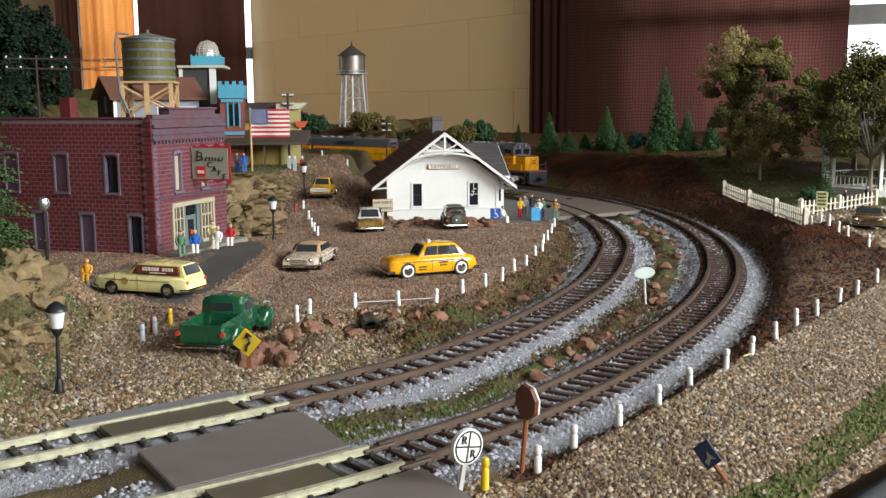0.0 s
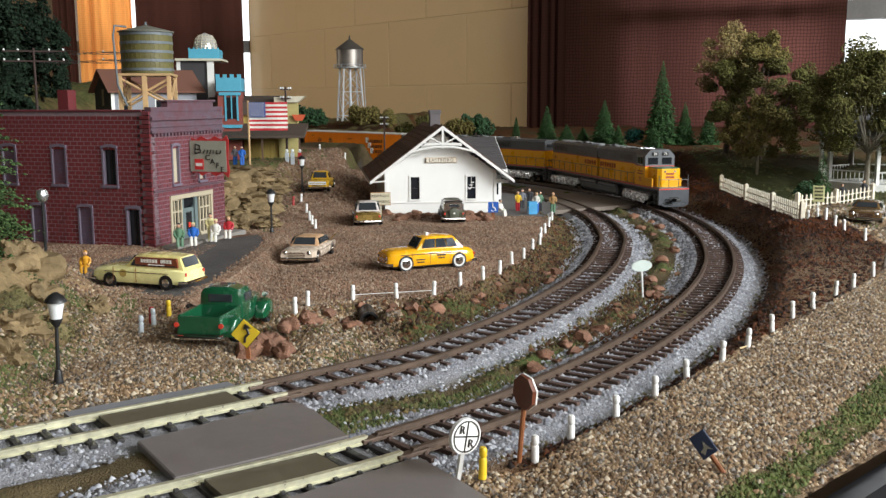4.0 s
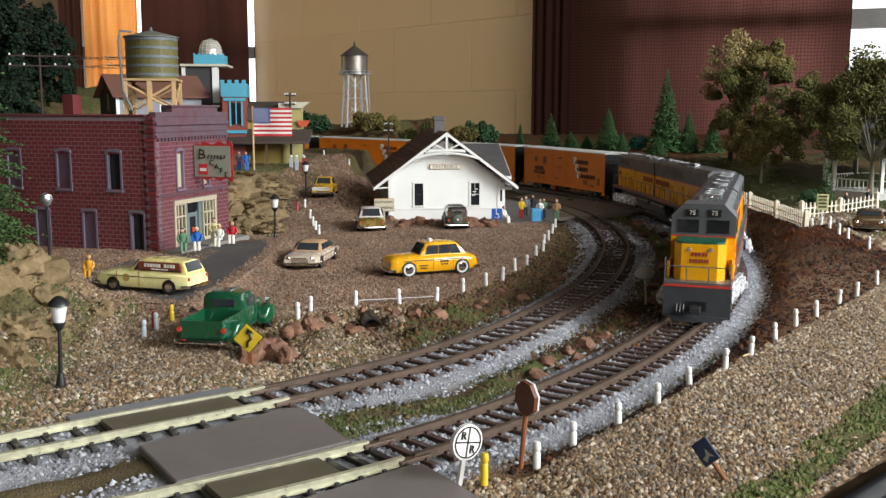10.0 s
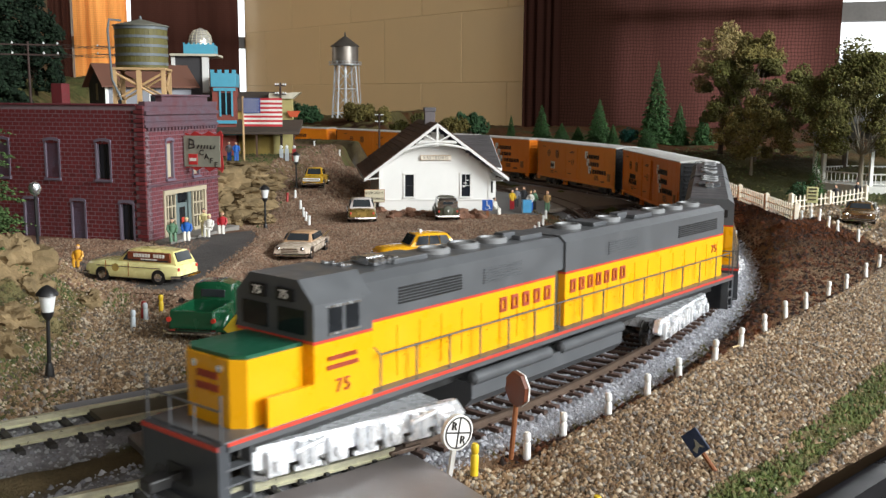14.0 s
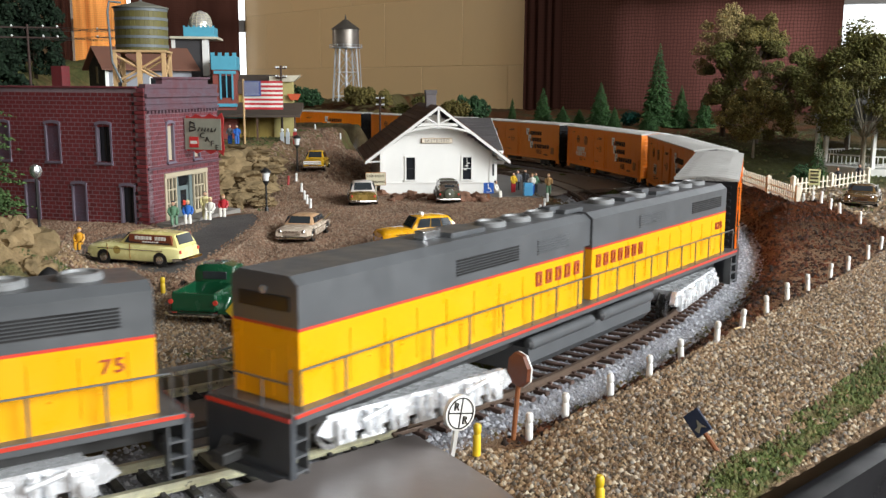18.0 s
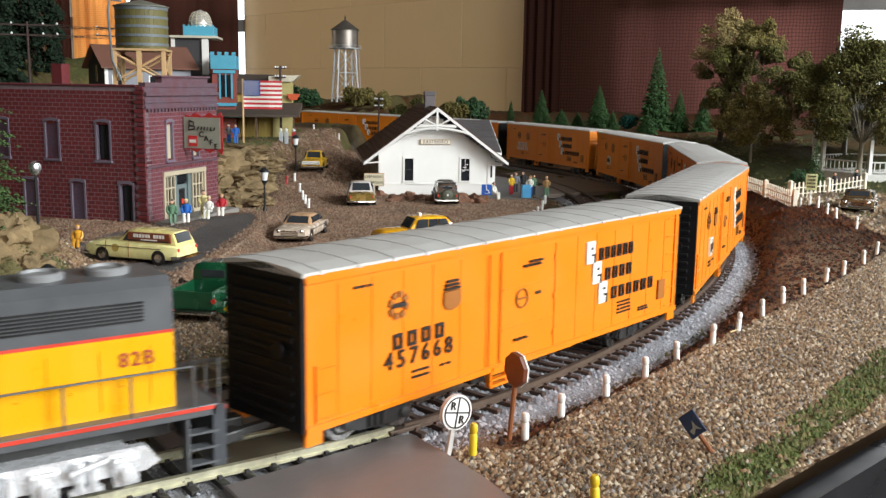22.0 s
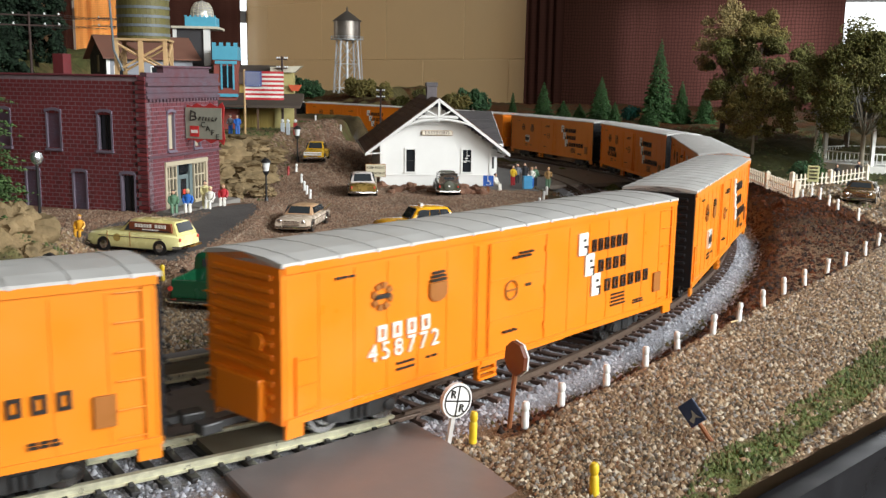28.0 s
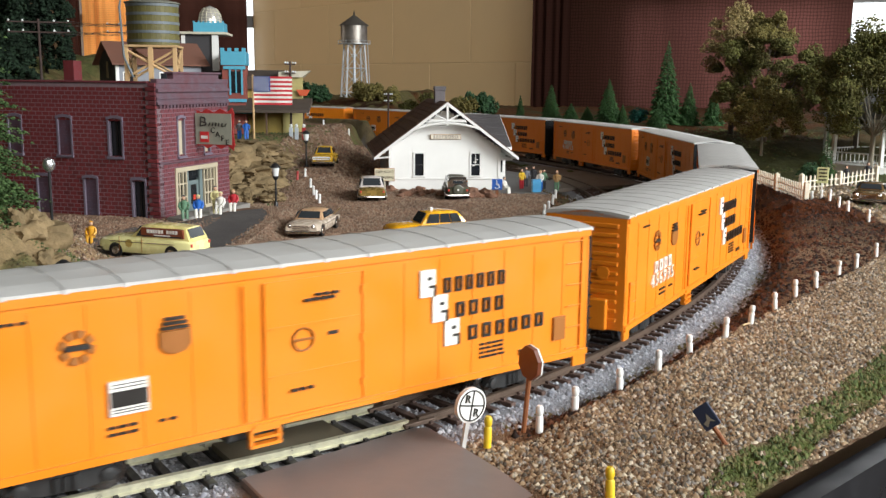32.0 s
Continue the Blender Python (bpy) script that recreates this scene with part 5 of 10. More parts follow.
def rolling(centre, base):
    """Pose of a car whose trucks stand base metres before and behind its centre."""
    f, r = line_b(centre + base)[0], line_b(centre - base)[0]
    d = (f - r).normalized()
    m = (f + r) / 2
    w = Vector((0, 0, 1)).cross(d).normalized()
    u = d.cross(w)
    return Matrix(((d.x, w.x, u.x, m.x), (d.y, w.y, u.y, m.y), (d.z, w.z, u.z, m.z), (0, 0, 0, 1)))


def motions():
    ts = [0.5 * k for k in range(65)]
    train = [(lead, 0.1543, 0.0975), (boost, 0.335 + 0.1543, 0.0975)] + [(c, 0.6435 + 0.1169 + 0.2338 * k, 0.0710) for k, c in enumerate(cars)]
    for ob, back_by, base in train:
        walk(ob, [(t, rolling(run_at(t) - back_by, base)) for t in ts])
        for tr in [c for c in ob.children if c.name.split(".")[0] == "truck"]:
            x = tr.matrix_basis.translation.x
            rows = []
            for t in ts[::4]:
                s = run_at(t) - back_by
                h = line_b(s + x)[1]
                d = rolling(s, base).to_3x3() @ Vector((1, 0, 0))
                a = math.degrees(math.atan2(d.x * h.y - d.y * h.x, d.x * h.x + d.y * h.y))
                rows.append((t, pose(x, 0, 0, 0, 0, a)))
            walk(tr, rows)


# ---- station ----
DEPOTW = mat("depot_white_paint", (0.72, 0.715, 0.69), 0.55, var=0.05, scale=70)
SHINGLE = mat("brown_shingle", (0.115, 0.060, 0.042), 0.85, var=0.3, scale=300, bump=0.4, rnd=0.12)
SHINGLEG = mat("grey_shingle", (0.075, 0.068, 0.07), 0.85, var=0.25, scale=300, bump=0.4, rnd=0.1)
CONCRETE = mat("concrete", (0.23, 0.215, 0.195), 0.85, var=0.15, scale=150, bump=0.2)


def depot():
    d = thing("train_station", "white clapboard station with a brown shingled gable roof", "station", yawed(0.0005, 0.903, 0.0, 7))
    # local: x across the gable, y away along the building
    HW, L, ZE, ZR = 0.0525, 0.150, 0.0405, 0.0800
    ch = lambda x: ZE + (ZR - ZE) * (1 - abs(x) / HW) * 0.93
    g = Geo().box(-HW, HW, 0, L, -0.002, 0.0105)
    part("plinth", g, DEPOTW, d, "white board plinth")
    # gable wall of clapboards with window openings
    wins = ((-0.0245, 0.0045), (0.0290, 0.0045))
    z, k = 0.0105, 0
    board = 0.00245
    while z < ZR - 0.004:
        z1 = min(z + board, ZR - 0.003)
        half = HW if z1 <= ZE else HW * max(0, (1 - (z1 - ZE) / ((ZR - ZE) * 0.93)))
        if half < 0.002:
            break
        spans, x = [], -half
        if 0.0135 < (z + z1) / 2 < 0.0345:
            for c, w in wins:
                spans.append((x, c - w))
                x = c + w
        spans.append((x, half))
        for a, b in spans:
            if b > a:
                g = Geo().add([(a, -0.0004, z), (b, -0.0004, z), (b, -0.0001, z1), (a, -0.0001, z1), (a, 0.0016, z), (b, 0.0016, z), (b, 0.0016, z1), (a, 0.0016, z1)],
                              [(0, 1, 2, 3), (4, 7, 6, 5), (0, 4, 5, 1), (2, 6, 7, 3), (0, 3, 7, 4), (1, 5, 6, 2)])
                part("clapboard", g, DEPOTW, d)
        z = z1
    for s in (-1, 1):
        part("side_wall", Geo().box(*sorted((s * (HW - 0.0016), s * HW)), 0.0016, L, 0.0105, ZE + 0.001), DEPOTW, d, "white side wall")
        part("corner_board", Geo().box(*sorted((s * (HW - 0.0022), s * (HW + 0.0006))), -0.0010, 0.0006, 0.0, ZE), DEPOTW, d)
    part("floor_slab", Geo().box(-HW + 0.002, HW - 0.002, 0.002, L, 0.0, 0.0030), CONCRETE, d)
    part("back_wall", Geo().prism([(-HW, -0.002), (HW, -0.002), (HW, ZE), (0, ZR - 0.003), (-HW, ZE)], 1, L - 0.002, L), DEPOTW, d)
    part("base_trim", Geo().box(-HW - 0.0004, HW + 0.0004, -0.0010, 0.0, 0.0100, 0.0112), DEPOTW, d)
    for i, (c, w) in enumerate(wins):
        win = part("window", Geo().box(c - w + 0.0002, c + w - 0.0002, 0.0004, 0.0010, 0.0137, 0.0343), DARKGLASS, d, "dark sash window" if i == 0 else "dark window with papers inside")
        f = Geo()
        f.box(c - w - 0.0012, c - w + 0.0004, -0.0010, 0.0010, 0.0128, 0.0352)
        f.box(c + w - 0.0004, c + w + 0.0012, -0.0010, 0.0010, 0.0128, 0.0352)
        f.box(c - w - 0.0012, c + w + 0.0012, -0.0012, 0.0010, 0.0345, 0.0360)
        f.box(c - w - 0.0016, c + w + 0.0016, -0.0016, 0.0010, 0.0122, 0.0135)
        part("window_frame", f, DEPOTW, win, "white window frame")
        m = Geo().box(c - w, c + w, 0.0001, 0.0006, 0.0236, 0.0241)
        if i == 1:
            m.box(c - 0.0002, c + 0.0002, 0.0001, 0.0006, 0.0241, 0.0343)
        part("glazing_bar", m, BLACK if i == 0 else DEPOTW, win)
        if i == 1:
            for a, b, q in ((-0.002, 0.0012, 0.026), (-0.0028, -0.0004, 0.0225), (0.0004, 0.0026, 0.0285)):
                part("notice", Geo().box(c + a, c + b, 0.0000, 0.0003, q, q + 0.0007), WHITE, win, "small white notice")
    # main roof: two slopes with rows of shingles, deep eaves
    run, over, front = HW + 0.0145, 0.0145, -0.014
    za = ZR + 0.001
    zb = za - (za - ZE) / HW * run * 0.97
    for s in (-1, 1):
        g = Geo().prism([(0, za), (s * run, zb), (s * run, zb + 0.0013), (0, za + 0.0016)], 1, front, L + 0.006)
        sl = part("roof_slope", g, SHINGLE, d, "brown roof slope")
        n = 15
        for k in range(n):
            t0, t1 = k / n, (k + 1.25) / n
            x0, x1 = s * run * t0, s * min(run * t1, run + 0.0006)
            f0, f1 = za + 0.0016 + (zb - za) * t0, za + 0.0022 + (zb - za) * min(t1, 1.0)
            part("shingle_course", Geo().prism([(x0, f0), (x1, f1), (x1, f1 + 0.0007), (x0, f0 + 0.0003)], 1, front - 0.0004, L + 0.0064), SHINGLE, sl)
        # barge boards
        g = Geo().prism([(0, za - 0.0014), (s * (run + 0.0006), zb - 0.0016), (s * (run + 0.0006), zb + 0.0012), (0, za + 0.0016)], 1, front - 0.0014, front)
        part("barge_board", g, DEPOTW, d, "white barge board")
        g = Geo().box(*sorted((s * (run - 0.0008), s * (run + 0.0008))), front, L + 0.006, zb - 0.001, zb + 0.0012)
        part("fascia", g, DEPOTW, d)
        part("soffit", Geo().prism([(s * 0.002, za - 0.0016), (s * run, zb - 0.0012), (s * run, zb - 0.0004), (s * 0.002, za - 0.0008)], 1, front, L + 0.004), DEPOTW, d)
        for y in (-0.0016, 0.05, 0.10):
            g = Geo().tube([(s * HW, y, 0.0310), (s * (run - 0.001), y, zb - 0.0008)], 0.0007, 6)
            part("eave_bracket", g, DEPOTW, d)
    # gable truss: arched collar, post, braces
    y = front - 0.0006
    wide = 0.0330
    zt = za - 0.0014
    arch = []
    for k in range(13):
        u = -1 + k / 6
        arch.append((u * wide, y, zt - 0.0225 + 0.0062 * (1 - u * u)))
    part("collar_arch", Geo().tube(arch, 0.0011, 6), DEPOTW, d, "arched white truss beam")
    part("king_post", Geo().box(-0.0010, 0.0010, y - 0.0008, y + 0.0008, zt - 0.0182, zt + 0.001), DEPOTW, d)
    for s in (-1, 1):
        part("truss_brace", Geo().tube([(0, y, zt - 0.0140), (s * 0.0115, y, zt - 0.0082)], 0.0008, 6), DEPOTW, d)
        part("truss_brace", Geo().tube([(0, y, zt - 0.0060 - 0.008), (s * 0.018, y, zt - 0.0150)], 0.0008, 6), DEPOTW, d)
        part("truss_brace", Geo().box(*sorted((0, s * 0.0170)), y - 0.0006, y + 0.0006, zt - 0.0142, zt - 0.0128), DEPOTW, d)
    # name board
    nb = part("name_board", Geo().box(-0.0146, 0.0146, -0.0022, -0.0004, 0.0478, 0.0526, b=0.0006), mat("board_brown", (0.42, 0.26, 0.13), 0.6), d, "brown-edged station name board")
    part("board_face", Geo().box(-0.0140, 0.0140, -0.0026, -0.0018, 0.0483, 0.0521, b=0.0002), mat("board_cream", (0.80, 0.74, 0.62), 0.6), nb, "cream board face")
    part("lettering", text_geo("EASTBORO", 0.0043, 0.0001, space=1.12).turned(Matrix.Translation((0, -0.0027, 0.0502))), mat("name_brown", (0.06, 0.025, 0.015), 0.6), nb, "dark station name")
    # chimney
    ch_ = part("chimney", Geo().box(-0.0050, 0.0050, 0.044, 0.054, ZR - 0.004, 0.0955, b=0.0004), mat("chimney_grey", (0.12, 0.105, 0.11), 0.8, bump=0.4), d, "grey brick chimney")
    part("chimney_cap", Geo().box(-0.0057, 0.0057, 0.0433, 0.0547, 0.0925, 0.0965, b=0.0004), mat("chimney_cap", (0.10, 0.09, 0.095), 0.8), ch_)
    # wing to the side with a lower roof
    x0, x1 = -0.01, 0.078
    part("wing_wall", Geo().box(x0, x1 - 0.010, 0.100, 0.165, -0.002, 0.0370), DEPOTW, d, "white wing wall")
    g = Geo().prism([(0.078, 0.0340), (0.150, 0.0640), (0.150, 0.0655), (0.078, 0.0355)], 0, x0, x1)
    rw = part("wing_roof", g, SHINGLEG, d, "dark grey roof slope of the wing")
    for k in range(14):
        t = k / 14
        part("shingle_course", Geo().prism([(0.078 + 0.072 * t - 0.0008, 0.0352 + 0.030 * t), (0.078 + 0.072 * (t + 1 / 14), 0.0355 + 0.030 * (t + 1 / 14)), (0.078 + 0.072 * (t + 1 / 14), 0.0360 + 0.030 * (t + 1 / 14)), (0.078 + 0.072 * t - 0.0008, 0.0362 + 0.030 * t)], 0, x0, x1 + 0.0003), SHINGLEG, rw)
    part("wing_roof_back", Geo().prism([(0.150, 0.0640), (0.222, 0.0340), (0.222, 0.0355), (0.150, 0.0655)], 0, x0, x1), SHINGLEG, d)
    part("wing_fascia", Geo().box(x0, x1 + 0.0006, 0.0770, 0.0784, 0.0322, 0.0352), DEPOTW, d, "white eave board")
    part("wing_fascia", Geo().box(x0, x1 + 0.001, 0.0800, 0.0812, 0.0280, 0.0312), DEPOTW, d, "white eave board")
    part("wing_barge", Geo().prism([(0.078, 0.0325), (0.150, 0.0625), (0.150, 0.0658), (0.078, 0.0358)], 0, x1, x1 + 0.001), DEPOTW, d)
    # track-side bay with its brackets
    part("bay", Geo().box(HW, HW + 0.011, 0.030, 0.058, 0.0, 0.033), DEPOTW, d, "white bay beside the platform")
    part("bay_window", Geo().box(HW + 0.003, HW + 0.008, 0.0294, 0.0300, 0.014, 0.027), DARKGLASS, d)
    part("platform_lamp", Geo().tube([(HW, 0.012, 0.026), (HW + 0.006, 0.006, 0.031)], 0.0006, 6), DEPOTW, d)
    for k in range(6):
        part("rafter_tail", Geo().box(HW, HW + 0.0125, 0.002 + k * 0.02, 0.0034 + k * 0.02, zb - 0.0032, zb - 0.0012), DEPOTW, d)
    return d


depot()
# platform beside the station
g = Geo().prism([(0.052, 0.875), (0.095, 0.872), (0.118, 0.96), (0.095, 1.06), (0.06, 1.12), (0.035, 1.05)], 2, -0.004, 0.0006)
thing("platform", "grey concrete station platform", "platform", geo=g, mats=mat("platform_concrete", (0.13, 0.125, 0.12), 0.85, scale=200, bump=0.2), kind="structure")
# paved crossing by the platform
g = Geo().prism([(0.094, 0.95), (0.112, 0.93), (0.205, 0.985), (0.196, 1.04), (0.165, 1.12), (0.11, 1.20), (0.085, 1.15), (0.118, 1.03)], 2, -0.0046, -0.0009)
thing("paved_strip", "smooth grey-brown paved strip between the tracks", "pavement", geo=g, mats=mat("paving", (0.16, 0.13, 0.105), 0.7, scale=120), kind="structure")

# ---- brick cafe ----
BRICK = mat("red_brick", (0.135, 0.017, 0.020), 0.75, var=0.2, scale=400, bump=0.3, rnd=0.22)
BRICKP = mat("purplish_brick", (0.125, 0.026, 0.033), 0.75, var=0.2, scale=400, bump=0.3, rnd=0.2)
JOINT = mat("brick_joint", (0.23, 0.17, 0.19), 0.85, var=0.2, scale=300)
STONE = mat("painted_stone_trim", (0.120, 0.036, 0.044), 0.7, scale=150, col2=(0.095, 0.070, 0.092))
BLIND = mat("blind_panel_lilac", (0.105, 0.085, 0.125), 0.75, scale=260, col2=(0.10, 0.035, 0.05), bump=0.3)
BEIGE = mat("beige_frame", (0.44, 0.38, 0.27), 0.6, var=0.08, scale=200)
DOORG = mat("grey_green_door", (0.13, 0.17, 0.17), 0.55)
CU, CW = Vector((0.297, 0.955, 0)).normalized(), Vector((-0.955, 0.297, 0)).normalized()


def brick_wall(parent, length, height, holes, m, bl=0.0056, bh=0.0029, x_from=0.0):
    """Bricks on a wall in the xz plane facing -y, leaving holes (x0, x1, z0, z1)."""
    bm_ = Geo().box(-0.5, 0.5, -0.5, 0.5, -0.5, 0.5).mesh("brick", m)
    rest = Geo()
    n = 0
    rows = int(height / bh)
    for r in range(rows):
        z = (r + 0.5) * bh
        x = x_from - (bl / 2 if r % 2 else 0)
        while x < length:
            a, b = max(x + 0.00040, x_from), min(x + bl - 0.00040, length)
            x += bl
            if b - a < 0.0008:
                continue
            segs = [(a, b)]
            for hx0, hx1, hz0, hz1 in holes:
                if hz0 < z < hz1:
                    nxt = []
                    for p, q in segs:
                        if q <= hx0 or p >= hx1:
                            nxt.append((p, q))
                        else:
                            if hx0 - p > 0.0008:
                                nxt.append((p, hx0))
                            if q - hx1 > 0.0008:
                                nxt.append((hx1, q))
                    segs = nxt
            for p, q in segs:
                n += 1
                if n % 2 == 0 and n < 600:
                    o = new("brick", bm_)
                    o.parent = parent
                    o.matrix_local = Matrix.LocRotScale(((p + q) / 2, 0.0003, z), None, (q - p, 0.0006, bh - 0.00056))
                else:
                    rest.box(p, q, 0.0, 0.0006, z - bh / 2 + 0.00028, z + bh / 2 - 0.00028)
    tagged(part("other_bricks", rest, m, parent), kind="stuff")


def sash(parent, x0, x1, z0, z1, blind, frame_m):
    """A window in a wall facing -y: reveal, panes or a bricked-in panel, arched brick head and sill."""
    if blind:
        w = part("blind_window", Geo().box(x0, x1, 0.0012, 0.0022, z0, z1), BLIND, parent, "bricked-up window panel")
        for k in range(int((z1 - z0) / 0.0028)):
            part("panel_course", Geo().box(x0, x1, 0.0009, 0.0012, z0 + k * 0.0028, z0 + k * 0.0028 + 0.0024), BLIND, w)
    else:
        # Dark pane stands in for the unlit inside behind the opening.
        w = part("window", Geo().box(x0, x1, 0.0030, 0.0036, z0, z1), DARKGLASS, parent, "window opening filled with a dark pane")
        part("window_post", Geo().box((x0 + x1) / 2 - 0.0003, (x0 + x1) / 2 + 0.0003, 0.0022, 0.0030, z0, z1), BLACK, w)
    f = Geo()
    f.box(x0 - 0.0010, x0 + 0.0004, -0.0006, 0.0024, z0, z1)
    f.box(x1 - 0.0004, x1 + 0.0010, -0.0006, 0.0024, z0, z1)
    part("window_frame", f, frame_m, w, "pale lilac-grey reveal")
    part("sill", Geo().box(x0 - 0.0014, x1 + 0.0014, -0.0016, 0.0016, z0 - 0.0016, z0), frame_m, w)
    v = []
    for k in range(9):
        u = -1 + k / 4
        v.append(((x0 + x1) / 2 + u * ((x1 - x0) / 2 + 0.0012), z1 + 0.0012 * (1 - u * u)))
    head = v + [(p, q + 0.0020) for p, q in reversed(v)]
    part("arched_head", Geo().prism(head, 1, -0.0012, 0.0010), frame_m, w)


def cafe():
    c = thing("cafe_building", "two-storey red brick cafe with arched windows and a stepped parapet", "building",
              Matrix.Translation((-0.1945, 0.648, 0.0)) @ Matrix(((CU.x, CW.x, 0, 0), (CU.y, CW.y, 0, 0), (0, 0, 1, 0), (0, 0, 0, 1))))
    # local: x along the street front away from the near corner, y along the long side wall
    FW, LL, H = 0.094, 0.190, 0.0985
    lil = mat("lilac_trim", (0.15, 0.125, 0.165), 0.7, scale=200)
    # side wall: facing local -x; built in its own frame (x along the wall)
    core = Geo().box(0.0006, FW - 0.0006, 0.0025, 0.0030, 0, H)
    side = part("side_wall", Geo().box(0, LL, 0.0003, 0.0009, 0.0, 0.0008), JOINT, c, "red brick side wall", m=Matrix(((0, 1, 0, 0), (1, 0, 0, 0), (0, 0, 1, 0), (0, 0, 0, 1))))
    # in this frame y points into the building
    up = [(0.0278, 0.0385), (0.0690, 0.0800), (0.1110, 0.1220)]
    lo = [(0.0112, 0.0215), (0.0500, 0.0605), (0.0890, 0.1000)]
    holes = [(a, b, 0.0485, 0.0735) for a, b in up] + [(a, b, 0.0060, 0.0320) for a, b in lo]
    xs_ = sorted({0, LL, *[q for h in holes for q in h[:2]]})
    zs_ = sorted({0, H, *[q for h in holes for q in h[2:]]})
    g = Geo()
    for a, b in zip(xs_, xs_[1:]):
        for p, q in zip(zs_, zs_[1:]):
            if not any(h[0] <= a and b <= h[1] and h[2] <= p and q <= h[3] for h in holes):
                g.box(a, b, 0.0003, 0.0050, p, q)
    part("mortar_bed", g.weld(), JOINT, side)
    brick_wall(side, LL, H, holes, BRICK, x_from=0.0085)
    for i, (a, b) in enumerate(up):
        sash(side, a, b, 0.0485, 0.0735, i != 0, lil)
    for i, (a, b) in enumerate(lo):
        sash(side, a, b, 0.0060, 0.0320, i != 0, lil)
    # zigzag quoins at the corner
    for k in range(33):
        w = 0.0078 if k % 2 else 0.0056
        part("quoin", Geo().box(0.0, w, -0.0012, 0.0008, 0.0002 + k * 0.003, 0.0028 + k * 0.003, b=0.0003), BRICK if k % 2 else BRICKP, side)
        # Black blocks paint the shadow beside each long quoin.
        part("quoin_shadow_joint", Geo().box(0.0080, 0.0094, -0.0010, 0.0004, 0.0006 + k * 0.003, 0.0024 + k * 0.003), BLACK if k % 2 else BRICKP, side) if k % 2 else None
    # street front facing local -y
    front = part("street_front", Geo().box(0, FW, 0.0003, 0.0009, 0.0, 0.0008), JOINT, c, "purplish brick street front")
    hol = [(0.0245, 0.0325, 0.0480, 0.0735), (0.0585, 0.0665, 0.0480, 0.0735), (0.0200, 0.0740, 0.0015, 0.0385)]
    g = Geo()
    xs_ = sorted({0, FW, *[q for h in hol for q in h[:2]]})
    zs_ = sorted({0, H, *[q for h in hol for q in h[2:]]})
    for a, b in zip(xs_, xs_[1:]):
        for p, q in zip(zs_, zs_[1:]):
            if not any(h[0] <= a and b <= h[1] and h[2] <= p and q <= h[3] for h in hol):
                g.box(a, b, 0.0003, 0.0050, p, q)
    # Copy of the mortar, darkened to offset the stronger light on this front.
    part("mortar_bed", g.weld(), mat("front_joint_darkened", (0.18, 0.12, 0.14), 0.85, var=0.2, scale=300), front)
    brick_wall(front, FW, 0.0850, hol, BRICKP)
    for a, b in ((0.0245, 0.0325), (0.0585, 0.0665)):
        sash(front, a, b, 0.0480, 0.0735, False, lil)
        part("window_blind", Geo().box(a + 0.0004, b - 0.0004, 0.0016, 0.0022, 0.0485, 0.0735), BEIGE, front, "drawn cream blind")
    for z0, z1, o in ((0.0840, 0.0860, 0.0016), (0.0878, 0.0890, 0.0012), (0.0925, 0.0950, 0.0022), (0.0440, 0.0455, 0.0014)):
        part("string_course", Geo().box(-0.0004, FW + 0.0004, -o, 0.002, z0, z1, b=0.0002), STONE, front)
    part("cornice_panel", Geo().box(0.0, FW, -0.0004, 0.0030, 0.0860, 0.0990), STONE, front, "grey-lilac cornice panel")
    for k in range(22):
        part("dentil", Geo().box(0.002 + k * 0.0042, 0.0042 + k * 0.0042, -0.0016, 0.0, 0.0818, 0.0838), STONE, front)
    part("parapet", Geo().prism([(0.0, 0.0985), (FW, 0.0985), (FW, 0.1015), (0.080, 0.1015), (0.080, 0.1050), (0.020, 0.1050), (0.020, 0.1015), (0.0, 0.1015)], 1, -0.0010, 0.0040), STONE, front, "stepped parapet")
    part("parapet_cap", Geo().box(0.018, 0.082, -0.0022, 0.0052, 0.1050, 0.1064, b=0.0003), STONE, front)
    # shop front
    shop = part("shop_front", Geo().box(0.0200, 0.0740, 0.0060, 0.0066, 0.0015, 0.0385), DARKGLASS, c, "cafe shop front with glazed panels and a grey door")
    f = Geo()
    f.box(0.0190, 0.0750, -0.0012, 0.0026, 0.0370, 0.0400)
    f.box(0.0190, 0.0212, -0.0008, 0.0026, 0.0, 0.0370)
    f.box(0.0728, 0.0750, -0.0008, 0.0026, 0.0, 0.0370)
    part("shop_frame", f, BEIGE, shop, "beige shop-front frame")
    for a, b in ((0.0215, 0.0350), (0.0590, 0.0725)):
        part("shop_base", Geo().box(a, b, 0.0004, 0.0030, 0.0, 0.0095), BEIGE, shop)
        for k in range(4):
            x = a + (b - a) * k / 3
            part("glazing_bar", Geo().box(x - 0.0006, x + 0.0006, 0.0006, 0.0020, 0.0095, 0.0370), BEIGE, shop, "beige glazing bar")
        for z in (0.0095, 0.0185, 0.0280, 0.0365):
            part("glazing_bar", Geo().box(a, b, 0.0007, 0.0018, z - 0.0005, z + 0.0005), BEIGE, shop, "beige glazing bar")
    dr = part("door", Geo().box(0.0400, 0.0540, 0.0030, 0.0045, 0.0012, 0.0290, b=0.0002), DOORG, shop, "grey-green cafe door")
    part("door_pane", Geo().box(0.0435, 0.0505, 0.0026, 0.0032, 0.0120, 0.0260), DARKGLASS, dr)
    part("door_notice", Geo().box(0.0455, 0.0485, 0.0022, 0.0028, 0.0150, 0.0185), RED, dr, "small red and white notice")
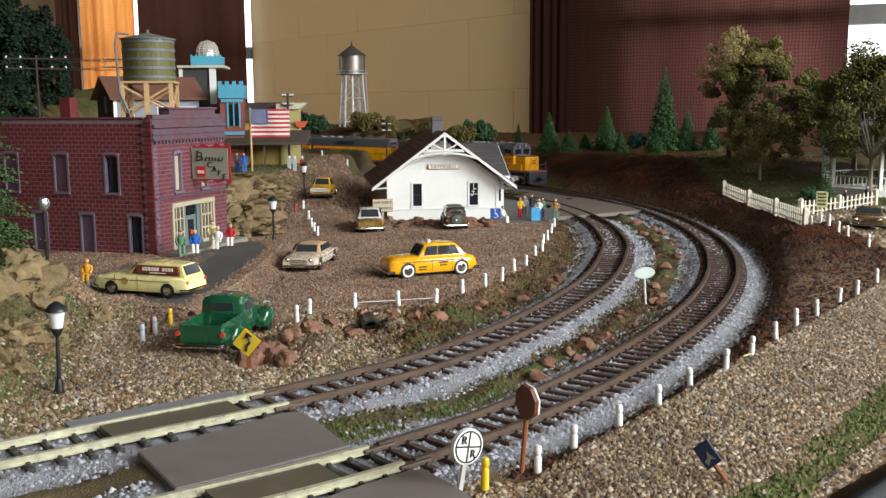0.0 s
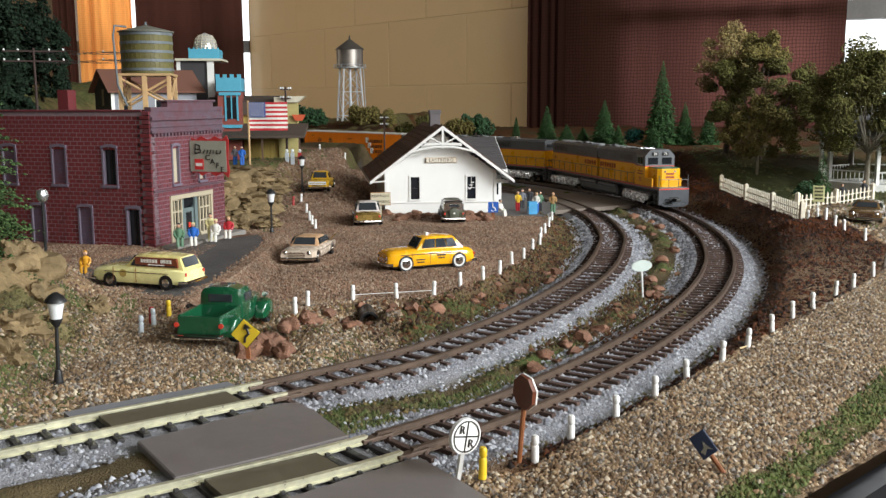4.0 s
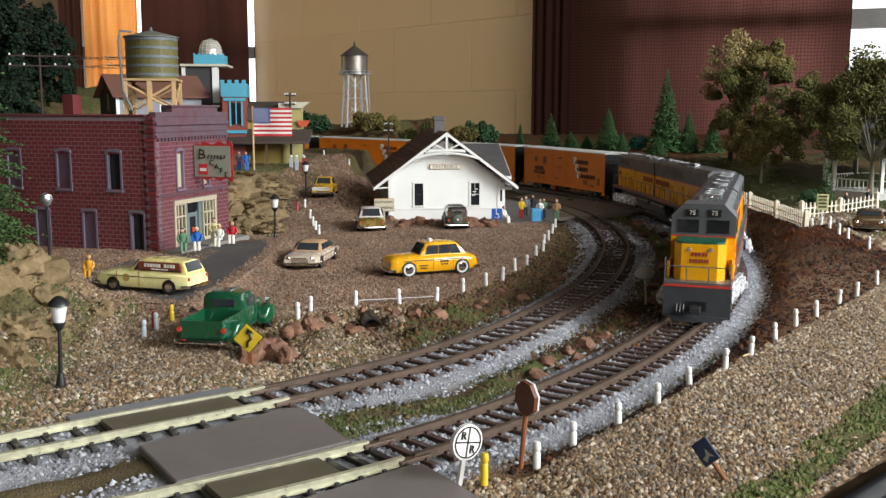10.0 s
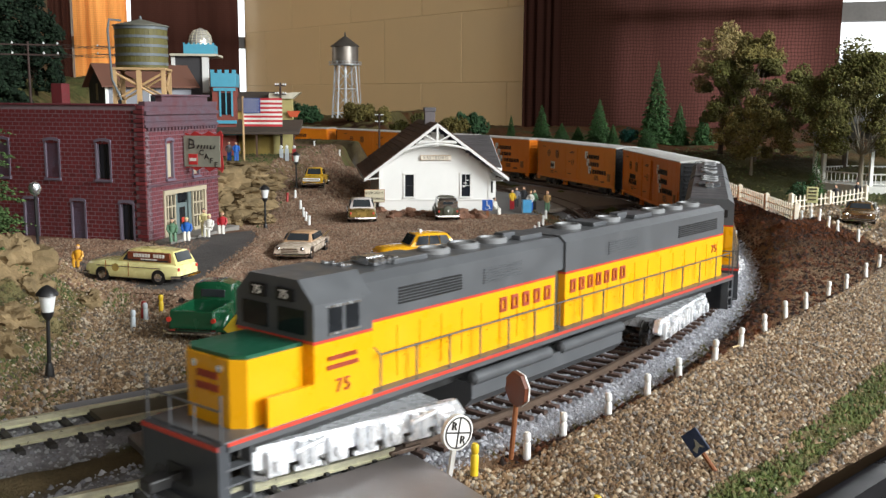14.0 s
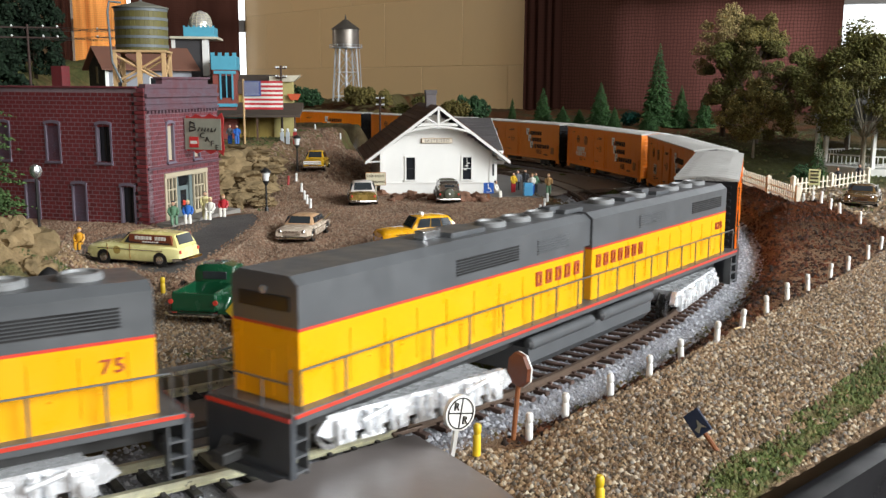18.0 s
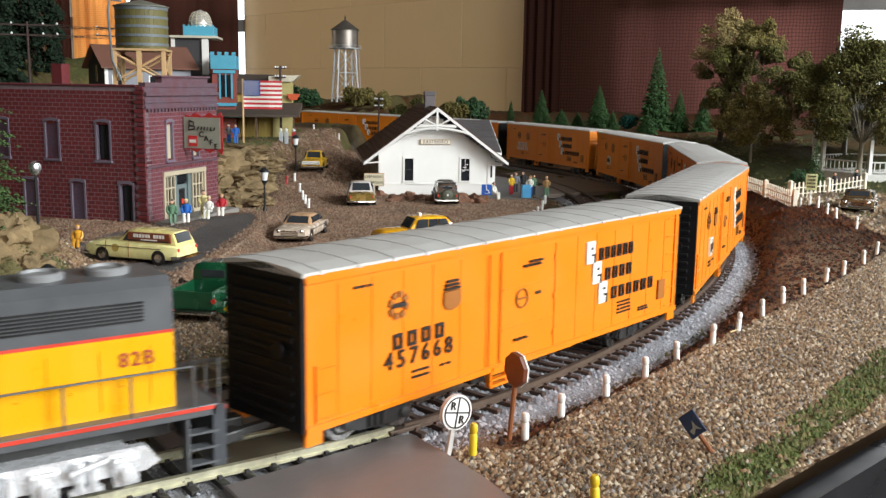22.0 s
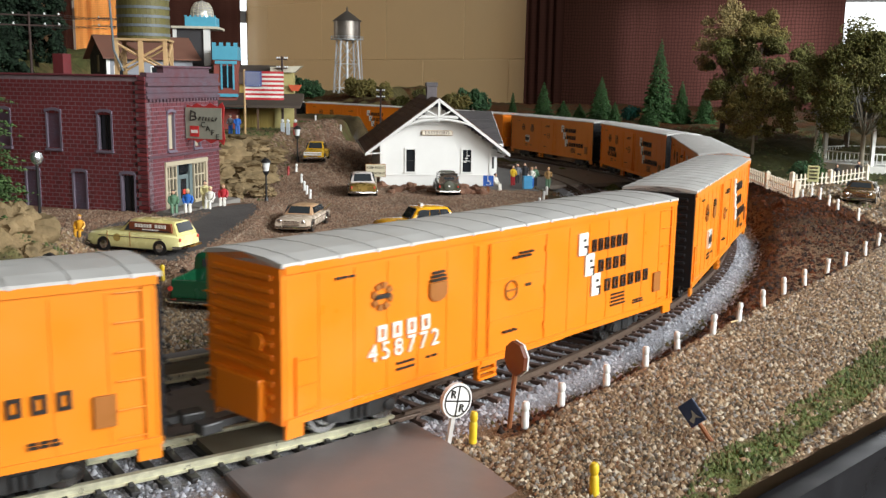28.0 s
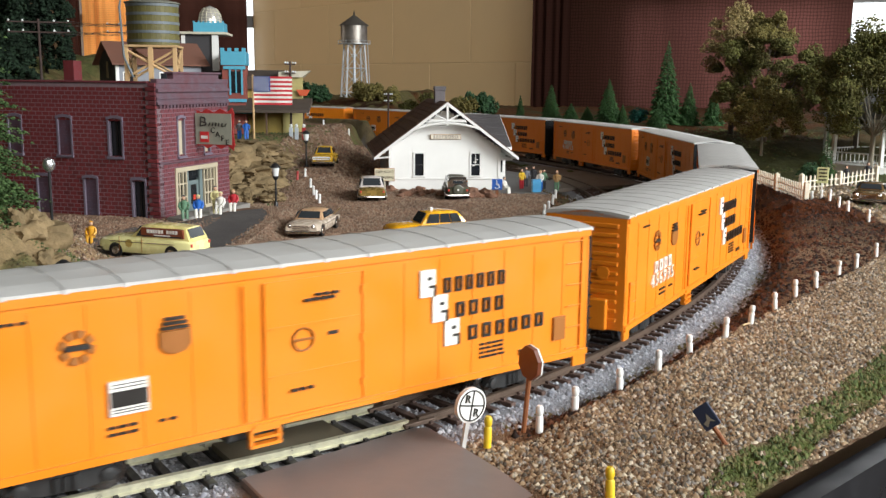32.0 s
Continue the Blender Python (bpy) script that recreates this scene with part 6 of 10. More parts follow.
    part("transom", Geo().box(0.0400, 0.0540, 0.0030, 0.0040, 0.0305, 0.0360), DARKGLASS, shop)
    part("door_frame", Geo().box(0.0360, 0.0398, 0.0020, 0.0045, 0.0, 0.0370), DOORG, shop)
    part("door_frame", Geo().box(0.0542, 0.0580, 0.0020, 0.0045, 0.0, 0.0370), DOORG, shop)
    # other walls, roof
    part("rear_wall", Geo().box(0, FW, LL - 0.004, LL, 0, H), BRICK, c)
    part("far_side_wall", Geo().box(FW - 0.004, FW, 0.006, LL - 0.004, 0, H), BRICK, c)
    part("roof", Geo().box(0.004, FW - 0.004, 0.004, LL - 0.004, H - 0.006, H - 0.003), mat("tar_roof", (0.05, 0.045, 0.045), 0.9, bump=0.3), c, "dark tarred flat roof")
    part("parapet_coping", Geo().box(-0.0012, 0.0050, 0.006, LL, H, H + 0.0014, b=0.0003), BRICKP, c)
    # chimneys on the roof
    for y, h, w in ((0.0735, 0.0150, 0.0088),):
        k = part("chimney", Geo().box(0.012, 0.012 + w, y, y + w, H - 0.004, H + h, b=0.0003), BRICK, c, "brick chimney")
    # sign over the door, standing out from the front
    sg = part("hanging_sign", Geo().prism([(-0.0010, 0.0560), (-0.0300, 0.0560), (-0.0300, 0.0780), (-0.0010, 0.0780)], 0, 0.0400, 0.0414), mat("sign_grey_green", (0.30, 0.31, 0.25), 0.5), c, "grey cafe sign with a red scalloped frame", m=Matrix.Translation((0.006, 0, -0.0005)))
    fr = Geo()
    ou = [(-0.0020, 0.0548), (-0.006, 0.0555), (-0.010, 0.0530), (-0.016, 0.0558), (-0.021, 0.0528), (-0.0265, 0.0556), (-0.0310, 0.0520), (-0.0322, 0.0560), (-0.0310, 0.067), (-0.0322, 0.0785), (-0.0305, 0.0822), (-0.0265, 0.0788), (-0.021, 0.0815), (-0.016, 0.0786), (-0.010, 0.0812), (-0.006, 0.0788), (-0.0020, 0.0800)]
    fr.prism(ou, 0, 0.0404, 0.0410)
    part("sign_frame", fr, mat("sign_red", (0.42, 0.03, 0.03), 0.45), sg, "red scalloped sign frame", m=Matrix())
    Mx = Matrix(((0, -1, 0, 0.0398), (-1, 0, 0, 0), (0, 0, 1, 0), (0, 0, 0, 1)))
    Mx = Matrix.Translation((0.0398, 0, 0)) @ pose(0, 0, 0, 0, 0, -90)
    st = Geo()
    for x0, z0, x1, z1 in ((0.0050, 0.0685, 0.0058, 0.0760), (0.0054, 0.0757, 0.0092, 0.0745), (0.0054, 0.0722, 0.0098, 0.0715), (0.0054, 0.0690, 0.0096, 0.0698), (0.0092, 0.0745, 0.0090, 0.0722), (0.0098, 0.0715, 0.0096, 0.0698), (0.0118, 0.0690, 0.0132, 0.0716), (0.0148, 0.0690, 0.0156, 0.0716), (0.0172, 0.0690, 0.0180, 0.0716), (0.0198, 0.0690, 0.0202, 0.0714), (0.0222, 0.0690, 0.0230, 0.0714), (0.0222, 0.0690, 0.0238, 0.0692), (0.0250, 0.0690, 0.0262, 0.0712)):
        st.tube([(x0, 0, z0), (x1, 0, z1)], 0.0005, 5)
    part("script_strokes", st, LET, sg, "black script strokes", m=Mx)
    for i, chx in enumerate("CAFE"):
        part("lettering", text_geo(chx, 0.0055, 0.0003).turned(Matrix.Translation((0.0152 + i * 0.0038, 0, 0.0660 - i * 0.0028))), LET, sg, "black letter", m=Mx)
    part("red_panel", Geo().box(0.0048, 0.0118, -0.0003, 0.0003, 0.0575, 0.0650), mat("panel_red", (0.55, 0.03, 0.03), 0.4), sg, "red panel with a pale wave", m=Mx)
    part("pale_wave", Geo().box(0.0056, 0.0110, -0.0005, 0.0005, 0.0600, 0.0622), LETW, sg, m=Mx)
    return c


cafe()


# ---- model vehicles ----
CHROME = mat("chrome", (0.75, 0.75, 0.76), 0.1, 1.0, var=0.05)
TYRE = mat("tyre_rubber", (0.015, 0.015, 0.015), 0.7)
WWALL = mat("whitewall", (0.6, 0.6, 0.58), 0.6)
CARGLASS = mat("car_glass", (0.03, 0.035, 0.04), 0.06, var=0.1)


def loft(stations):
    """A body from stations (x, half width, bottom, shoulder, top), rounded across."""
    v, f = [], []
    for x, w, b, sh, t in stations:
        ring = [(w * 0.90, b), (w * 0.99, b + (sh - b) * 0.25), (w, b + (sh - b) * 0.6), (w * 0.97, sh), (w * 0.84, sh + (t - sh) * 0.7), (w * 0.45, t)]
        pts = ring + [(-p, q) for p, q in reversed(ring)]
        v += [(x, p, q) for p, q in pts]
    n = 12
    for i in range(len(stations) - 1):
        f += [(i * n + j, i * n + (j + 1) % n, (i + 1) * n + (j + 1) % n, (i + 1) * n + j) for j in range(n)]
    f += [tuple(range(n)), tuple(range(len(v) - n, len(v)))]
    return Geo().add(v, f)


def wheel_part(car, x, y, r, white):
    s = 1 if y > 0 else -1
    tyre = part("wheel", Geo().turn([(r * 0.62, -0.0014), (r * 0.95, -0.0014), (r, -0.0008), (r, 0.0008), (r * 0.95, 0.0014), (r * 0.62, 0.0014)], 18, axis=1), TYRE, car, "black tyre", smooth=True, m=Matrix.Translation((x, y, r)))
    if white:
        part("whitewall", Geo().turn([(r * 0.56, s * 0.0014), (r * 0.86, s * 0.0014), (r * 0.86, s * 0.0016), (r * 0.56, s * 0.0016)], 18, axis=1), WWALL, tyre, "white sidewall")
    part("hubcap", Geo().turn([(r * 0.66, s * 0.0010), (r * 0.60, s * 0.0018), (r * 0.2, s * 0.0022)], 16, axis=1), CHROME, tyre, "chrome hubcap", smooth=True)


def automobile(label, m, paint, L, W, body, cabin, roofm=None, white=True, kind="sedan", r=0.0040, axles=(0.30, -0.31), name="model_car"):
    """body: stations as fractions of L with heights; cabin: (rear base, rear top, front top, front base, base z, top z) along x."""
    car = thing(name, label, "model car", m)
    hw = W / 2
    part("body", loft([(x * L, hw * k, b, s, t) for x, k, b, s, t in body]), paint, car, "painted body", smooth=True)
    rb, rt, ft, fb, zb, zt = cabin
    ci, ct = hw * 0.86, hw * 0.70
    xs_ = (rb * L, rt * L, ft * L, fb * L)
    cab = [(xs_[0] - 0.0006, ci * 0.96, ci * 0.94, zb - 0.0016, zb - 0.0002), (xs_[0] * 0.6 + xs_[1] * 0.4, ci, ci * 0.88, zb - 0.0016, zb + (zt - zb) * 0.50), (xs_[1], ci, ct * 0.95, zb - 0.0016, zt - 0.0007), (xs_[1] * 0.65 + xs_[2] * 0.35, ci, ct, zb - 0.0016, zt),
           (xs_[1] * 0.3 + xs_[2] * 0.7, ci, ct, zb - 0.0016, zt), (xs_[2], ci, ct * 0.95, zb - 0.0016, zt - 0.0006), (xs_[2] * 0.45 + xs_[3] * 0.55, ci, ci * 0.86, zb - 0.0016, zb + (zt - zb) * 0.48), (xs_[3] + 0.0006, ci * 0.96, ci * 0.94, zb - 0.0016, zb - 0.0002)]
    v, f = [], []
    for x, w0, w1, a, b in cab:
        ring = [(w0, a), (w0 + (w1 - w0) * 0.45, a + (b - a) * 0.5), (w1 * 1.0, a + (b - a) * 0.84), (w1 * 0.86, a + (b - a) * 0.96), (w1 * 0.45, b)]
        v += [(x, p, q) for p, q in ring + [(-p, q) for p, q in reversed(ring)]]
    for k in range(len(cab) - 1):
        f += [(k * 10 + j, k * 10 + (j + 1) % 10, k * 10 + 10 + (j + 1) % 10, k * 10 + 10 + j) for j in range(10)]
    f += [tuple(range(10)), tuple(range(len(v) - 10, len(v)))]
    part("cabin", Geo().add(v, f), roofm or paint, car, "rounded cabin with its roof", smooth=True)
    def pane(name, quad, n, text):
        n = Vector(n).normalized()
        q = [Vector(p) for p in quad]
        c = sum(q, Vector()) / len(q)
        q = [c + (p - c) * 0.90 for p in q]
        w = [p + n * 0.0006 for p in q] + [p - n * 0.0012 for p in q]
        k = len(q)
        part(name, Geo().add([tuple(p) for p in w], [tuple(range(k)), tuple(range(k, 2 * k))] + [(i_, (i_ + 1) % k, k + (i_ + 1) % k, k + i_) for i_ in range(k)]), CARGLASS, car, text)
    za, zc = zb + 0.0002, zb + (zt - zb) * 0.80
    ya, yc = ci * 0.985, ci + (ct - ci) * 0.70
    ix = lambda u, t: (xs_[0] * (1 - t) + xs_[1] * t) * (1 - u) + (xs_[3] * (1 - t) + xs_[2] * t) * u
    cuts = (0.08, 0.34, 0.62, 0.94) if kind == "sedan" else (0.05, 0.55, 0.95)
    for s in (-1, 1):
        for u0, u1 in zip(cuts, cuts[1:]):
            pane("side_window", [(ix(u0, 0.15), s * ya, za), (ix(u1, 0.15), s * ya, za), (ix(u1, 0.85), s * yc, zc), (ix(u0, 0.85), s * yc, zc)], (0, s, 0.4), "dark side window")
    pane("windshield", [(xs_[3], -ci * 0.82, zb), (xs_[3], ci * 0.82, zb), (xs_[2] * 0.9 + xs_[3] * 0.1, ct * 0.9, zt - 0.0011), (xs_[2] * 0.9 + xs_[3] * 0.1, -ct * 0.9, zt - 0.0011)], (zt - zb, 0, (xs_[3] - xs_[2])), "windshield")
    pane("rear_window", [(xs_[0], -ci * 0.82, zb), (xs_[0], ci * 0.82, zb), (xs_[1] * 0.9 + xs_[0] * 0.1, ct * 0.9, zt - 0.0011), (xs_[1] * 0.9 + xs_[0] * 0.1, -ct * 0.9, zt - 0.0011)], (-(zt - zb), 0, (xs_[1] - xs_[0])), "rear window")
    for s in (-1, 1):
        part("belt_trim", Geo().box(-0.34 * L, 0.36 * L, *sorted((s * hw * 0.985, s * (hw + 0.0002))), zb - 0.0030, zb - 0.0026), CHROME, car, "chrome side trim")
        for a in axles:
            wheel_part(car, a * L, s * (hw - 0.0014), r, white)
            # Thin black disc paints the shade of a wheel well on the flat side.
            part("wheel_arch", Geo().turn([(r * 1.10, 0), (r * 1.10, 0.0003)], 18, axis=1), BLACK, car, m=Matrix.Translation((a * L, s * (hw * 0.995) - 0.00015, r * 1.02)))
        hx = body[-1][0] * L
        part("headlamp", Geo().turn([(0.0012, -0.001), (0.0013, 0.0004), (0.0007, 0.0009)], 12, axis=0), CHROME, car, "round headlamp", smooth=True, m=Matrix.Translation((hx - 0.0004, s * hw * 0.68, 0.0078)))
        part("tail_lamp", Geo().box(-0.0006, 0.0004, -0.0007, 0.0007, -0.0009, 0.0009, b=0.0002), RED, car, "red tail lamp", m=Matrix.Translation((body[0][0] * L, s * hw * 0.78, 0.0082)))
    for e, q in ((-1, body[0]), (1, body[-1])):
        g = Geo().tube([(e * (abs(q[0]) * L - 0.003), -hw * 0.97, 0.0040), (e * (abs(q[0]) * L + 0.0010), -hw * 0.86, 0.0040), (e * (abs(q[0]) * L + 0.0014), 0, 0.0040), (e * (abs(q[0]) * L + 0.0010), hw * 0.86, 0.0040), (e * (abs(q[0]) * L - 0.003), hw * 0.97, 0.0040)], 0.0010, 8)
        part("bumper", g, CHROME, car, "chrome bumper", smooth=True)
    g = Geo()
    hx = body[-1][0] * L
    for k in range(3):
        g.box(hx - 0.0004, hx + 0.0005, -hw * 0.5, hw * 0.5, 0.0052 + k * 0.0010, 0.0057 + k * 0.0010)
    part("grille", g, CHROME, car, "chrome grille bars")
    part("underbody", Geo().box(-0.42 * L, 0.42 * L, -hw * 0.8, hw * 0.8, 0.0018, 0.0040), BLACK, car)
    return car


SEDAN = [(-0.495, 0.80, 0.0040, 0.0080, 0.0092), (-0.46, 0.93, 0.0030, 0.0088, 0.0104), (-0.30, 1.0, 0.0026, 0.0095, 0.0116), (0.0, 1.0, 0.0026, 0.0096, 0.0120), (0.25, 1.0, 0.0026, 0.0092, 0.0114), (0.43, 0.95, 0.0030, 0.0086, 0.0104), (0.49, 0.82, 0.0038, 0.0078, 0.0092)]
LOWSED = [(-0.50, 0.88, 0.0036, 0.0082, 0.0092), (-0.46, 0.97, 0.0028, 0.0088, 0.0098), (-0.25, 1.0, 0.0025, 0.0090, 0.0102), (0.1, 1.0, 0.0025, 0.0089, 0.0104), (0.30, 1.0, 0.0026, 0.0085, 0.0100), (0.46, 0.98, 0.0030, 0.0082, 0.0094), (0.495, 0.90, 0.0036, 0.0074, 0.0086)]
VINT = [(-0.50, 0.70, 0.0040, 0.0085, 0.0098), (-0.45, 0.90, 0.0030, 0.0100, 0.0120), (-0.30, 1.0, 0.0026, 0.0108, 0.0132), (0.0, 1.0, 0.0026, 0.0110, 0.0138), (0.20, 0.98, 0.0026, 0.0106, 0.0136), (0.38, 0.90, 0.0028, 0.0098, 0.0128), (0.46, 0.78, 0.0032, 0.0090, 0.0116), (0.49, 0.62, 0.0040, 0.0080, 0.0100)]
TAXI = [(-0.50, 0.80, 0.0040, 0.0085, 0.0100), (-0.46, 0.93, 0.0030, 0.0098, 0.0118), (-0.36, 0.98, 0.0026, 0.0104, 0.0126), (-0.28, 1.0, 0.0026, 0.0108, 0.0130), (0.0, 1.0, 0.0026, 0.0110, 0.0132), (0.22, 1.0, 0.0026, 0.0110, 0.0131), (0.40, 0.98, 0.0028, 0.0108, 0.0127), (0.47, 0.94, 0.0030, 0.0102, 0.0119), (0.495, 0.82, 0.0036, 0.0090, 0.0104)]
taxi = automobile("yellow taxi with whitewall tyres and a roof sign", yawed(-0.0095, 0.6035, 0.0006, 203), mat("taxi_yellow", (0.82, 0.40, 0.01), 0.22, coat=0.5, var=0.03), 0.0590, 0.0222, TAXI, (-0.36, -0.27, 0.08, 0.16, 0.0128, 0.0206), r=0.0045)
part("roof_sign", Geo().box(-0.0010, 0.0010, -0.0020, 0.0020, 0.0202, 0.0222, b=0.0003), WHITE, taxi, "white taxi roof sign")
for s in (-1, 1):
    M = Matrix.Translation((0, s * 0.01115, 0)) @ (FLIP if s > 0 else Matrix())
    part("door_lettering", bars_geo("AAAA", 0.006, 0.0011).turned(Matrix.Translation((-s * -0.006, 0, 0.0088))), LET, taxi, m=M)
    part("door_lettering", bars_geo("AAA", 0.005, 0.0008).turned(Matrix.Translation((-s * -0.006, 0, 0.0070))), LET, taxi, m=M)
    part("door_lettering", bars_geo("AAAAA", 0.006, 0.0007).turned(Matrix.Translation((-s * 0.008, 0, 0.0066))), LET, taxi, m=M)
    part("door_lettering", bars_geo("AAAA", 0.005, 0.0007).turned(Matrix.Translation((-s * 0.008, 0, 0.0050))), LET, taxi, m=M)
    for x in (-0.012, 0.0015, 0.0135):
        part("door_seam", Geo().box(x - 0.0001, x + 0.0001, *sorted((s * 0.01105, s * 0.01125)), 0.0034, 0.0112), LETF, taxi)
tan = automobile("beige and white two-door sedan with tail fins", yawed(-0.089, 0.640, 0.0006, -98), mat("beige_car_paint", (0.60, 0.50, 0.40), 0.25, coat=0.5, var=0.04), 0.060, 0.0232, LOWSED, (-0.30, -0.20, 0.10, 0.19, 0.0103, 0.0158), roofm=mat("tan_roof_paint", (0.52, 0.32, 0.18), 0.3, coat=0.3), white=False)
for s in (-1, 1):
    part("tail_fin", Geo().prism([(-0.031, 0.0088), (-0.012, 0.0098), (-0.012, 0.0104), (-0.0315, 0.0122)], 1, *sorted((s * 0.0098, s * 0.0114))), tan.children[0].data.materials[0], tan, "tail fin")
part("hood_lettering", bars_geo("AAAA", 0.010, 0.0006).turned(Matrix.Translation((0.0298, 0, 0.0080)) @ pose(0, 0, 0, 0, 0, 90)), CHROME, tan)
CREAM = mat("cream_car_paint", (0.82, 0.77, 0.36), 0.25, coat=0.5, var=0.04)
WAGON = [(-0.50, 0.88, 0.0036, 0.0090, 0.0100), (-0.46, 0.97, 0.0028, 0.0098, 0.0112), (-0.25, 1.0, 0.0025, 0.0098, 0.0116), (0.1, 1.0, 0.0025, 0.0096, 0.0116), (0.30, 1.0, 0.0026, 0.0092, 0.0112), (0.46, 0.97, 0.0030, 0.0086, 0.0102), (0.495, 0.88, 0.0036, 0.0076, 0.0090)]
wag = automobile("pale yellow delivery wagon with a brown side panel", yawed(-0.1575, 0.5090, 0.0075, 162), CREAM, 0.0565, 0.0218, WAGON, (-0.47, -0.43, 0.05, 0.14, 0.0113, 0.0178), roofm=mat("wagon_roof_yellow", (0.78, 0.68, 0.27), 0.25, coat=0.5), white=False, r=0.0037)
for s in (-1, 1):
    M = Matrix.Translation((0, s * 0.0094, 0)) @ (FLIP if s > 0 else Matrix())
    pn = part("side_panel", Geo().prism([(-0.0245, 0.0117), (0.0015, 0.0117), (0.0015, 0.0165), (-0.0235, 0.0165)], 1, *sorted((s * 0.0080, s * 0.0096))), mat("brown_panel", (0.20, 0.05, 0.02), 0.4), wag, "brown lettered side panel")
    part("panel_lettering", bars_geo("AAAAAA AAAA", 0.019, 0.0018).turned(Matrix.Translation((-s * -0.0115, 0, 0.0148))), LETW, pn, "cream lettering", m=Matrix.Translation((0, s * 0.0003, 0)) @ M)
    part("panel_lettering", bars_geo("AAAAAAAAA", 0.010, 0.0006).turned(Matrix.Translation((-s * -0.0115, 0, 0.0128))), LETW, pn, m=Matrix.Translation((0, s * 0.0003, 0)) @ M)
    part("door_emblem", Geo().turn([(0.0022, *sorted((s * 0.0108, s * 0.0111))[:1]), (0.0022, sorted((s * 0.0108, s * 0.0111))[1])], 8, axis=1, c=(0.0085, 0, 0.0078)), mat("emblem_tan", (0.42, 0.30, 0.08), 0.5), wag, "small round emblem")
    for x in (0.0005, 0.0145):
        part("door_seam", Geo().box(x - 0.0001, x + 0.0001, *sorted((s * 0.0107, s * 0.01105)), 0.0034, 0.0112), LETF, wag)
# pickup
PG = mat("dark_green_paint", (0.008, 0.075, 0.032), 0.2, coat=0.6, var=0.06)
pk = thing("model_pickup", "dark green rounded vintage pickup truck", "model truck", yawed(-0.0985, 0.4330, 0.0006, 80) @ Matrix.Diagonal((1.10, 1.10, 1.12, 1.0)))
part("hood", loft([(0.004, 0.0088, 0.0035, 0.0110, 0.0128), (0.014, 0.0076, 0.0035, 0.0108, 0.0126), (0.024, 0.0054, 0.0040, 0.0100, 0.0118), (0.0265, 0.0040, 0.0050, 0.0090, 0.0104)]), PG, pk, "rounded green hood", smooth=True)
part("cab", loft([(-0.0075, 0.0078, 0.0040, 0.0150, 0.0178), (-0.0065, 0.0092, 0.0035, 0.0162, 0.0192), (0.0015, 0.0094, 0.0035, 0.0164, 0.0196), (0.0060, 0.0086, 0.0035, 0.0152, 0.0182), (0.0085, 0.0080, 0.0035, 0.0115, 0.0130)]), PG, pk, "rounded green cab", smooth=True)
part("rear_window", Geo().box(-0.0078, -0.0070, -0.0052, 0.0052, 0.0132, 0.0164, b=0.0003), CARGLASS, pk, "rear window")
for s in (-1, 1):
    part("side_window", Geo().box(-0.0040, 0.0035, *sorted((s * 0.0086, s * 0.0094)), 0.0128, 0.0165, b=0.0003), CARGLASS, pk)
    part("bed_side", Geo().box(-0.0285, -0.0075, *sorted((s * 0.0078, s * 0.0090)), 0.0048, 0.0122, b=0.0004), PG, pk, "green bed side")
    for x, l in ((-0.0185, 0.0115), (0.0165, 0.0125)):
        fd = loft([(x - l * 0.52, 0.0018, 0.0030, 0.0050, 0.0058), (x - l * 0.3, 0.0028, 0.0030, 0.0082, 0.0096), (x, 0.0030, 0.0040, 0.0092, 0.0106), (x + l * 0.3, 0.0028, 0.0030, 0.0080, 0.0094), (x + l * 0.52, 0.0018, 0.0030, 0.0050, 0.0060)])
        part("fender", fd, PG, pk, "rounded green fender", smooth=True, m=Matrix.Translation((0, s * 0.0098, 0)))
        wheel_part(pk, x, s * 0.0105, 0.0043, False)
    part("headlamp", Geo().turn([(0.0012, -0.001), (0.0013, 0.0004), (0.0006, 0.001)], 12, axis=0), CHROME, pk, m=Matrix.Translation((0.0215, s * 0.0085, 0.0112)))
    part("tail_lamp", Geo().turn([(0.0010, 0), (0.0010, 0.0008)], 10, axis=0), RED, pk, m=Matrix.Translation((-0.0298, s * 0.0092, 0.0085)))
part("bed_floor", Geo().box(-0.0285, -0.0075, -0.0080, 0.0080, 0.0046, 0.0062), mat("bed_wood", (0.09, 0.05, 0.03), 0.7, scale=300), pk, "brown wooden bed floor")
part("tailgate", Geo().box(-0.0292, -0.0280, -0.0088, 0.0088, 0.0048, 0.0118, b=0.0003), PG, pk, "green tailgate")
part("bed_front", Geo().box(-0.0086, -0.0076, -0.0088, 0.0088, 0.0048, 0.0122), PG, pk)
part("bumper", Geo().tube([(-0.0305, -0.0105, 0.0042), (-0.0318, -0.0085, 0.0042), (-0.0318, 0.0085, 0.0042), (-0.0305, 0.0105, 0.0042)], 0.0009, 8), CHROME, pk, "chrome rear bumper", smooth=True)
part("chassis", Geo().box(-0.028, 0.024, -0.006, 0.006, 0.0025, 0.0048), BLACK, pk)
gold = automobile("gold sedan with a white roof, seen from behind", yawed(-0.0640, 0.8315, 0.0008, 96), mat("gold_car_paint", (0.33, 0.22, 0.06), 0.25, 0.5, coat=0.4, var=0.05), 0.0560, 0.0245, SEDAN, (-0.30, -0.19, 0.10, 0.20, 0.0118, 0.0192), roofm=mat("white_car_roof", (0.62, 0.57, 0.55), 0.3, coat=0.4))
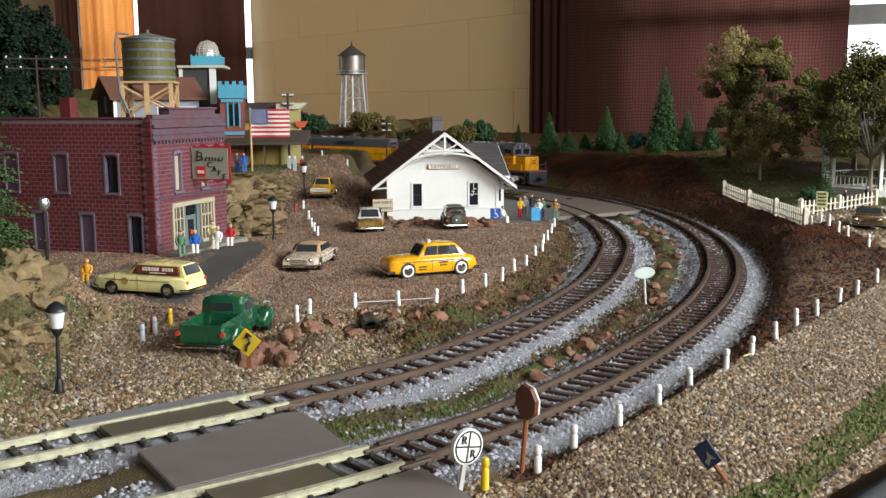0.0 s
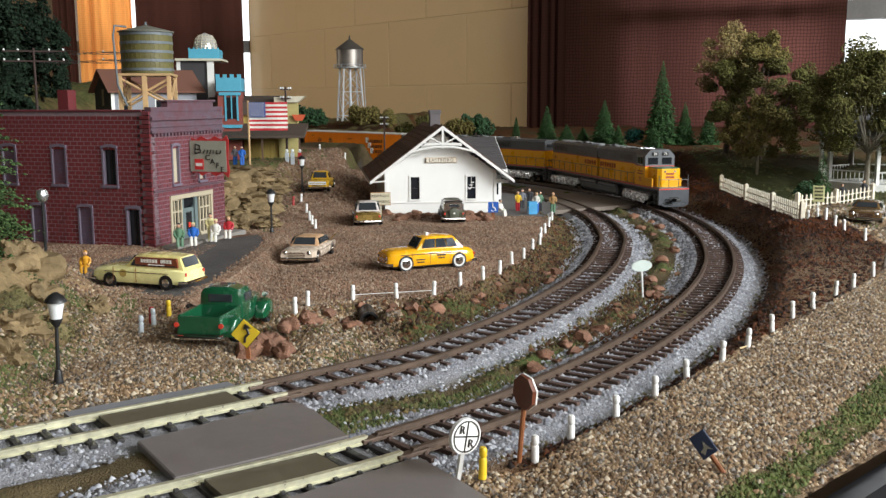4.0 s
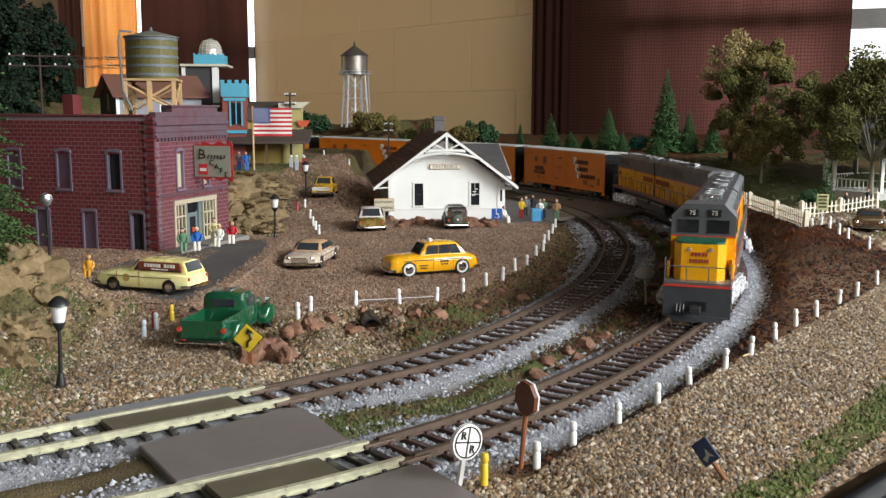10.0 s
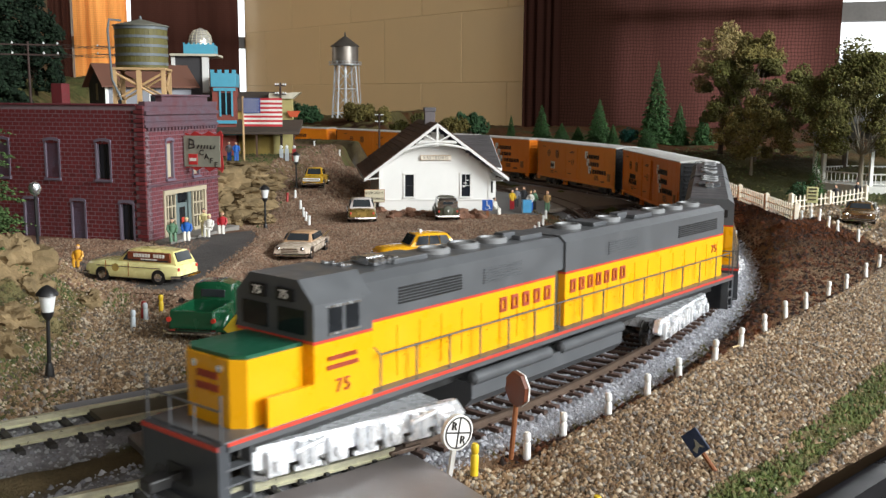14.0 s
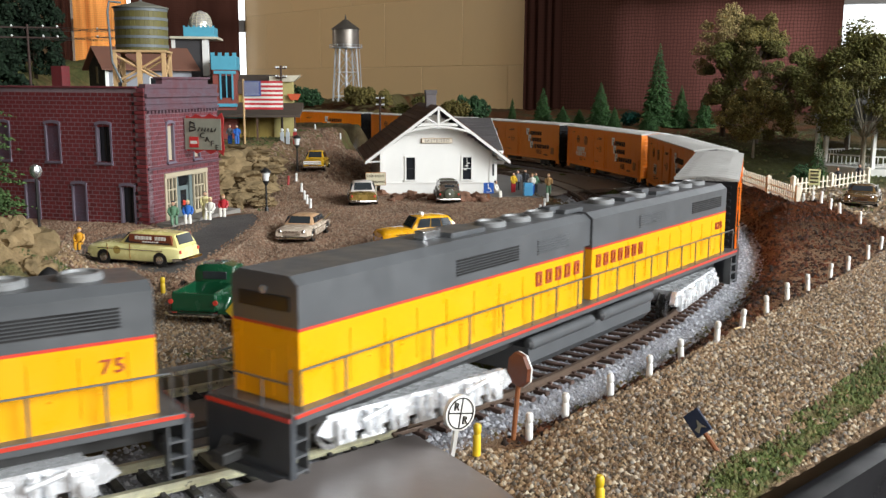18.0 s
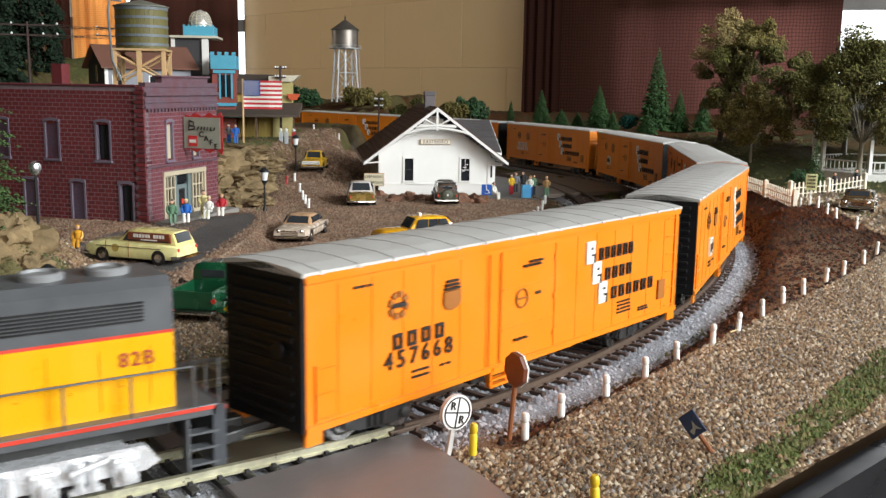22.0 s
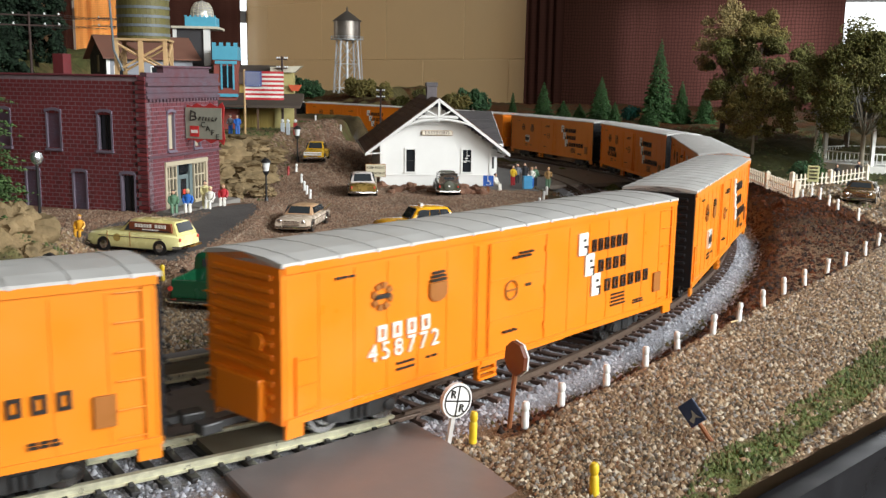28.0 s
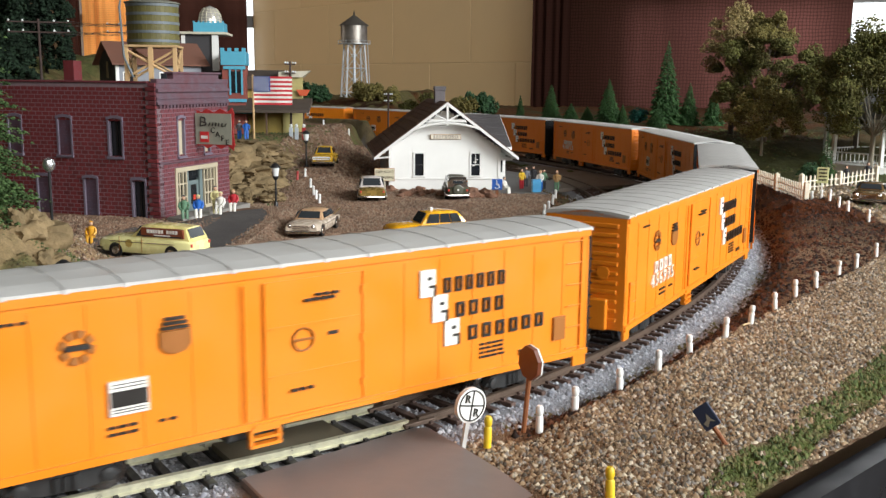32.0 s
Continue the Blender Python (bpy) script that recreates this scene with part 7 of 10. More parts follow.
olive = automobile("olive drab staff car with a spare wheel on its back", yawed(0.0095, 0.8450, 0.0008, 95), mat("olive_drab", (0.055, 0.055, 0.028), 0.55, var=0.1), 0.048, 0.0205, VINT, (-0.44, -0.34, 0.10, 0.18, 0.0126, 0.0200), white=False)
part("spare_wheel", Geo().turn([(0.0012, 0), (0.0030, 0.0004), (0.0042, 0.0006), (0.0044, 0.0014), (0.0040, 0.0022), (0.0012, 0.0022)], 20, axis=0), mat("olive_spare", (0.08, 0.085, 0.06), 0.5), olive, "spare wheel cover", smooth=True, m=Matrix.Translation((-0.0262, 0, 0.0088)))
part("hub", Geo().turn([(0.0008, 0), (0.0008, 0.0006)], 10, axis=0), WHITE, olive, m=Matrix.Translation((-0.0266, 0, 0.0088)))
part("back_panel", loft([(-0.0225, 0.0080, 0.0050, 0.0150, 0.0178), (-0.0205, 0.0088, 0.0050, 0.0172, 0.0192), (-0.010, 0.0092, 0.0050, 0.0176, 0.0196)]), olive.children[0].data.materials[0], olive, "rounded back", smooth=True)
part("rear_window", Geo().box(-0.0232, -0.0222, -0.0042, 0.0042, 0.0140, 0.0162), CARGLASS, olive)
ytruck = automobile("yellow pickup with a white grille parked by a lamp", yawed(-0.1195, 0.962, height(-0.1195, 0.962) + 0.0004, -92), mat("school_yellow", (0.62, 0.36, 0.02), 0.3, coat=0.4), 0.050, 0.0215, SEDAN, (-0.10, -0.06, 0.10, 0.17, 0.0118, 0.0190), white=False, name="model_pickup")
part("grille_surround", Geo().tube([(0.0252, -0.0085, 0.0072), (0.0258, -0.0085, 0.0092), (0.0258, 0.0085, 0.0092), (0.0252, 0.0085, 0.0072), (0.0252, -0.0085, 0.0072)], 0.0007, 6), WHITE, ytruck, "white grille surround")
conv = automobile("brown and gold sedan with a chrome bumper by the fence", yawed(0.331, 0.738, height(0.331, 0.738) + 0.0004, -118), mat("bronze_car_paint", (0.20, 0.12, 0.05), 0.2, 0.4, coat=0.5, var=0.06), 0.060, 0.0240, LOWSED, (-0.30, -0.20, 0.08, 0.18, 0.0102, 0.0150))


# ---- street in front of the cafe ----
g = Geo().prism([(-0.215, 0.515), (-0.160, 0.478), (-0.125, 0.466), (-0.117, 0.537), (-0.116, 0.668), (-0.127, 0.715), (-0.152, 0.690), (-0.178, 0.655), (-0.205, 0.60)], 2, -0.004, 0.0072)
thing("street", "dark asphalt street before the cafe", "street", geo=g, mats=ASPHALT, kind="structure")
g = Geo().prism([(-0.188, 0.640), (-0.176, 0.636), (-0.148, 0.722), (-0.166, 0.730)], 2, 0.0, 0.0090)
thing("sidewalk", "grey sidewalk along the cafe front", "pavement", geo=g, mats=CONCRETE, kind="structure")

# ---- lamps, posts and signs ----
LAMPW = mat("milky_lamp_glass", (0.70, 0.72, 0.72), 0.25, var=0.03)
LAMPB = mat("black_lamp_iron", (0.014, 0.014, 0.015), 0.4)


def street_lamp(x, y, z, h, lean=0.0):
    ob = thing("street_lamp", "black post lamp with a milky white lantern", "street lamp", pose(x, y, z, 0, lean, 0), group="street lamps of the layout")
    k = h / 0.036
    part("base", Geo().turn([(0.0030 * k, 0), (0.0030 * k, 0.0008 * k), (0.0018 * k, 0.0016 * k), (0.0014 * k, 0.0050 * k), (0.0011 * k, 0.0062 * k)], 12), LAMPB, ob, smooth=True)
    part("post", Geo().tube([(0, 0, 0.0055 * k), (0, 0, 0.0240 * k)], 0.00085 * k, 10, r1=0.00070 * k), LAMPB, ob, smooth=True)
    part("collar", Geo().turn([(0.0008 * k, 0.0228 * k), (0.0018 * k, 0.0242 * k), (0.0024 * k, 0.0256 * k), (0.0024 * k, 0.0262 * k)], 12), LAMPB, ob, smooth=True)
    part("lantern", Geo().turn([(0.0021 * k, 0.0262 * k), (0.0031 * k, 0.0322 * k), (0.0031 * k, 0.0328 * k)], 16), LAMPW, ob, "milky white lantern", smooth=True)
    part("cap", Geo().turn([(0.0042 * k, 0.0326 * k), (0.0040 * k, 0.0334 * k), (0.0026 * k, 0.0350 * k), (0.0008 * k, 0.0362 * k)], 14), LAMPB, ob, "black lantern cap", smooth=True)
    return ob


street_lamp(-0.1443, 0.3490, -0.0005, 0.0355, 1.5)
street_lamp(-0.1335, 0.752, 0.0, 0.0370)
street_lamp(-0.1370, 0.950, height(-0.137, 0.95), 0.036)
ob = thing("globe_lamp", "silvery round globe lamp beside the tree", "street lamp", Matrix.Translation((-0.2085, 0.500, 0.0)))
part("post", Geo().tube([(0, 0, 0.01), (0, 0, 0.054)], 0.0008, 8), LAMPB, ob)
part("globe", Geo().turn([(0.0005, 0.0528), (0.0026, 0.0545), (0.0034, 0.0570), (0.0026, 0.0595), (0.0005, 0.0605)], 16), SILVER, ob, "shiny round globe", smooth=True)

POSTW = mat("white_post_plastic", (0.72, 0.72, 0.70), 0.5, var=0.08, scale=300)
POSTY = mat("yellow_post_plastic", (0.70, 0.48, 0.02), 0.45)
POSTG = mat("pale_blue_post", (0.45, 0.50, 0.54), 0.5)
POSTR = mat("red_post", (0.35, 0.03, 0.03), 0.5)
post_prof = [(0.00120, -0.001), (0.00120, 0.0048), (0.0009, 0.0055), (0.00120, 0.0062), (0.00120, 0.0078), (0.0008, 0.0085)]
PM = {k: Geo().turn(post_prof, 10).mesh("guard_post", m, True) for k, m in (("w", POSTW), ("y", POSTY), ("g", POSTG), ("r", POSTR))}
rg = random.Random(11)


def guard_post(x, y, kind="w", z=None, group="white guard posts", lean=None, label="small white turned guard post"):
    ob = new("guard_post", PM[kind])
    ob.matrix_world = pose(x, y, height(x, y) if z is None else z, rg.uniform(-3, 3), rg.uniform(-3, 3) if lean is None else lean, rg.uniform(0, 90))
    return tagged(ob, label, "post", group)


for i, (x, y) in enumerate([(0.028, 0.275), (0.041, 0.291), (0.059, 0.311), (0.077, 0.333), (0.094, 0.355), (0.114, 0.377), (0.131, 0.398), (0.151, 0.426), (0.171, 0.455), (0.189, 0.476), (0.213, 0.507), (0.232, 0.529), (0.257, 0.560), (0.276, 0.585)]):
    guard_post(x, y, group="guard posts of the gravel field", lean=-12 if i == 4 else None)
for x, y in [(-0.073, 0.469), (-0.069, 0.485), (-0.047, 0.500), (-0.024, 0.506), (-0.004, 0.511), (0.011, 0.538), (0.025, 0.558), (0.036, 0.580), (0.046, 0.613), (0.055, 0.629), (0.065, 0.670), (0.073, 0.699), (0.083, 0.756), (0.091, 0.801), (0.098, 0.839), (0.0825, 0.886), (0.0775, 0.735)]:
    guard_post(x, y, group="guard posts of the yard")
for x, y in [(0.300, 0.792), (0.295, 0.763), (0.296, 0.747), (0.292, 0.721), (0.288, 0.694), (0.287, 0.675), (0.292, 0.652)]:
    guard_post(x, y, group="guard posts by the park")
for x, y in [(-0.132, 0.905), (-0.122, 0.868), (-0.115, 0.838), (-0.110, 0.815), (-0.104, 0.790)]:
    guard_post(x, y, group="guard posts by the ramp")
for k in range(7):
    x = -0.30 + 0.034 * k
    guard_post(x, 1.315, group="guard posts before the far track")
guard_post(-0.1375, 0.428, "g", label="pale blue-grey guard post")
guard_post(-0.136, 0.443, "g", label="pale blue-grey guard post")
guard_post(-0.1385, 0.447, "r", label="small red hydrant post")
guard_post(-0.133, 0.458, "y", label="small yellow guard post")
guard_post(0.0115, 0.2605, "y", z=-0.001, label="small yellow guard post")
guard_post(0.0403, 0.2215, "y", label="small yellow guard post")
guard_post(-0.138, 0.895, "r", label="small red fire hydrant post")
# thin rail between yard posts
g = Geo().tube([(-0.047, 0.500, 0.0032), (-0.004, 0.511, 0.0034)], 0.0002, 5)
thing("thin_rail", "thin pale wire rail between two posts", "rail", geo=g, mats=POSTW)
g = Geo().tube([(0.126, 0.393, 0.0012), (0.132, 0.399, 0.0010)], 0.0004, 5)
thing("twig", "pale broken stick on the gravel", "twig", geo=g, mats=mat("pale_wood", (0.5, 0.38, 0.2), 0.7))

POLE = mat("signpost_orange_wood", (0.24, 0.085, 0.03), 0.6, scale=300)
BROWN = mat("sign_back_brown", (0.13, 0.035, 0.014), 0.5, var=0.1, scale=200)
# round crossing sign
ob = thing("crossing_sign", "round white railway crossing sign with two letters R", "sign", pose(0.0046, 0.2622, -0.0023, 0, 11, 36))
part("post", Geo().box(-0.0007, 0.0007, -0.0004, 0.0006, -0.001, 0.0078), POSTW, ob, "white post")
d = part("disc", Geo().turn([(0.0053, -0.0008), (0.0053, 0.0006)], 32, axis=1, c=(0, 0, 0.0122)), POSTW, ob, "white disc")
ring = Geo()
for k in range(32):
    a, b = 2 * math.pi * k / 32, 2 * math.pi * (k + 1) / 32
    ring.tube([(0.0045 * math.cos(a), -0.0009, 0.0122 + 0.0045 * math.sin(a)), (0.0045 * math.cos(b), -0.0009, 0.0122 + 0.0045 * math.sin(b))], 0.00022, 4)
ring.box(-0.0045, 0.0045, -0.0010, -0.0008, 0.0120, 0.0124).box(-0.0002, 0.0002, -0.0010, -0.0008, 0.0077, 0.0167)
part("black_cross", ring, LET, d, "thin black ring and cross")
for x, z in ((-0.0019, 0.0141), (0.0018, 0.0101)):
    part("letter", text_geo("R", 0.0034, 0.0002).turned(Matrix.Translation((x, -0.0010, z))), LET, d, "black letter R")
# stop sign seen from behind
ob = thing("stop_sign", "octagonal sign seen from its brown back, on a leaning wooden post", "sign", pose(0.0228, 0.2705, -0.001, 0, 7, -60))
part("post", Geo().tube([(0, 0, 0), (0, 0, 0.0205)], 0.00075, 8), POLE, ob, "orange-brown wooden post")
octa = [(0.0052 * math.cos(math.pi / 8 + k * math.pi / 4), 0.0224 + 0.0052 * math.sin(math.pi / 8 + k * math.pi / 4)) for k in range(8)]
part("plate_back", Geo().prism(octa, 1, -0.0009, 0.0004), BROWN, ob, "brown back of the plate")
part("plate_edge", Geo().prism([(p * 1.03, 0.0224 + (q - 0.0224) * 1.03) for p, q in octa], 1, 0.0004, 0.0009), POSTW, ob, "white plate front edge")
# fallen-over dark blue sign
ob = thing("blue_sign", "leaning dark blue square sign on a wooden post", "sign", pose(0.0808, 0.2570, -0.001, -22, -40, -14))
part("post", Geo().tube([(0, 0, 0), (0, 0, 0.0085)], 0.0007, 8), POLE, ob, "wooden post")
pl = part("plate", Geo().box(-0.0025, 0.0025, -0.0012, 0.0006, 0.0078, 0.0150, b=0.0002), mat("navy_sign", (0.02, 0.03, 0.06), 0.4), ob, "dark blue plate")
part("emblem", Geo().prism([(-0.0012, 0.0085), (0.0002, 0.0098), (0.0016, 0.0088), (0.0008, 0.0104), (0.0004, 0.0122), (-0.0004, 0.0104), (-0.0018, 0.0100)], 1, -0.0013, -0.0009), mat("faded_emblem", (0.20, 0.19, 0.15), 0.6), pl, "faded pale emblem")
# oval white sign between the tracks
ob = thing("oval_sign", "blank white oval sign on a thin post", "sign", pose(0.1130, 0.5260, -0.004, 0, -4, 6))
part("post", Geo().tube([(0, 0, 0), (0, 0, 0.0150)], 0.0006, 8), POSTW, ob)
pv = [(0.0058 * math.cos(k * math.pi / 12), 0.0180 + 0.0032 * math.sin(k * math.pi / 12)) for k in range(24)]
part("plate", Geo().prism(pv, 1, -0.0008, 0.0003), mat("pale_mint_white", (0.58, 0.66, 0.62), 0.5), ob, "pale oval plate")
# yellow curve sign
ob = thing("curve_sign", "yellow diamond sign with a black bent arrow", "sign", pose(-0.0805, 0.3880, -0.001, 0, -3, -6))
part("post", Geo().box(-0.0009, 0.0009, -0.0006, 0.0006, 0.0, 0.0085), POLE, ob, "brown post")
dm = part("plate", Geo().prism([(0, 0.0048), (0.0062, 0.0112), (-0.0004, 0.0170), (-0.0062, 0.0108)], 1, -0.0012, -0.0005), mat("sign_yellow", (0.66, 0.47, 0.03), 0.4), ob, "yellow diamond plate")
part("black_border", Geo().prism([(0, 0.0045), (0.0066, 0.0112), (-0.0004, 0.0174), (-0.0066, 0.0108)], 1, -0.0007, -0.0003), LET, dm)
part("arrow", Geo().tube([(-0.0006, -0.0014, 0.0073), (-0.0002, -0.0014, 0.0095), (0.0014, -0.0014, 0.0110), (0.0008, -0.0014, 0.0132)], 0.0006, 6), LET, dm, "bent black arrow")
part("arrow_head", Geo().prism([(-0.0008, 0.0128), (0.0026, 0.0132), (0.0002, 0.0152)], 1, -0.0017, -0.0012), LET, dm)
# keep right sign
ob = thing("keep_right_sign", "cream road sign with two lines of black lettering", "sign", pose(-0.0560, 0.890, 0.0, 0, 0, 4))
part("post", Geo().box(-0.0011, 0.0011, 0.0006, 0.0016, -0.001, 0.0140), mat("cream_post", (0.5, 0.45, 0.36), 0.6), ob)
pl = part("plate", Geo().box(-0.0090, 0.0090, -0.0004, 0.0008, 0.0095, 0.0208, b=0.0002), mat("cream_sign", (0.55, 0.50, 0.36), 0.5), ob, "cream plate")
part("border", Geo().box(-0.0094, 0.0094, 0.0000, 0.0010, 0.0091, 0.0212), LETF, pl)
part("lettering", text_geo("KEEP RIGHT", 0.0031, 0.0001).turned(Matrix.Translation((0, -0.0005, 0.0178))), LET, pl)
part("lettering", text_geo("NO PASSING", 0.0031, 0.0001).turned(Matrix.Translation((0, -0.0005, 0.0125))), LET, pl)
# blue accessible parking sign
ob = thing("parking_sign", "blue square sign with a white wheelchair symbol", "sign", pose(0.0470, 0.852, 0.0, 0, 0, -3))
part("post", Geo().box(-0.0012, 0.0012, 0.0002, 0.0012, -0.001, 0.010), POLE, ob)
pl = part("plate", Geo().box(-0.0046, 0.0046, -0.0008, 0.0002, 0.0065, 0.0160, b=0.0002), mat("sign_blue", (0.02, 0.10, 0.42), 0.4), ob, "blue plate")
g = Geo()
for k in range(14):
    a, b = -2.6 + k * 0.3, -2.6 + (k + 1) * 0.3
    g.tube([(0.0020 * math.cos(a), -0.0009, 0.0096 + 0.0020 * math.sin(a)), (0.0020 * math.cos(b), -0.0009, 0.0096 + 0.0020 * math.sin(b))], 0.0003, 4)
g.tube([(-0.0004, -0.0009, 0.0142), (-0.0004, -0.0009, 0.0108), (0.0016, -0.0009, 0.0106), (0.0024, -0.0009, 0.0082)], 0.0004, 5)
g.blob((-0.0004, -0.0009, 0.0148), 0.0006, sub=1)
part("symbol", g, LETW, pl, "white wheelchair symbol")
# yellow notice by the picket fence
ob = thing("notice_board", "pale yellow notice board by the picket fence", "sign", pose(0.3280, 0.828, height(0.328, 0.828), 0, 0, -20))
part("post", Geo().box(-0.0006, 0.0006, 0.0, 0.001, -0.001, 0.008), POSTW, ob)
pl = part("plate", Geo().box(-0.0048, 0.0048, -0.0006, 0.0004, 0.0060, 0.0200, b=0.0002), mat("pale_yellow_sign", (0.55, 0.55, 0.28), 0.5), ob, "pale yellow plate")
for k, w in enumerate((7, 5, 6, 5)):
    part("text_bar", bars_geo("A" * w, 0.0068, 0.0014).turned(Matrix.Translation((0, -0.0008, 0.0180 - k * 0.0030))), LET, pl)

# ---- figurines, each one plain mesh ----
FIGM = {k: mat("figure_" + k, c, 0.5, var=0.05) for k, c in dict(yellow=(0.62, 0.40, 0.02), blue=(0.02, 0.12, 0.45), red=(0.42, 0.02, 0.03), white=(0.7, 0.68, 0.62), green=(0.10, 0.20, 0.12), grey=(0.16, 0.17, 0.20), skin=(0.55, 0.33, 0.22), dark=(0.03, 0.03, 0.035), cream=(0.62, 0.56, 0.28), tan=(0.34, 0.20, 0.08), orange=(0.62, 0.30, 0.02)).items()}


def figurine(x, y, z, top, low, a=0, sit=False, hair="dark", h=0.0195, group="figurines by the cafe"):
    """A painted doll: legs, coat, arms and head in one mesh."""
    g = Geo()
    k = h / 0.0195
    if sit:
        for s in (-1, 1):
            g.tube([(s * 0.0013 * k, 0, 0.0055 * k), (s * 0.0014 * k, -0.0045 * k, 0.0058 * k), (s * 0.0014 * k, -0.0050 * k, 0.0005 * k)], 0.0011 * k, 7, 1)
        base = 0.0050 * k
    else:
        for s in (-1, 1):
            g.tube([(s * 0.0012 * k, -0.0004 * k, 0.0), (s * 0.0013 * k, 0, 0.0050 * k), (s * 0.0011 * k, 0, 0.0092 * k)], 0.0010 * k, 7, 1, r1=0.0014 * k)
        base = 0.0086 * k
    g.turn([(0.0014 * k, base - 0.0006 * k), (0.0023 * k, base), (0.0021 * k, base + 0.0030 * k), (0.0026 * k, base + 0.0058 * k), (0.0018 * k, base + 0.0070 * k), (0.0008 * k, base + 0.0074 * k)], 10)
    for s in (-1, 1):
        g.tube([(s * 0.0025 * k, 0, base + 0.0062 * k), (s * 0.0032 * k, -0.0008 * k, base + 0.0034 * k), (s * 0.0022 * k, -0.0026 * k, base + 0.0016 * k)], 0.00085 * k, 6)
    g.blob((0, -0.0001 * k, base + 0.0090 * k), (0.0014 * k, 0.0015 * k, 0.0017 * k), 2, 0.05, sub=1)
    g.blob((0, 0.0003 * k, base + 0.0097 * k), (0.0015 * k, 0.0015 * k, 0.0013 * k), 3, 0.05, sub=1)
    ob = thing("figurine", f"small painted figure in {top} and {low}" + (" sitting" if sit else " standing"), "figurine", yawed(x, y, z, a), group, geo=g, mats=[FIGM[top], FIGM[low], FIGM["skin"], FIGM[hair]], smooth=True)
    return ob


CZ = 0.0090
figurine(-0.1755, 0.6370, CZ, "green", "green", 20, True)
figurine(-0.1670, 0.6420, CZ, "blue", "white", 10, True, "cream")
figurine(-0.1605, 0.6640, CZ, "cream", "cream", 20, False, "dark")
figurine(-0.1560, 0.6600, CZ, "white", "white", -10, True, "cream")
figurine(-0.1505, 0.6760, CZ, "red", "white", 0, True, "tan")
figurine(-0.2065, 0.5500, height(-0.2065, 0.55) - 0.001, "orange", "orange", 0, True, "orange", 0.0175)
figurine(0.0740, 0.9150, 0.0006, "yellow", "red", 30, group="figurines on the platform")
figurine(0.0800, 0.9350, 0.0006, "grey", "dark", 10, group="figurines on the platform")
figurine(0.0905, 0.9000, 0.0006, "white", "blue", -20, hair="tan", group="figurines on the platform")
figurine(0.0950, 0.9120, 0.0006, "green", "dark", 40, group="figurines on the platform")
figurine(0.1060, 0.9000, 0.0006, "tan", "green", 0, hair="tan", group="figurines on the platform")
figurine(0.0880, 0.9450, 0.0006, "dark", "dark", 0, group="figurines on the platform")
figurine(0.0545, 0.8700, 0.0006, "white", "white", 60, True, group="figurines on the platform")
figurine(-0.2030, 0.985, 0.041, "blue", "blue", 20, group="figurines of the town")
figurine(-0.2110, 0.990, 0.041, "grey", "blue", -20, group="figurines of the town")
for x, y in ((0.372, 0.885), (0.392, 0.885)):
    figurine(x, y, height(x, y), "dark", "dark", 0, group="figurines of the park")
g = Geo().box(-0.0042, 0.0042, -0.003, 0.003, 0, 0.0120, b=0.0005)
thing("mail_box", "light blue collection box on the platform", "box", yawed(0.0855, 0.888, 0.0006, 8), geo=g, mats=mat("light_blue_plastic", (0.06, 0.30, 0.55), 0.45))

# ---- water tank on the cafe roof ----
WOODT = mat("pale_timber", (0.48, 0.31, 0.15), 0.65, var=0.15, scale=250, rnd=0.12)
STAVE = mat("tank_stave_olive", (0.105, 0.092, 0.024), 0.6, var=0.25, scale=200, rnd=0.18)
HOOP = mat("tank_hoop_grey", (0.125, 0.145, 0.155), 0.55, 0.1)
tk = thing("water_tank", "olive wooden roof water tank on a pale timber stand", "water tank", yawed(-0.2098, 0.700, 0.1003, 8))
R, z0, z1 = 0.0172, 0.0245, 0.0535
st = Geo().box(-0.0016, 0.0016, -0.0008, 0.0008, z0, z1, b=0.0003).mesh("stave", STAVE)
for k in range(36):
    o = new("stave", st)
    o.parent = tk
    a = 2 * math.pi * k / 36
    o.matrix_local = Matrix.Translation((R * math.cos(a), R * math.sin(a), 0)) @ Matrix.Rotation(a + math.pi / 2, 4, "Z")
part("tank_core", Geo().turn([(R - 0.0006, z0 + 0.0005), (R - 0.0006, z1 - 0.0005)], 36), STAVE, tk)
for k in range(5):
    z = z0 + 0.002 + k * 0.0062
    part("hoop", Geo().turn([(R + 0.0008, z), (R + 0.0012, z), (R + 0.0012, z + 0.0019), (R + 0.0008, z + 0.0019)], 36), HOOP, tk, "grey metal hoop")
part("tank_lid", Geo().turn([(R + 0.0022, z1), (R + 0.0022, z1 + 0.0008), (0.006, z1 + 0.0040), (0.0012, z1 + 0.0052)], 30), mat("lid_grey", (0.15, 0.15, 0.12), 0.7, bump=0.3), tk, "flat conical grey lid")
part("lid_knob", Geo().turn([(0.0012, z1 + 0.005), (0.0006, z1 + 0.0075)], 10), HOOP, tk)
part("deck", Geo().box(-0.0185, 0.0185, -0.0185, 0.0185, 0.0228, 0.0245, b=0.0003), WOODT, tk, "timber deck")
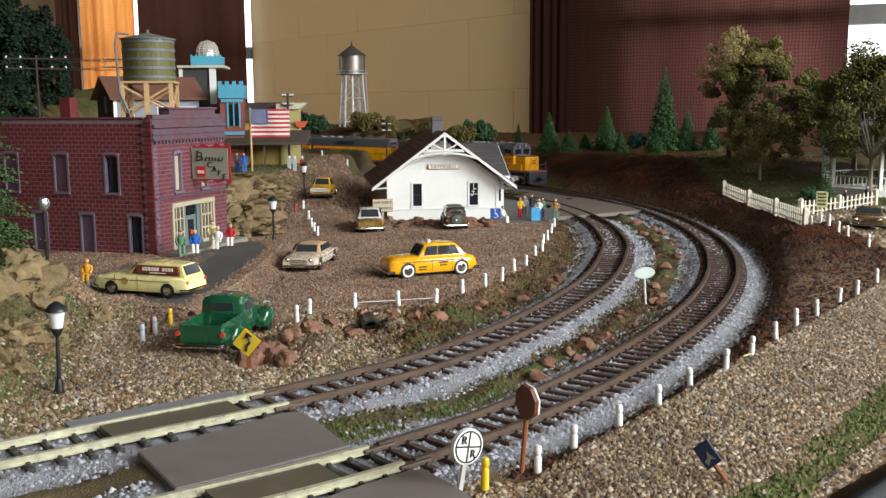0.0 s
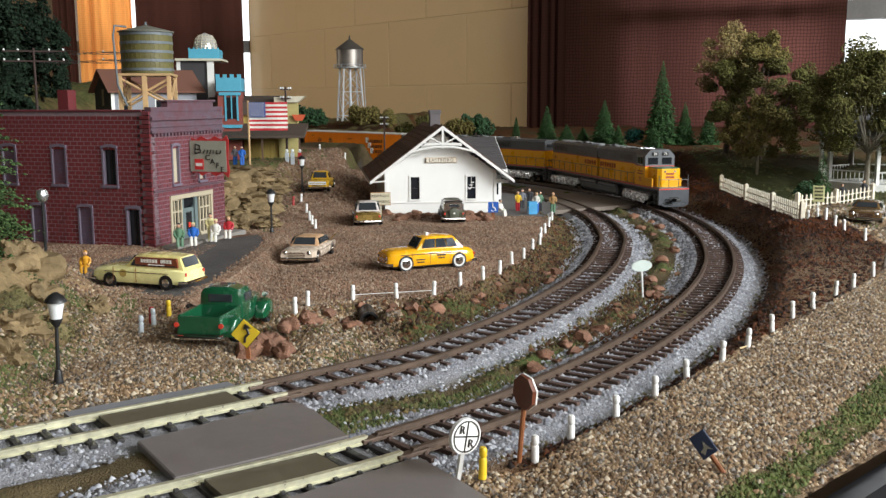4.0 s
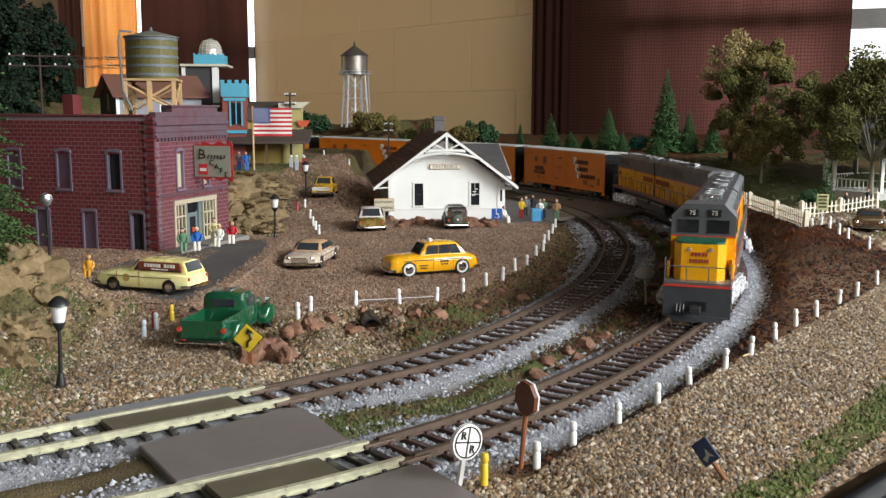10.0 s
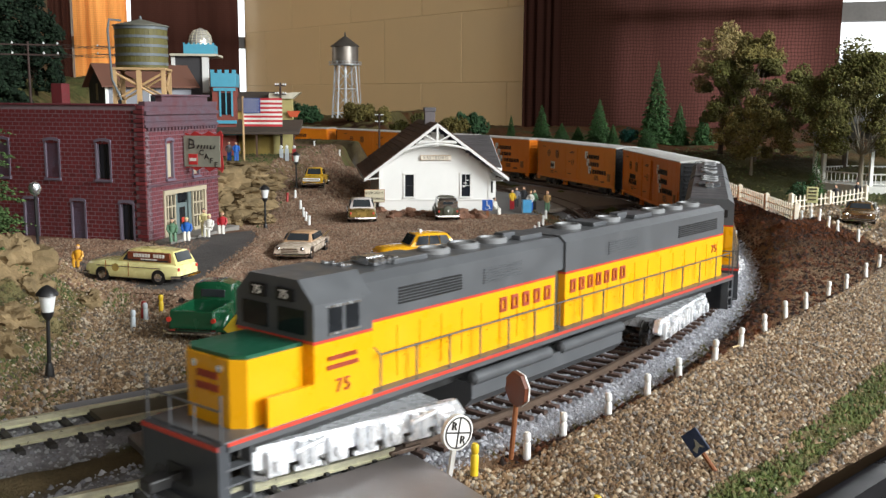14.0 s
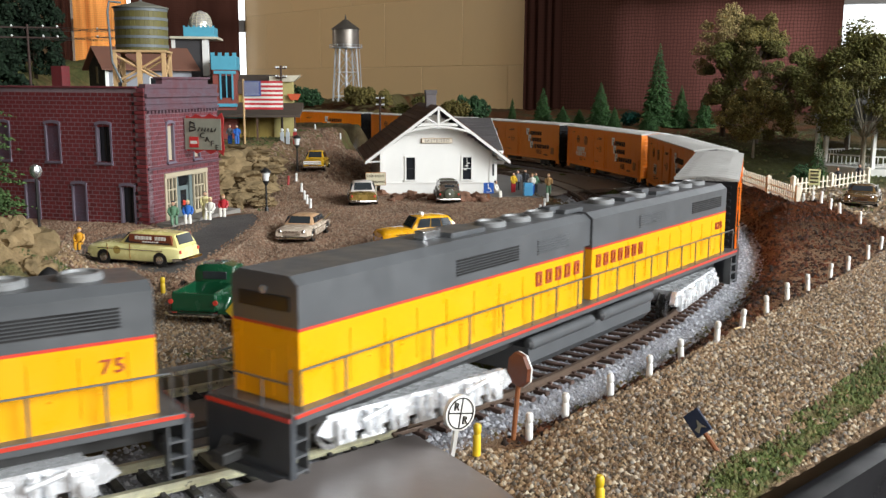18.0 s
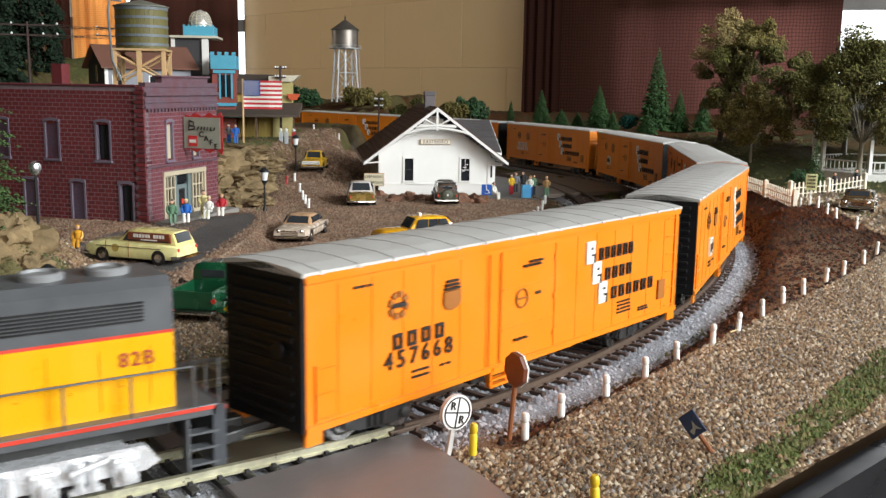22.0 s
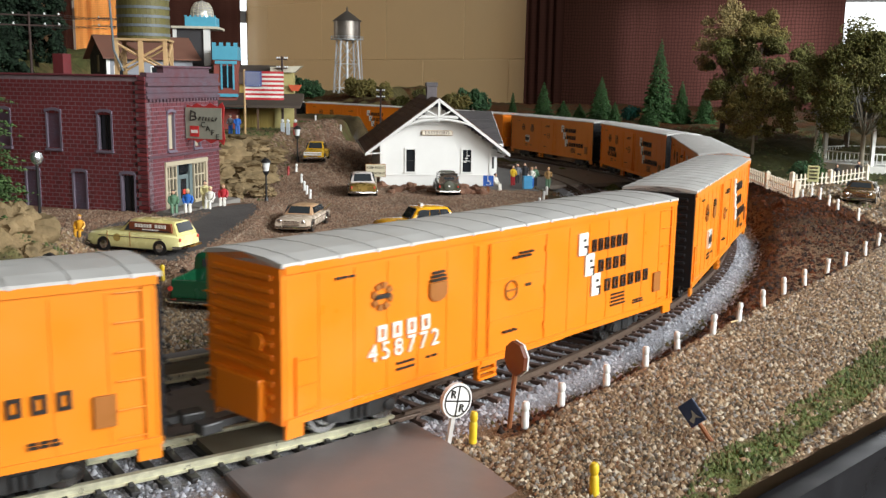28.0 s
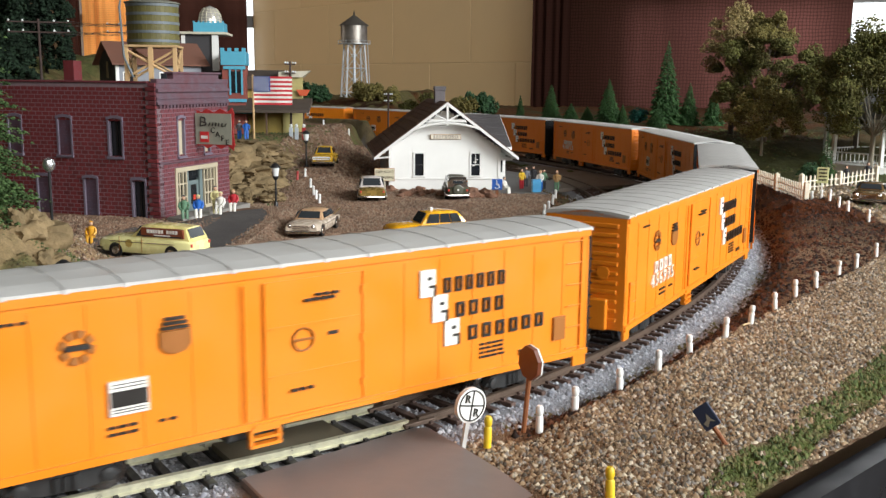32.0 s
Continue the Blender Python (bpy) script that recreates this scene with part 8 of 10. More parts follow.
for sx in (-1, 1):
    for sy in (-1, 1):
        part("leg", Geo().box(sx * 0.0165 - 0.0014, sx * 0.0165 + 0.0014, sy * 0.0165 - 0.0014, sy * 0.0165 + 0.0014, -0.0048, 0.0230, b=0.0002), WOODT, tk)
    part("brace", Geo().tube([(sx * 0.0165, -0.0165, 0.002), (sx * 0.0165, 0.0165, 0.021)], 0.0009, 6), WOODT, tk)
    part("brace", Geo().tube([(sx * 0.0165, 0.0165, 0.002), (sx * 0.0165, -0.0165, 0.021)], 0.0009, 6), WOODT, tk)
    part("brace", Geo().tube([(-0.0165, sx * 0.0165, 0.002), (0.0165, sx * 0.0165, 0.021)], 0.0009, 6), WOODT, tk)
    part("brace", Geo().tube([(0.0165, sx * 0.0165, 0.002), (-0.0165, sx * 0.0165, 0.021)], 0.0009, 6), WOODT, tk)
part("leg", Geo().box(-0.0016, 0.0016, -0.0182, -0.0150, -0.0048, 0.0230), WOODT, tk)
part("pipe", Geo().tube([(-0.0120, -0.019, 0.002), (-0.0175, -0.0200, 0.016), (-0.0205, -0.0125, 0.050), (-0.0195, -0.011, 0.0575), (-0.0120, -0.008, 0.0570)], 0.0008, 8), HOOP, tk, "grey bent pipe")

# ---- steel water tower behind the station ----
TOWS = mat("tower_silver", (0.62, 0.66, 0.70), 0.4, 0.5, var=0.15, scale=120)
TANKS = mat("tank_weathered_steel", (0.30, 0.27, 0.24), 0.38, 0.75, var=0.3, scale=60)
wt = thing("water_tower", "silver steel water tower on lattice legs", "water tower", yawed(-0.1795, 1.95, 0.030, 20))
part("tank", Geo().turn([(0.0262, 0.1430), (0.0262, 0.1770)], 28), TANKS, wt, "silver cylindrical tank", smooth=True)
part("roof", Geo().turn([(0.0292, 0.1768), (0.0288, 0.1778), (0.0040, 0.1960), (0.0012, 0.1975)], 28), mat("tower_roof", (0.13, 0.115, 0.10), 0.5, 0.5), wt, "dark conical roof", smooth=True)
part("finial", Geo().turn([(0.0012, 0.196), (0.0018, 0.2000), (0.0004, 0.2060)], 10), LAMPB, wt)
part("balcony", Geo().turn([(0.0262, 0.1410), (0.0325, 0.1410), (0.0325, 0.1420), (0.0262, 0.1420)], 28), TOWS, wt, "round balcony")
g = Geo()
for k in range(16):
    a = 2 * math.pi * k / 16
    b = 2 * math.pi * (k + 1) / 16
    p, q = (0.0320 * math.cos(a), 0.0320 * math.sin(a)), (0.0320 * math.cos(b), 0.0320 * math.sin(b))
    g.tube([(*p, 0.1415), (*p, 0.1475)], 0.0004, 5)
    g.tube([(*p, 0.1475), (*q, 0.1475)], 0.0004, 5)
part("balcony_rail", g, TOWS, wt)
for k in range(4):
    a, b = math.pi / 4 + k * math.pi / 2, math.pi / 4 + (k + 1) * math.pi / 2
    P = lambda an, z: ((0.0235 + (0.141 - z) * 0.075) * math.cos(an), (0.0235 + (0.141 - z) * 0.075) * math.sin(an), z)
    part("leg", Geo().tube([P(a, 0), P(a, 0.141)], 0.0016, 6), TOWS, wt)
    for u, v in ((0.002, 0.047), (0.047, 0.094), (0.094, 0.141)):
        part("cross_brace", Geo().tube([P(a, u), P(b, v)], 0.0006, 5), TOWS, wt)
        part("cross_brace", Geo().tube([P(b, u), P(a, v)], 0.0006, 5), TOWS, wt)
        part("strut", Geo().tube([P(a, v), P(b, v)], 0.0009, 5), TOWS, wt)
part("riser_pipe", Geo().tube([(0, 0, 0), (0, 0, 0.143)], 0.0026, 10), TOWS, wt)
part("ladder", Geo().tube([(0.03, -0.016, 0), (0.024, -0.012, 0.145)], 0.0008, 5), TOWS, wt)

# ---- town behind the cafe ----
CYAN = mat("sky_blue_paint", (0.08, 0.36, 0.50), 0.5, var=0.1, scale=150)
REDB = mat("red_brick_far", (0.24, 0.060, 0.045), 0.75, var=0.15, scale=300, bump=0.3)
GREYB = mat("grey_blue_siding", (0.23, 0.24, 0.27), 0.65, var=0.08, scale=100)
ROOFB = mat("brown_felt_roof", (0.17, 0.075, 0.050), 0.85, var=0.12, scale=120)
YELB = mat("yellow_siding", (0.36, 0.27, 0.07), 0.65, var=0.1, scale=100)
CREAMB = mat("cream_trim", (0.58, 0.54, 0.42), 0.6)
DKROOF = mat("dark_brown_roof", (0.075, 0.055, 0.042), 0.85, var=0.15, scale=150)
# grey house with a brown roof
hs = thing("grey_house", "grey-blue house with a long brown roof and a dark gable", "house", yawed(-0.332, 1.101, 0.045, 35))
part("wall", Geo().box(-0.0470, 0.0470, -0.03, 0.03, 0, 0.0730), GREYB, hs, "grey-blue wall")
for s in (-1, 1):
    part("roof_slope", Geo().prism([(0, 0.0945), (s * 0.038, 0.0700), (s * 0.038, 0.0715), (0, 0.0962)], 0, -0.0545, 0.0545), ROOFB, hs, "brown roof slope")
part("gable", Geo().prism([(-0.03, 0.0), (0.03, 0.0), (0.03, 0.0735), (0, 0.0925), (-0.03, 0.0735)], 0, -0.0490, -0.0470), mat("dark_gable", (0.03, 0.03, 0.033), 0.7), hs, "dark gable end")
part("gable_sign", Geo().box(-0.0496, -0.0490, -0.004, 0.002, 0.056, 0.074), mat("gable_sign_tan", (0.22, 0.17, 0.10), 0.6), hs, "tan board on the gable")
for x in (-0.034, 0.006):
    w = part("window", Geo().box(x - 0.006, x + 0.006, -0.0306, -0.0302, 0.050, 0.062), DARKGLASS, hs)
    part("window_frame", Geo().box(x - 0.0072, x + 0.0072, -0.0304, -0.0300, 0.0488, 0.0632), WHITE, w)
part("sign_board", Geo().box(0.018, 0.043, -0.033, -0.031, 0.0580, 0.0625), WHITE, hs, "white board")
part("corner_board", Geo().box(-0.0492, -0.0455, -0.0312, -0.0295, 0, 0.0730), WHITE, hs)
part("chimney", Geo().box(-0.006, 0.001, -0.004, 0.004, 0.088, 0.1100, b=0.0004), REDB, hs)
# corner tower house with a dome
th = thing("domed_house", "dark house with a glass dome on its roof", "house", yawed(-0.2905, 1.172, 0.0355, 6) @ Matrix.Diagonal((1.068, 1.068, 1.068, 1.0)))
part("wall", Geo().box(-0.0165, 0.0135, -0.02, 0.028, 0, 0.1095), mat("charcoal_wall", (0.045, 0.042, 0.045), 0.7), th, "charcoal side wall")
part("corner_pilaster", Geo().box(0.0130, 0.0198, -0.0225, -0.0160, 0, 0.1095), WHITE, th, "white corner board")
part("corner_pilaster", Geo().box(-0.0200, -0.0160, -0.0215, -0.0180, 0.098, 0.1095), WHITE, th, "white corner board")
part("cornice", Geo().box(-0.0210, 0.0300, -0.026, 0.032, 0.1095, 0.1122, b=0.0005), CREAMB, th, "pale flat cornice")
part("dome_base", Geo().box(-0.0070, 0.0262, -0.0200, 0.0140, 0.1122, 0.1225, b=0.0004), CYAN, th, "sky-blue parapet box")
for k in range(7):
    part("merlon", Geo().box(-0.0070 + k * 0.0052, -0.0050 + k * 0.0052, -0.0203, -0.0188, 0.1225, 0.1240), CYAN, th)
gd_ = mat("dome_glass", (0.62, 0.60, 0.56), 0.15, 0.4, var=0.15, scale=300)
part("dome", Geo().turn([(0.0124, 0.1222), (0.0124, 0.1270), (0.0110, 0.1330), (0.0070, 0.1385), (0.0008, 0.1412)], 24, c=(0.0096, -0.0035, 0)), gd_, th, "ribbed glass dome", smooth=True)
for k in range(14):
    a = math.pi * 2 * k / 14
    part("dome_rib", Geo().tube([(0.0096 + r * math.cos(a), -0.0035 + r * math.sin(a), z) for r, z in ((0.0126, 0.1222), (0.0126, 0.127), (0.0112, 0.1332), (0.0072, 0.1387))], 0.0004, 4), CREAMB, th)
for z, r in ((0.1245, 0.0126), (0.1275, 0.0124), (0.1305, 0.0118), (0.1335, 0.0109), (0.1362, 0.0092)):
    part("dome_ring", Geo().turn([(r, z), (r + 0.0006, z + 0.0003), (r, z + 0.0006)], 24, c=(0.0096, -0.0035, 0)), CREAMB, th)
rb = thing("brick_shop", "red brick shop with sky-blue battlements and window trim", "shop", yawed(-0.2385, 1.105, 0.040, 8))
part("wall", Geo().box(-0.0125, 0.0125, -0.02, 0.04, 0, 0.0765), REDB, rb, "red brick wall")
part("battlement", Geo().box(-0.0138, 0.0138, -0.0215, 0.042, 0.0765, 0.0915, b=0.0003), CYAN, rb, "sky-blue parapet")
for k in range(4):
    part("merlon", Geo().box(-0.0138 + k * 0.0078, -0.0096 + k * 0.0078, -0.0215, -0.018, 0.0915, 0.0952), CYAN, rb)
w = part("window", Geo().box(-0.003, 0.008, -0.0208, -0.0202, 0.046, 0.070), DARKGLASS, rb, "tall window")
f = Geo().box(-0.005, -0.003, -0.0214, -0.0200, 0.044, 0.072).box(0.008, 0.010, -0.0214, -0.0200, 0.044, 0.072).box(-0.011, 0.013, -0.0222, -0.0200, 0.072, 0.0755).box(0.0018, 0.0032, -0.0212, -0.0204, 0.046, 0.072)
part("window_frame", f, CYAN, w, "sky-blue window trim")
part("string_course", Geo().box(-0.0138, 0.0138, -0.0225, -0.0200, 0.036, 0.0395), CYAN, rb)
part("awning", Geo().prism([(-0.0200, 0.032), (-0.034, 0.026), (-0.034, 0.0235), (-0.0200, 0.028)], 0, -0.012, 0.020), CYAN, rb, "sky-blue awning")
# yellow service station
ys_ = thing("yellow_store", "yellow board store with a dark roof and a porch canopy", "store", yawed(-0.208, 1.150, 0.038, 4))
part("wall", Geo().box(-0.060, 0.030, -0.02, 0.05, 0, 0.052), YELB, ys_, "yellow board wall")
for k in range(26):
    part("batten", Geo().box(-0.060 + k * 0.0034, -0.0592 + k * 0.0034, -0.0206, -0.0200, 0.0, 0.052), YELB, ys_)
part("roof", Geo().prism([(-0.026, 0.052), (0.056, 0.056), (0.056, 0.074), (0.012, 0.074), (-0.026, 0.066)], 0, -0.066, 0.018), DKROOF, ys_, "dark brown roof")
part("tower_front", Geo().box(0.018, 0.040, -0.024, 0.0, 0.0, 0.066), mat("pale_yellow_board", (0.42, 0.36, 0.14), 0.65), ys_, "pale yellow false front")
part("tower_cornice", Geo().prism([(0.014, 0.066), (0.041, 0.066), (0.050, 0.0735), (0.014, 0.0720)], 1, -0.028, 0.004), CREAMB, ys_, "cream cornice")
part("canopy", Geo().prism([(-0.022, 0.036), (-0.085, 0.027), (-0.085, 0.030), (-0.022, 0.042)], 0, -0.045, 0.052), DKROOF, ys_, "brown porch canopy")
for x in (-0.040, 0.005, 0.046):
    part("canopy_post", Geo().box(x - 0.001, x + 0.001, -0.082, -0.080, -0.004, 0.028), mat("post_brown", (0.09, 0.05, 0.03), 0.7), ys_)
part("red_arrow_sign", Geo().prism([(0.034, 0.052), (0.050, 0.052), (0.046, 0.045), (0.038, 0.045)], 1, -0.029, -0.0275), mat("orange_red", (0.55, 0.09, 0.03), 0.5), ys_, "small orange-red sign")
for x, m_ in ((0.010, POSTG), (0.018, POSTR), (0.004, POSTG)):
    ob = thing("fuel_pump", "slim vintage fuel pump under the canopy", "fuel pump", Matrix.Translation((-0.172 + x, 1.055, height(-0.165, 1.055) - 0.001)))
    part("pump_body", Geo().box(-0.002, 0.002, -0.0015, 0.0015, 0, 0.013, b=0.0003), m_, ob)
    part("pump_globe", Geo().turn([(0.0006, 0.013), (0.0018, 0.0142), (0.0018, 0.0158), (0.0006, 0.017)], 12), LAMPW, ob)
# flag
fl = thing("flag_pole", "flag with red and white stripes on a pale wooden pole", "flag", Matrix.Translation((-0.1980, 1.0, 0.036)))
part("pole", Geo().tube([(0, 0, 0), (0, 0, 0.070)], 0.0011, 8), WOODT, fl, "pale wooden pole")
FR, FB = mat("flag_red", (0.50, 0.03, 0.04), 0.6), mat("flag_blue", (0.03, 0.06, 0.24), 0.6)
for k in range(13):
    z = 0.0395 + k * 0.00223
    v, f = [], []
    for i in range(13):
        u = i / 12
        y = 0.0008 * math.sin(u * 7)
        for q in (z, z + 0.00223):
            v += [(0.0008 + u * 0.0395, y - 0.0002, q), (0.0008 + u * 0.0395, y + 0.0002, q)]
    for i in range(12):
        a = i * 4
        f += [(a, a + 4, a + 6, a + 2), (a + 1, a + 3, a + 7, a + 5), (a, a + 1, a + 5, a + 4), (a + 2, a + 6, a + 7, a + 3)]
    part("stripe", Geo().add(v, f), FR if k % 2 == 0 else LETW, fl)
part("canton", Geo().box(0.0008, 0.0180, -0.0011, -0.0003, 0.0530, 0.0685), FB, fl, "blue canton", m=Matrix.Translation((0, 0.0, 0)))
star = Geo().box(-0.00045, 0.00045, -0.0015, -0.0010, -0.00045, 0.00045).mesh("star", LETW)
for r in range(9):
    for c_ in range(6 if r % 2 == 0 else 5):
        part("star", star, None, fl, m=Matrix.Translation((0.0020 + c_ * 0.0028 + (0.0014 if r % 2 else 0), 0, 0.0544 + r * 0.0016)))


# ---- utility poles ----
def utility_pole(x, y, z, h, wide=0.018, a=0):
    ob = thing("utility_pole", "dark wooden utility pole with crossarms and pale insulators", "utility pole", yawed(x, y, z, a), group="utility poles")
    part("pole", Geo().tube([(0, 0, 0), (0, 0, h)], 0.0016, 8, r1=0.0011), mat("pole_brown", (0.05, 0.03, 0.025), 0.8), ob)
    for k in range(2):
        zz = h - 0.004 - k * 0.010
        arm = part("crossarm", Geo().box(-wide, wide, -0.0008, 0.0008, zz, zz + 0.0014), ob.children[0].data.materials[0], ob)
        for u in (-0.95, -0.5, 0.5, 0.95):
            part("insulator", Geo().turn([(0.0010, zz + 0.0014), (0.0012, zz + 0.0026), (0.0004, zz + 0.0036)], 8, c=(u * wide, 0, 0)), LAMPW, arm, "white insulator")
    return ob


utility_pole(-0.0865, 1.50, height(-0.0865, 1.5), 0.085, 0.006)
utility_pole(-0.178, 1.12, 0.036, 0.086, 0.006)
utility_pole(-0.415, 1.00, 0.055, 0.105, 0.030, 12)
utility_pole(-0.415, 1.30, 0.09, 0.083, 0.032, 20)
for o in (-0.028, -0.014, 0.014, 0.028):
    for z in (0.158, 0.148):
        g = Geo().tube([(-0.415 + o, 1.00, z), (-0.415 + o * 1.0, 1.15, z + 0.002), (-0.415 + o, 1.30, z + 0.014)], 0.0003, 4)
        thing("overhead_wire", "thin dark wire between the poles", "wire", group="overhead wires", geo=g, mats=LAMPB)

# ---- picket fence ----
FENCE = mat("fence_cream_white", (0.66, 0.60, 0.48), 0.6, var=0.12, scale=200)
picket_m = Geo().prism([(-0.0009, 0), (0.0009, 0), (0.0009, 0.0118), (0, 0.0132), (-0.0009, 0.0118)], 1, -0.0004, 0.0004).mesh("picket", FENCE)
postf_m = Geo().box(-0.0018, 0.0018, -0.0018, 0.0018, -0.002, 0.0150, b=0.0004).add([(-0.002, -0.002, 0.0150), (0.002, -0.002, 0.0150), (0.002, 0.002, 0.0150), (-0.002, 0.002, 0.0150), (0, 0, 0.0168)], [(0, 1, 2, 3), (0, 1, 4), (1, 2, 4), (2, 3, 4), (3, 0, 4)]).mesh("fence_post", FENCE)


def picket_fence(pts, n, label):
    fe = thing("picket_fence", label, "fence")
    for (x0, y0), (x1, y1) in zip(pts, pts[1:]):
        a = math.atan2(y1 - y0, x1 - x0)
        z0, z1 = height(x0, y0) - 0.001, height(x1, y1) - 0.001
        for e, z in (((x0, y0), z0), ((x1, y1), z1)):
            o = new("fence_post", postf_m)
            o.parent = fe
            o.matrix_local = Matrix.Translation((*e, z)) @ Matrix.Rotation(a, 4, "Z")
        for k in range(1, n):
            t = k / n
            o = new("picket", picket_m)
            o.parent = fe
            o.matrix_local = Matrix.Translation((x0 + (x1 - x0) * t, y0 + (y1 - y0) * t, z0 + (z1 - z0) * t + 0.001)) @ Matrix.Rotation(a, 4, "Z")
        for h in (0.004, 0.0092):
            part("rail", Geo().tube([(x0, y0, z0 + h), (x1, y1, z1 + h)], 0.0006, 4), FENCE, fe)
    return fe


picket_fence([(0.2935, 1.000), (0.2880, 0.900), (0.2840, 0.815), (0.2830, 0.745)], 14, "weathered cream picket fence along the bank")
picket_fence([(0.305, 0.815), (0.352, 0.850), (0.40, 0.885)], 9, "white picket fence of the park")

# ---- gazebo in the park ----
gz_ = thing("gazebo", "white park gazebo with a grey roof and lattice frieze", "gazebo", yawed(0.484, 1.03, height(0.484, 1.03) - 0.003, 10))
GW = mat("gazebo_white", (0.62, 0.62, 0.58), 0.6)
part("floor", Geo().turn([(0.078, -0.006), (0.078, 0.004)], 8), GW, gz_)
for k in range(8):
    a, b = 2 * math.pi * k / 8, 2 * math.pi * (k + 1) / 8
    p, q = Vector((0.072 * math.cos(a), 0.072 * math.sin(a), 0)), Vector((0.072 * math.cos(b), 0.072 * math.sin(b), 0))
    part("post", Geo().box(-0.0018, 0.0018, -0.0018, 0.0018, 0.004, 0.052).turned(Matrix.Translation(p)), GW, gz_)
    for z, r in ((0.016, 0.0008), (0.006, 0.0006), (0.052, 0.0014), (0.044, 0.0008)):
        part("rail", Geo().tube([p + Vector((0, 0, z)), q + Vector((0, 0, z))], r, 5), GW, gz_)
    for j in range(1, 11):
        o = p + (q - p) * (j / 11)
        g = Geo().tube([o + Vector((0, 0, 0.006)), o + Vector((0, 0, 0.016))], 0.0005, 4)
        part("baluster", g, GW, gz_)
        g = Geo().tube([o + Vector((0, 0, 0.044)), o + (q - p) * (1 / 11) + Vector((0, 0, 0.052))], 0.0004, 4)
        part("lattice_strip", g, GW, gz_)
        g = Geo().tube([o + Vector((0, 0, 0.052)), o + (q - p) * (1 / 11) + Vector((0, 0, 0.044))], 0.0004, 4)
        part("lattice_strip", g, GW, gz_)
part("roof", Geo().turn([(0.082, 0.052), (0.082, 0.0535), (0.012, 0.084), (0.004, 0.094)], 8), mat("gazebo_roof_grey", (0.20, 0.20, 0.20), 0.8, bump=0.3), gz_, "grey eight-sided roof")


# ---- trees, bushes, rocks and stones ----
def leaf_mat(name, col, col2):
    m = mat(name, col, 0.85, scale=120, col2=col2, spec=0.2)
    nt = m.node_tree
    n, L = nt.nodes, nt.links
    b = n["Principled BSDF"]
    src = b.inputs["Base Color"].links[0].from_socket
    ge, hs, mr = n.new("ShaderNodeNewGeometry"), n.new("ShaderNodeHueSaturation"), n.new("ShaderNodeMapRange")
    mr.inputs[3].default_value, mr.inputs[4].default_value = 0.55, 1.5
    L.new(ge.outputs["Random Per Island"], mr.inputs[0])
    L.new(mr.outputs[0], hs.inputs["Value"])
    L.new(src, hs.inputs["Color"])
    L.new(hs.outputs[0], b.inputs["Base Color"])
    return m


FIRG = leaf_mat("fir_green", (0.062, 0.13, 0.042), (0.030, 0.068, 0.026))
FIRD = leaf_mat("dark_fir_green", (0.020, 0.038, 0.020), (0.010, 0.020, 0.012))
LEAFG = leaf_mat("leaf_green", (0.13, 0.135, 0.036), (0.085, 0.075, 0.028))
LEAFO = leaf_mat("leaf_olive", (0.21, 0.175, 0.055), (0.13, 0.11, 0.038))
LEAFB = leaf_mat("leaf_bush_green", (0.05, 0.11, 0.045), (0.028, 0.06, 0.03))
LEAFT = leaf_mat("leaf_straw", (0.36, 0.28, 0.13), (0.24, 0.19, 0.075))
BARK = mat("bark_brown", (0.07, 0.05, 0.035), 0.85, bump=0.4)
BARKG = mat("bark_grey", (0.20, 0.175, 0.13), 0.85, bump=0.4)
OCT_F = np.array([(0, 2, 4), (2, 1, 4), (1, 3, 4), (3, 0, 4)])
OCT_V = np.array([(1.05, 0, -0.35), (-1.05, 0, -0.35), (0, 1.05, -0.35), (0, -1.05, -0.35), (0, 0, 0.9)], float)
LEAF_F = np.array([(0, 1, 3), (1, 2, 3), (2, 0, 3), (0, 2, 1)])
LEAF_V = np.array([(1.2, 0, -0.4), (-0.6, 1.05, -0.4), (-0.6, -1.05, -0.4), (0, 0, 1.1)], float)


def bits_mesh(name, P, S, m, seed=0, flat=1.0, leaf=False):
    """Many small irregular stones, or four-sided leaf flakes, at points P with sizes S as one mesh."""
    tv, tf = (LEAF_V, LEAF_F) if leaf else (OCT_V, OCT_F)
    c = len(tv)
    r = np.random.RandomState(seed)
    n = len(P)
    jit = tv[None] * (0.65 + 0.7 * r.rand(n, c, 1)) + (r.rand(n, c, 3) - 0.5) * 0.5
    jit[:, :, 2] *= flat
    a = r.rand(n) * 6.28
    ca, sa = np.cos(a)[:, None], np.sin(a)[:, None]
    x, y = jit[:, :, 0] * ca - jit[:, :, 1] * sa, jit[:, :, 0] * sa + jit[:, :, 1] * ca
    V = np.stack([x, y, jit[:, :, 2]], 2) * np.asarray(S).reshape(n, 1, 1) + np.asarray(P)[:, None]
    F = (tf[None] + c * np.arange(n)[:, None, None]).reshape(-1, 3)
    me_ = bpy.data.meshes.new(name)
    me_.vertices.add(n * c)
    me_.vertices.foreach_set("co", V.astype(np.float32).ravel())
    me_.loops.add(len(F) * 3)
    me_.loops.foreach_set("vertex_index", F.astype(np.int32).ravel())
    me_.polygons.add(len(F))
    me_.polygons.foreach_set("loop_start", (np.arange(len(F)) * 3).astype(np.int32))
    me_.update(calc_edges=True)
    me_.validate()
    me_.materials.append(m)
    return me_


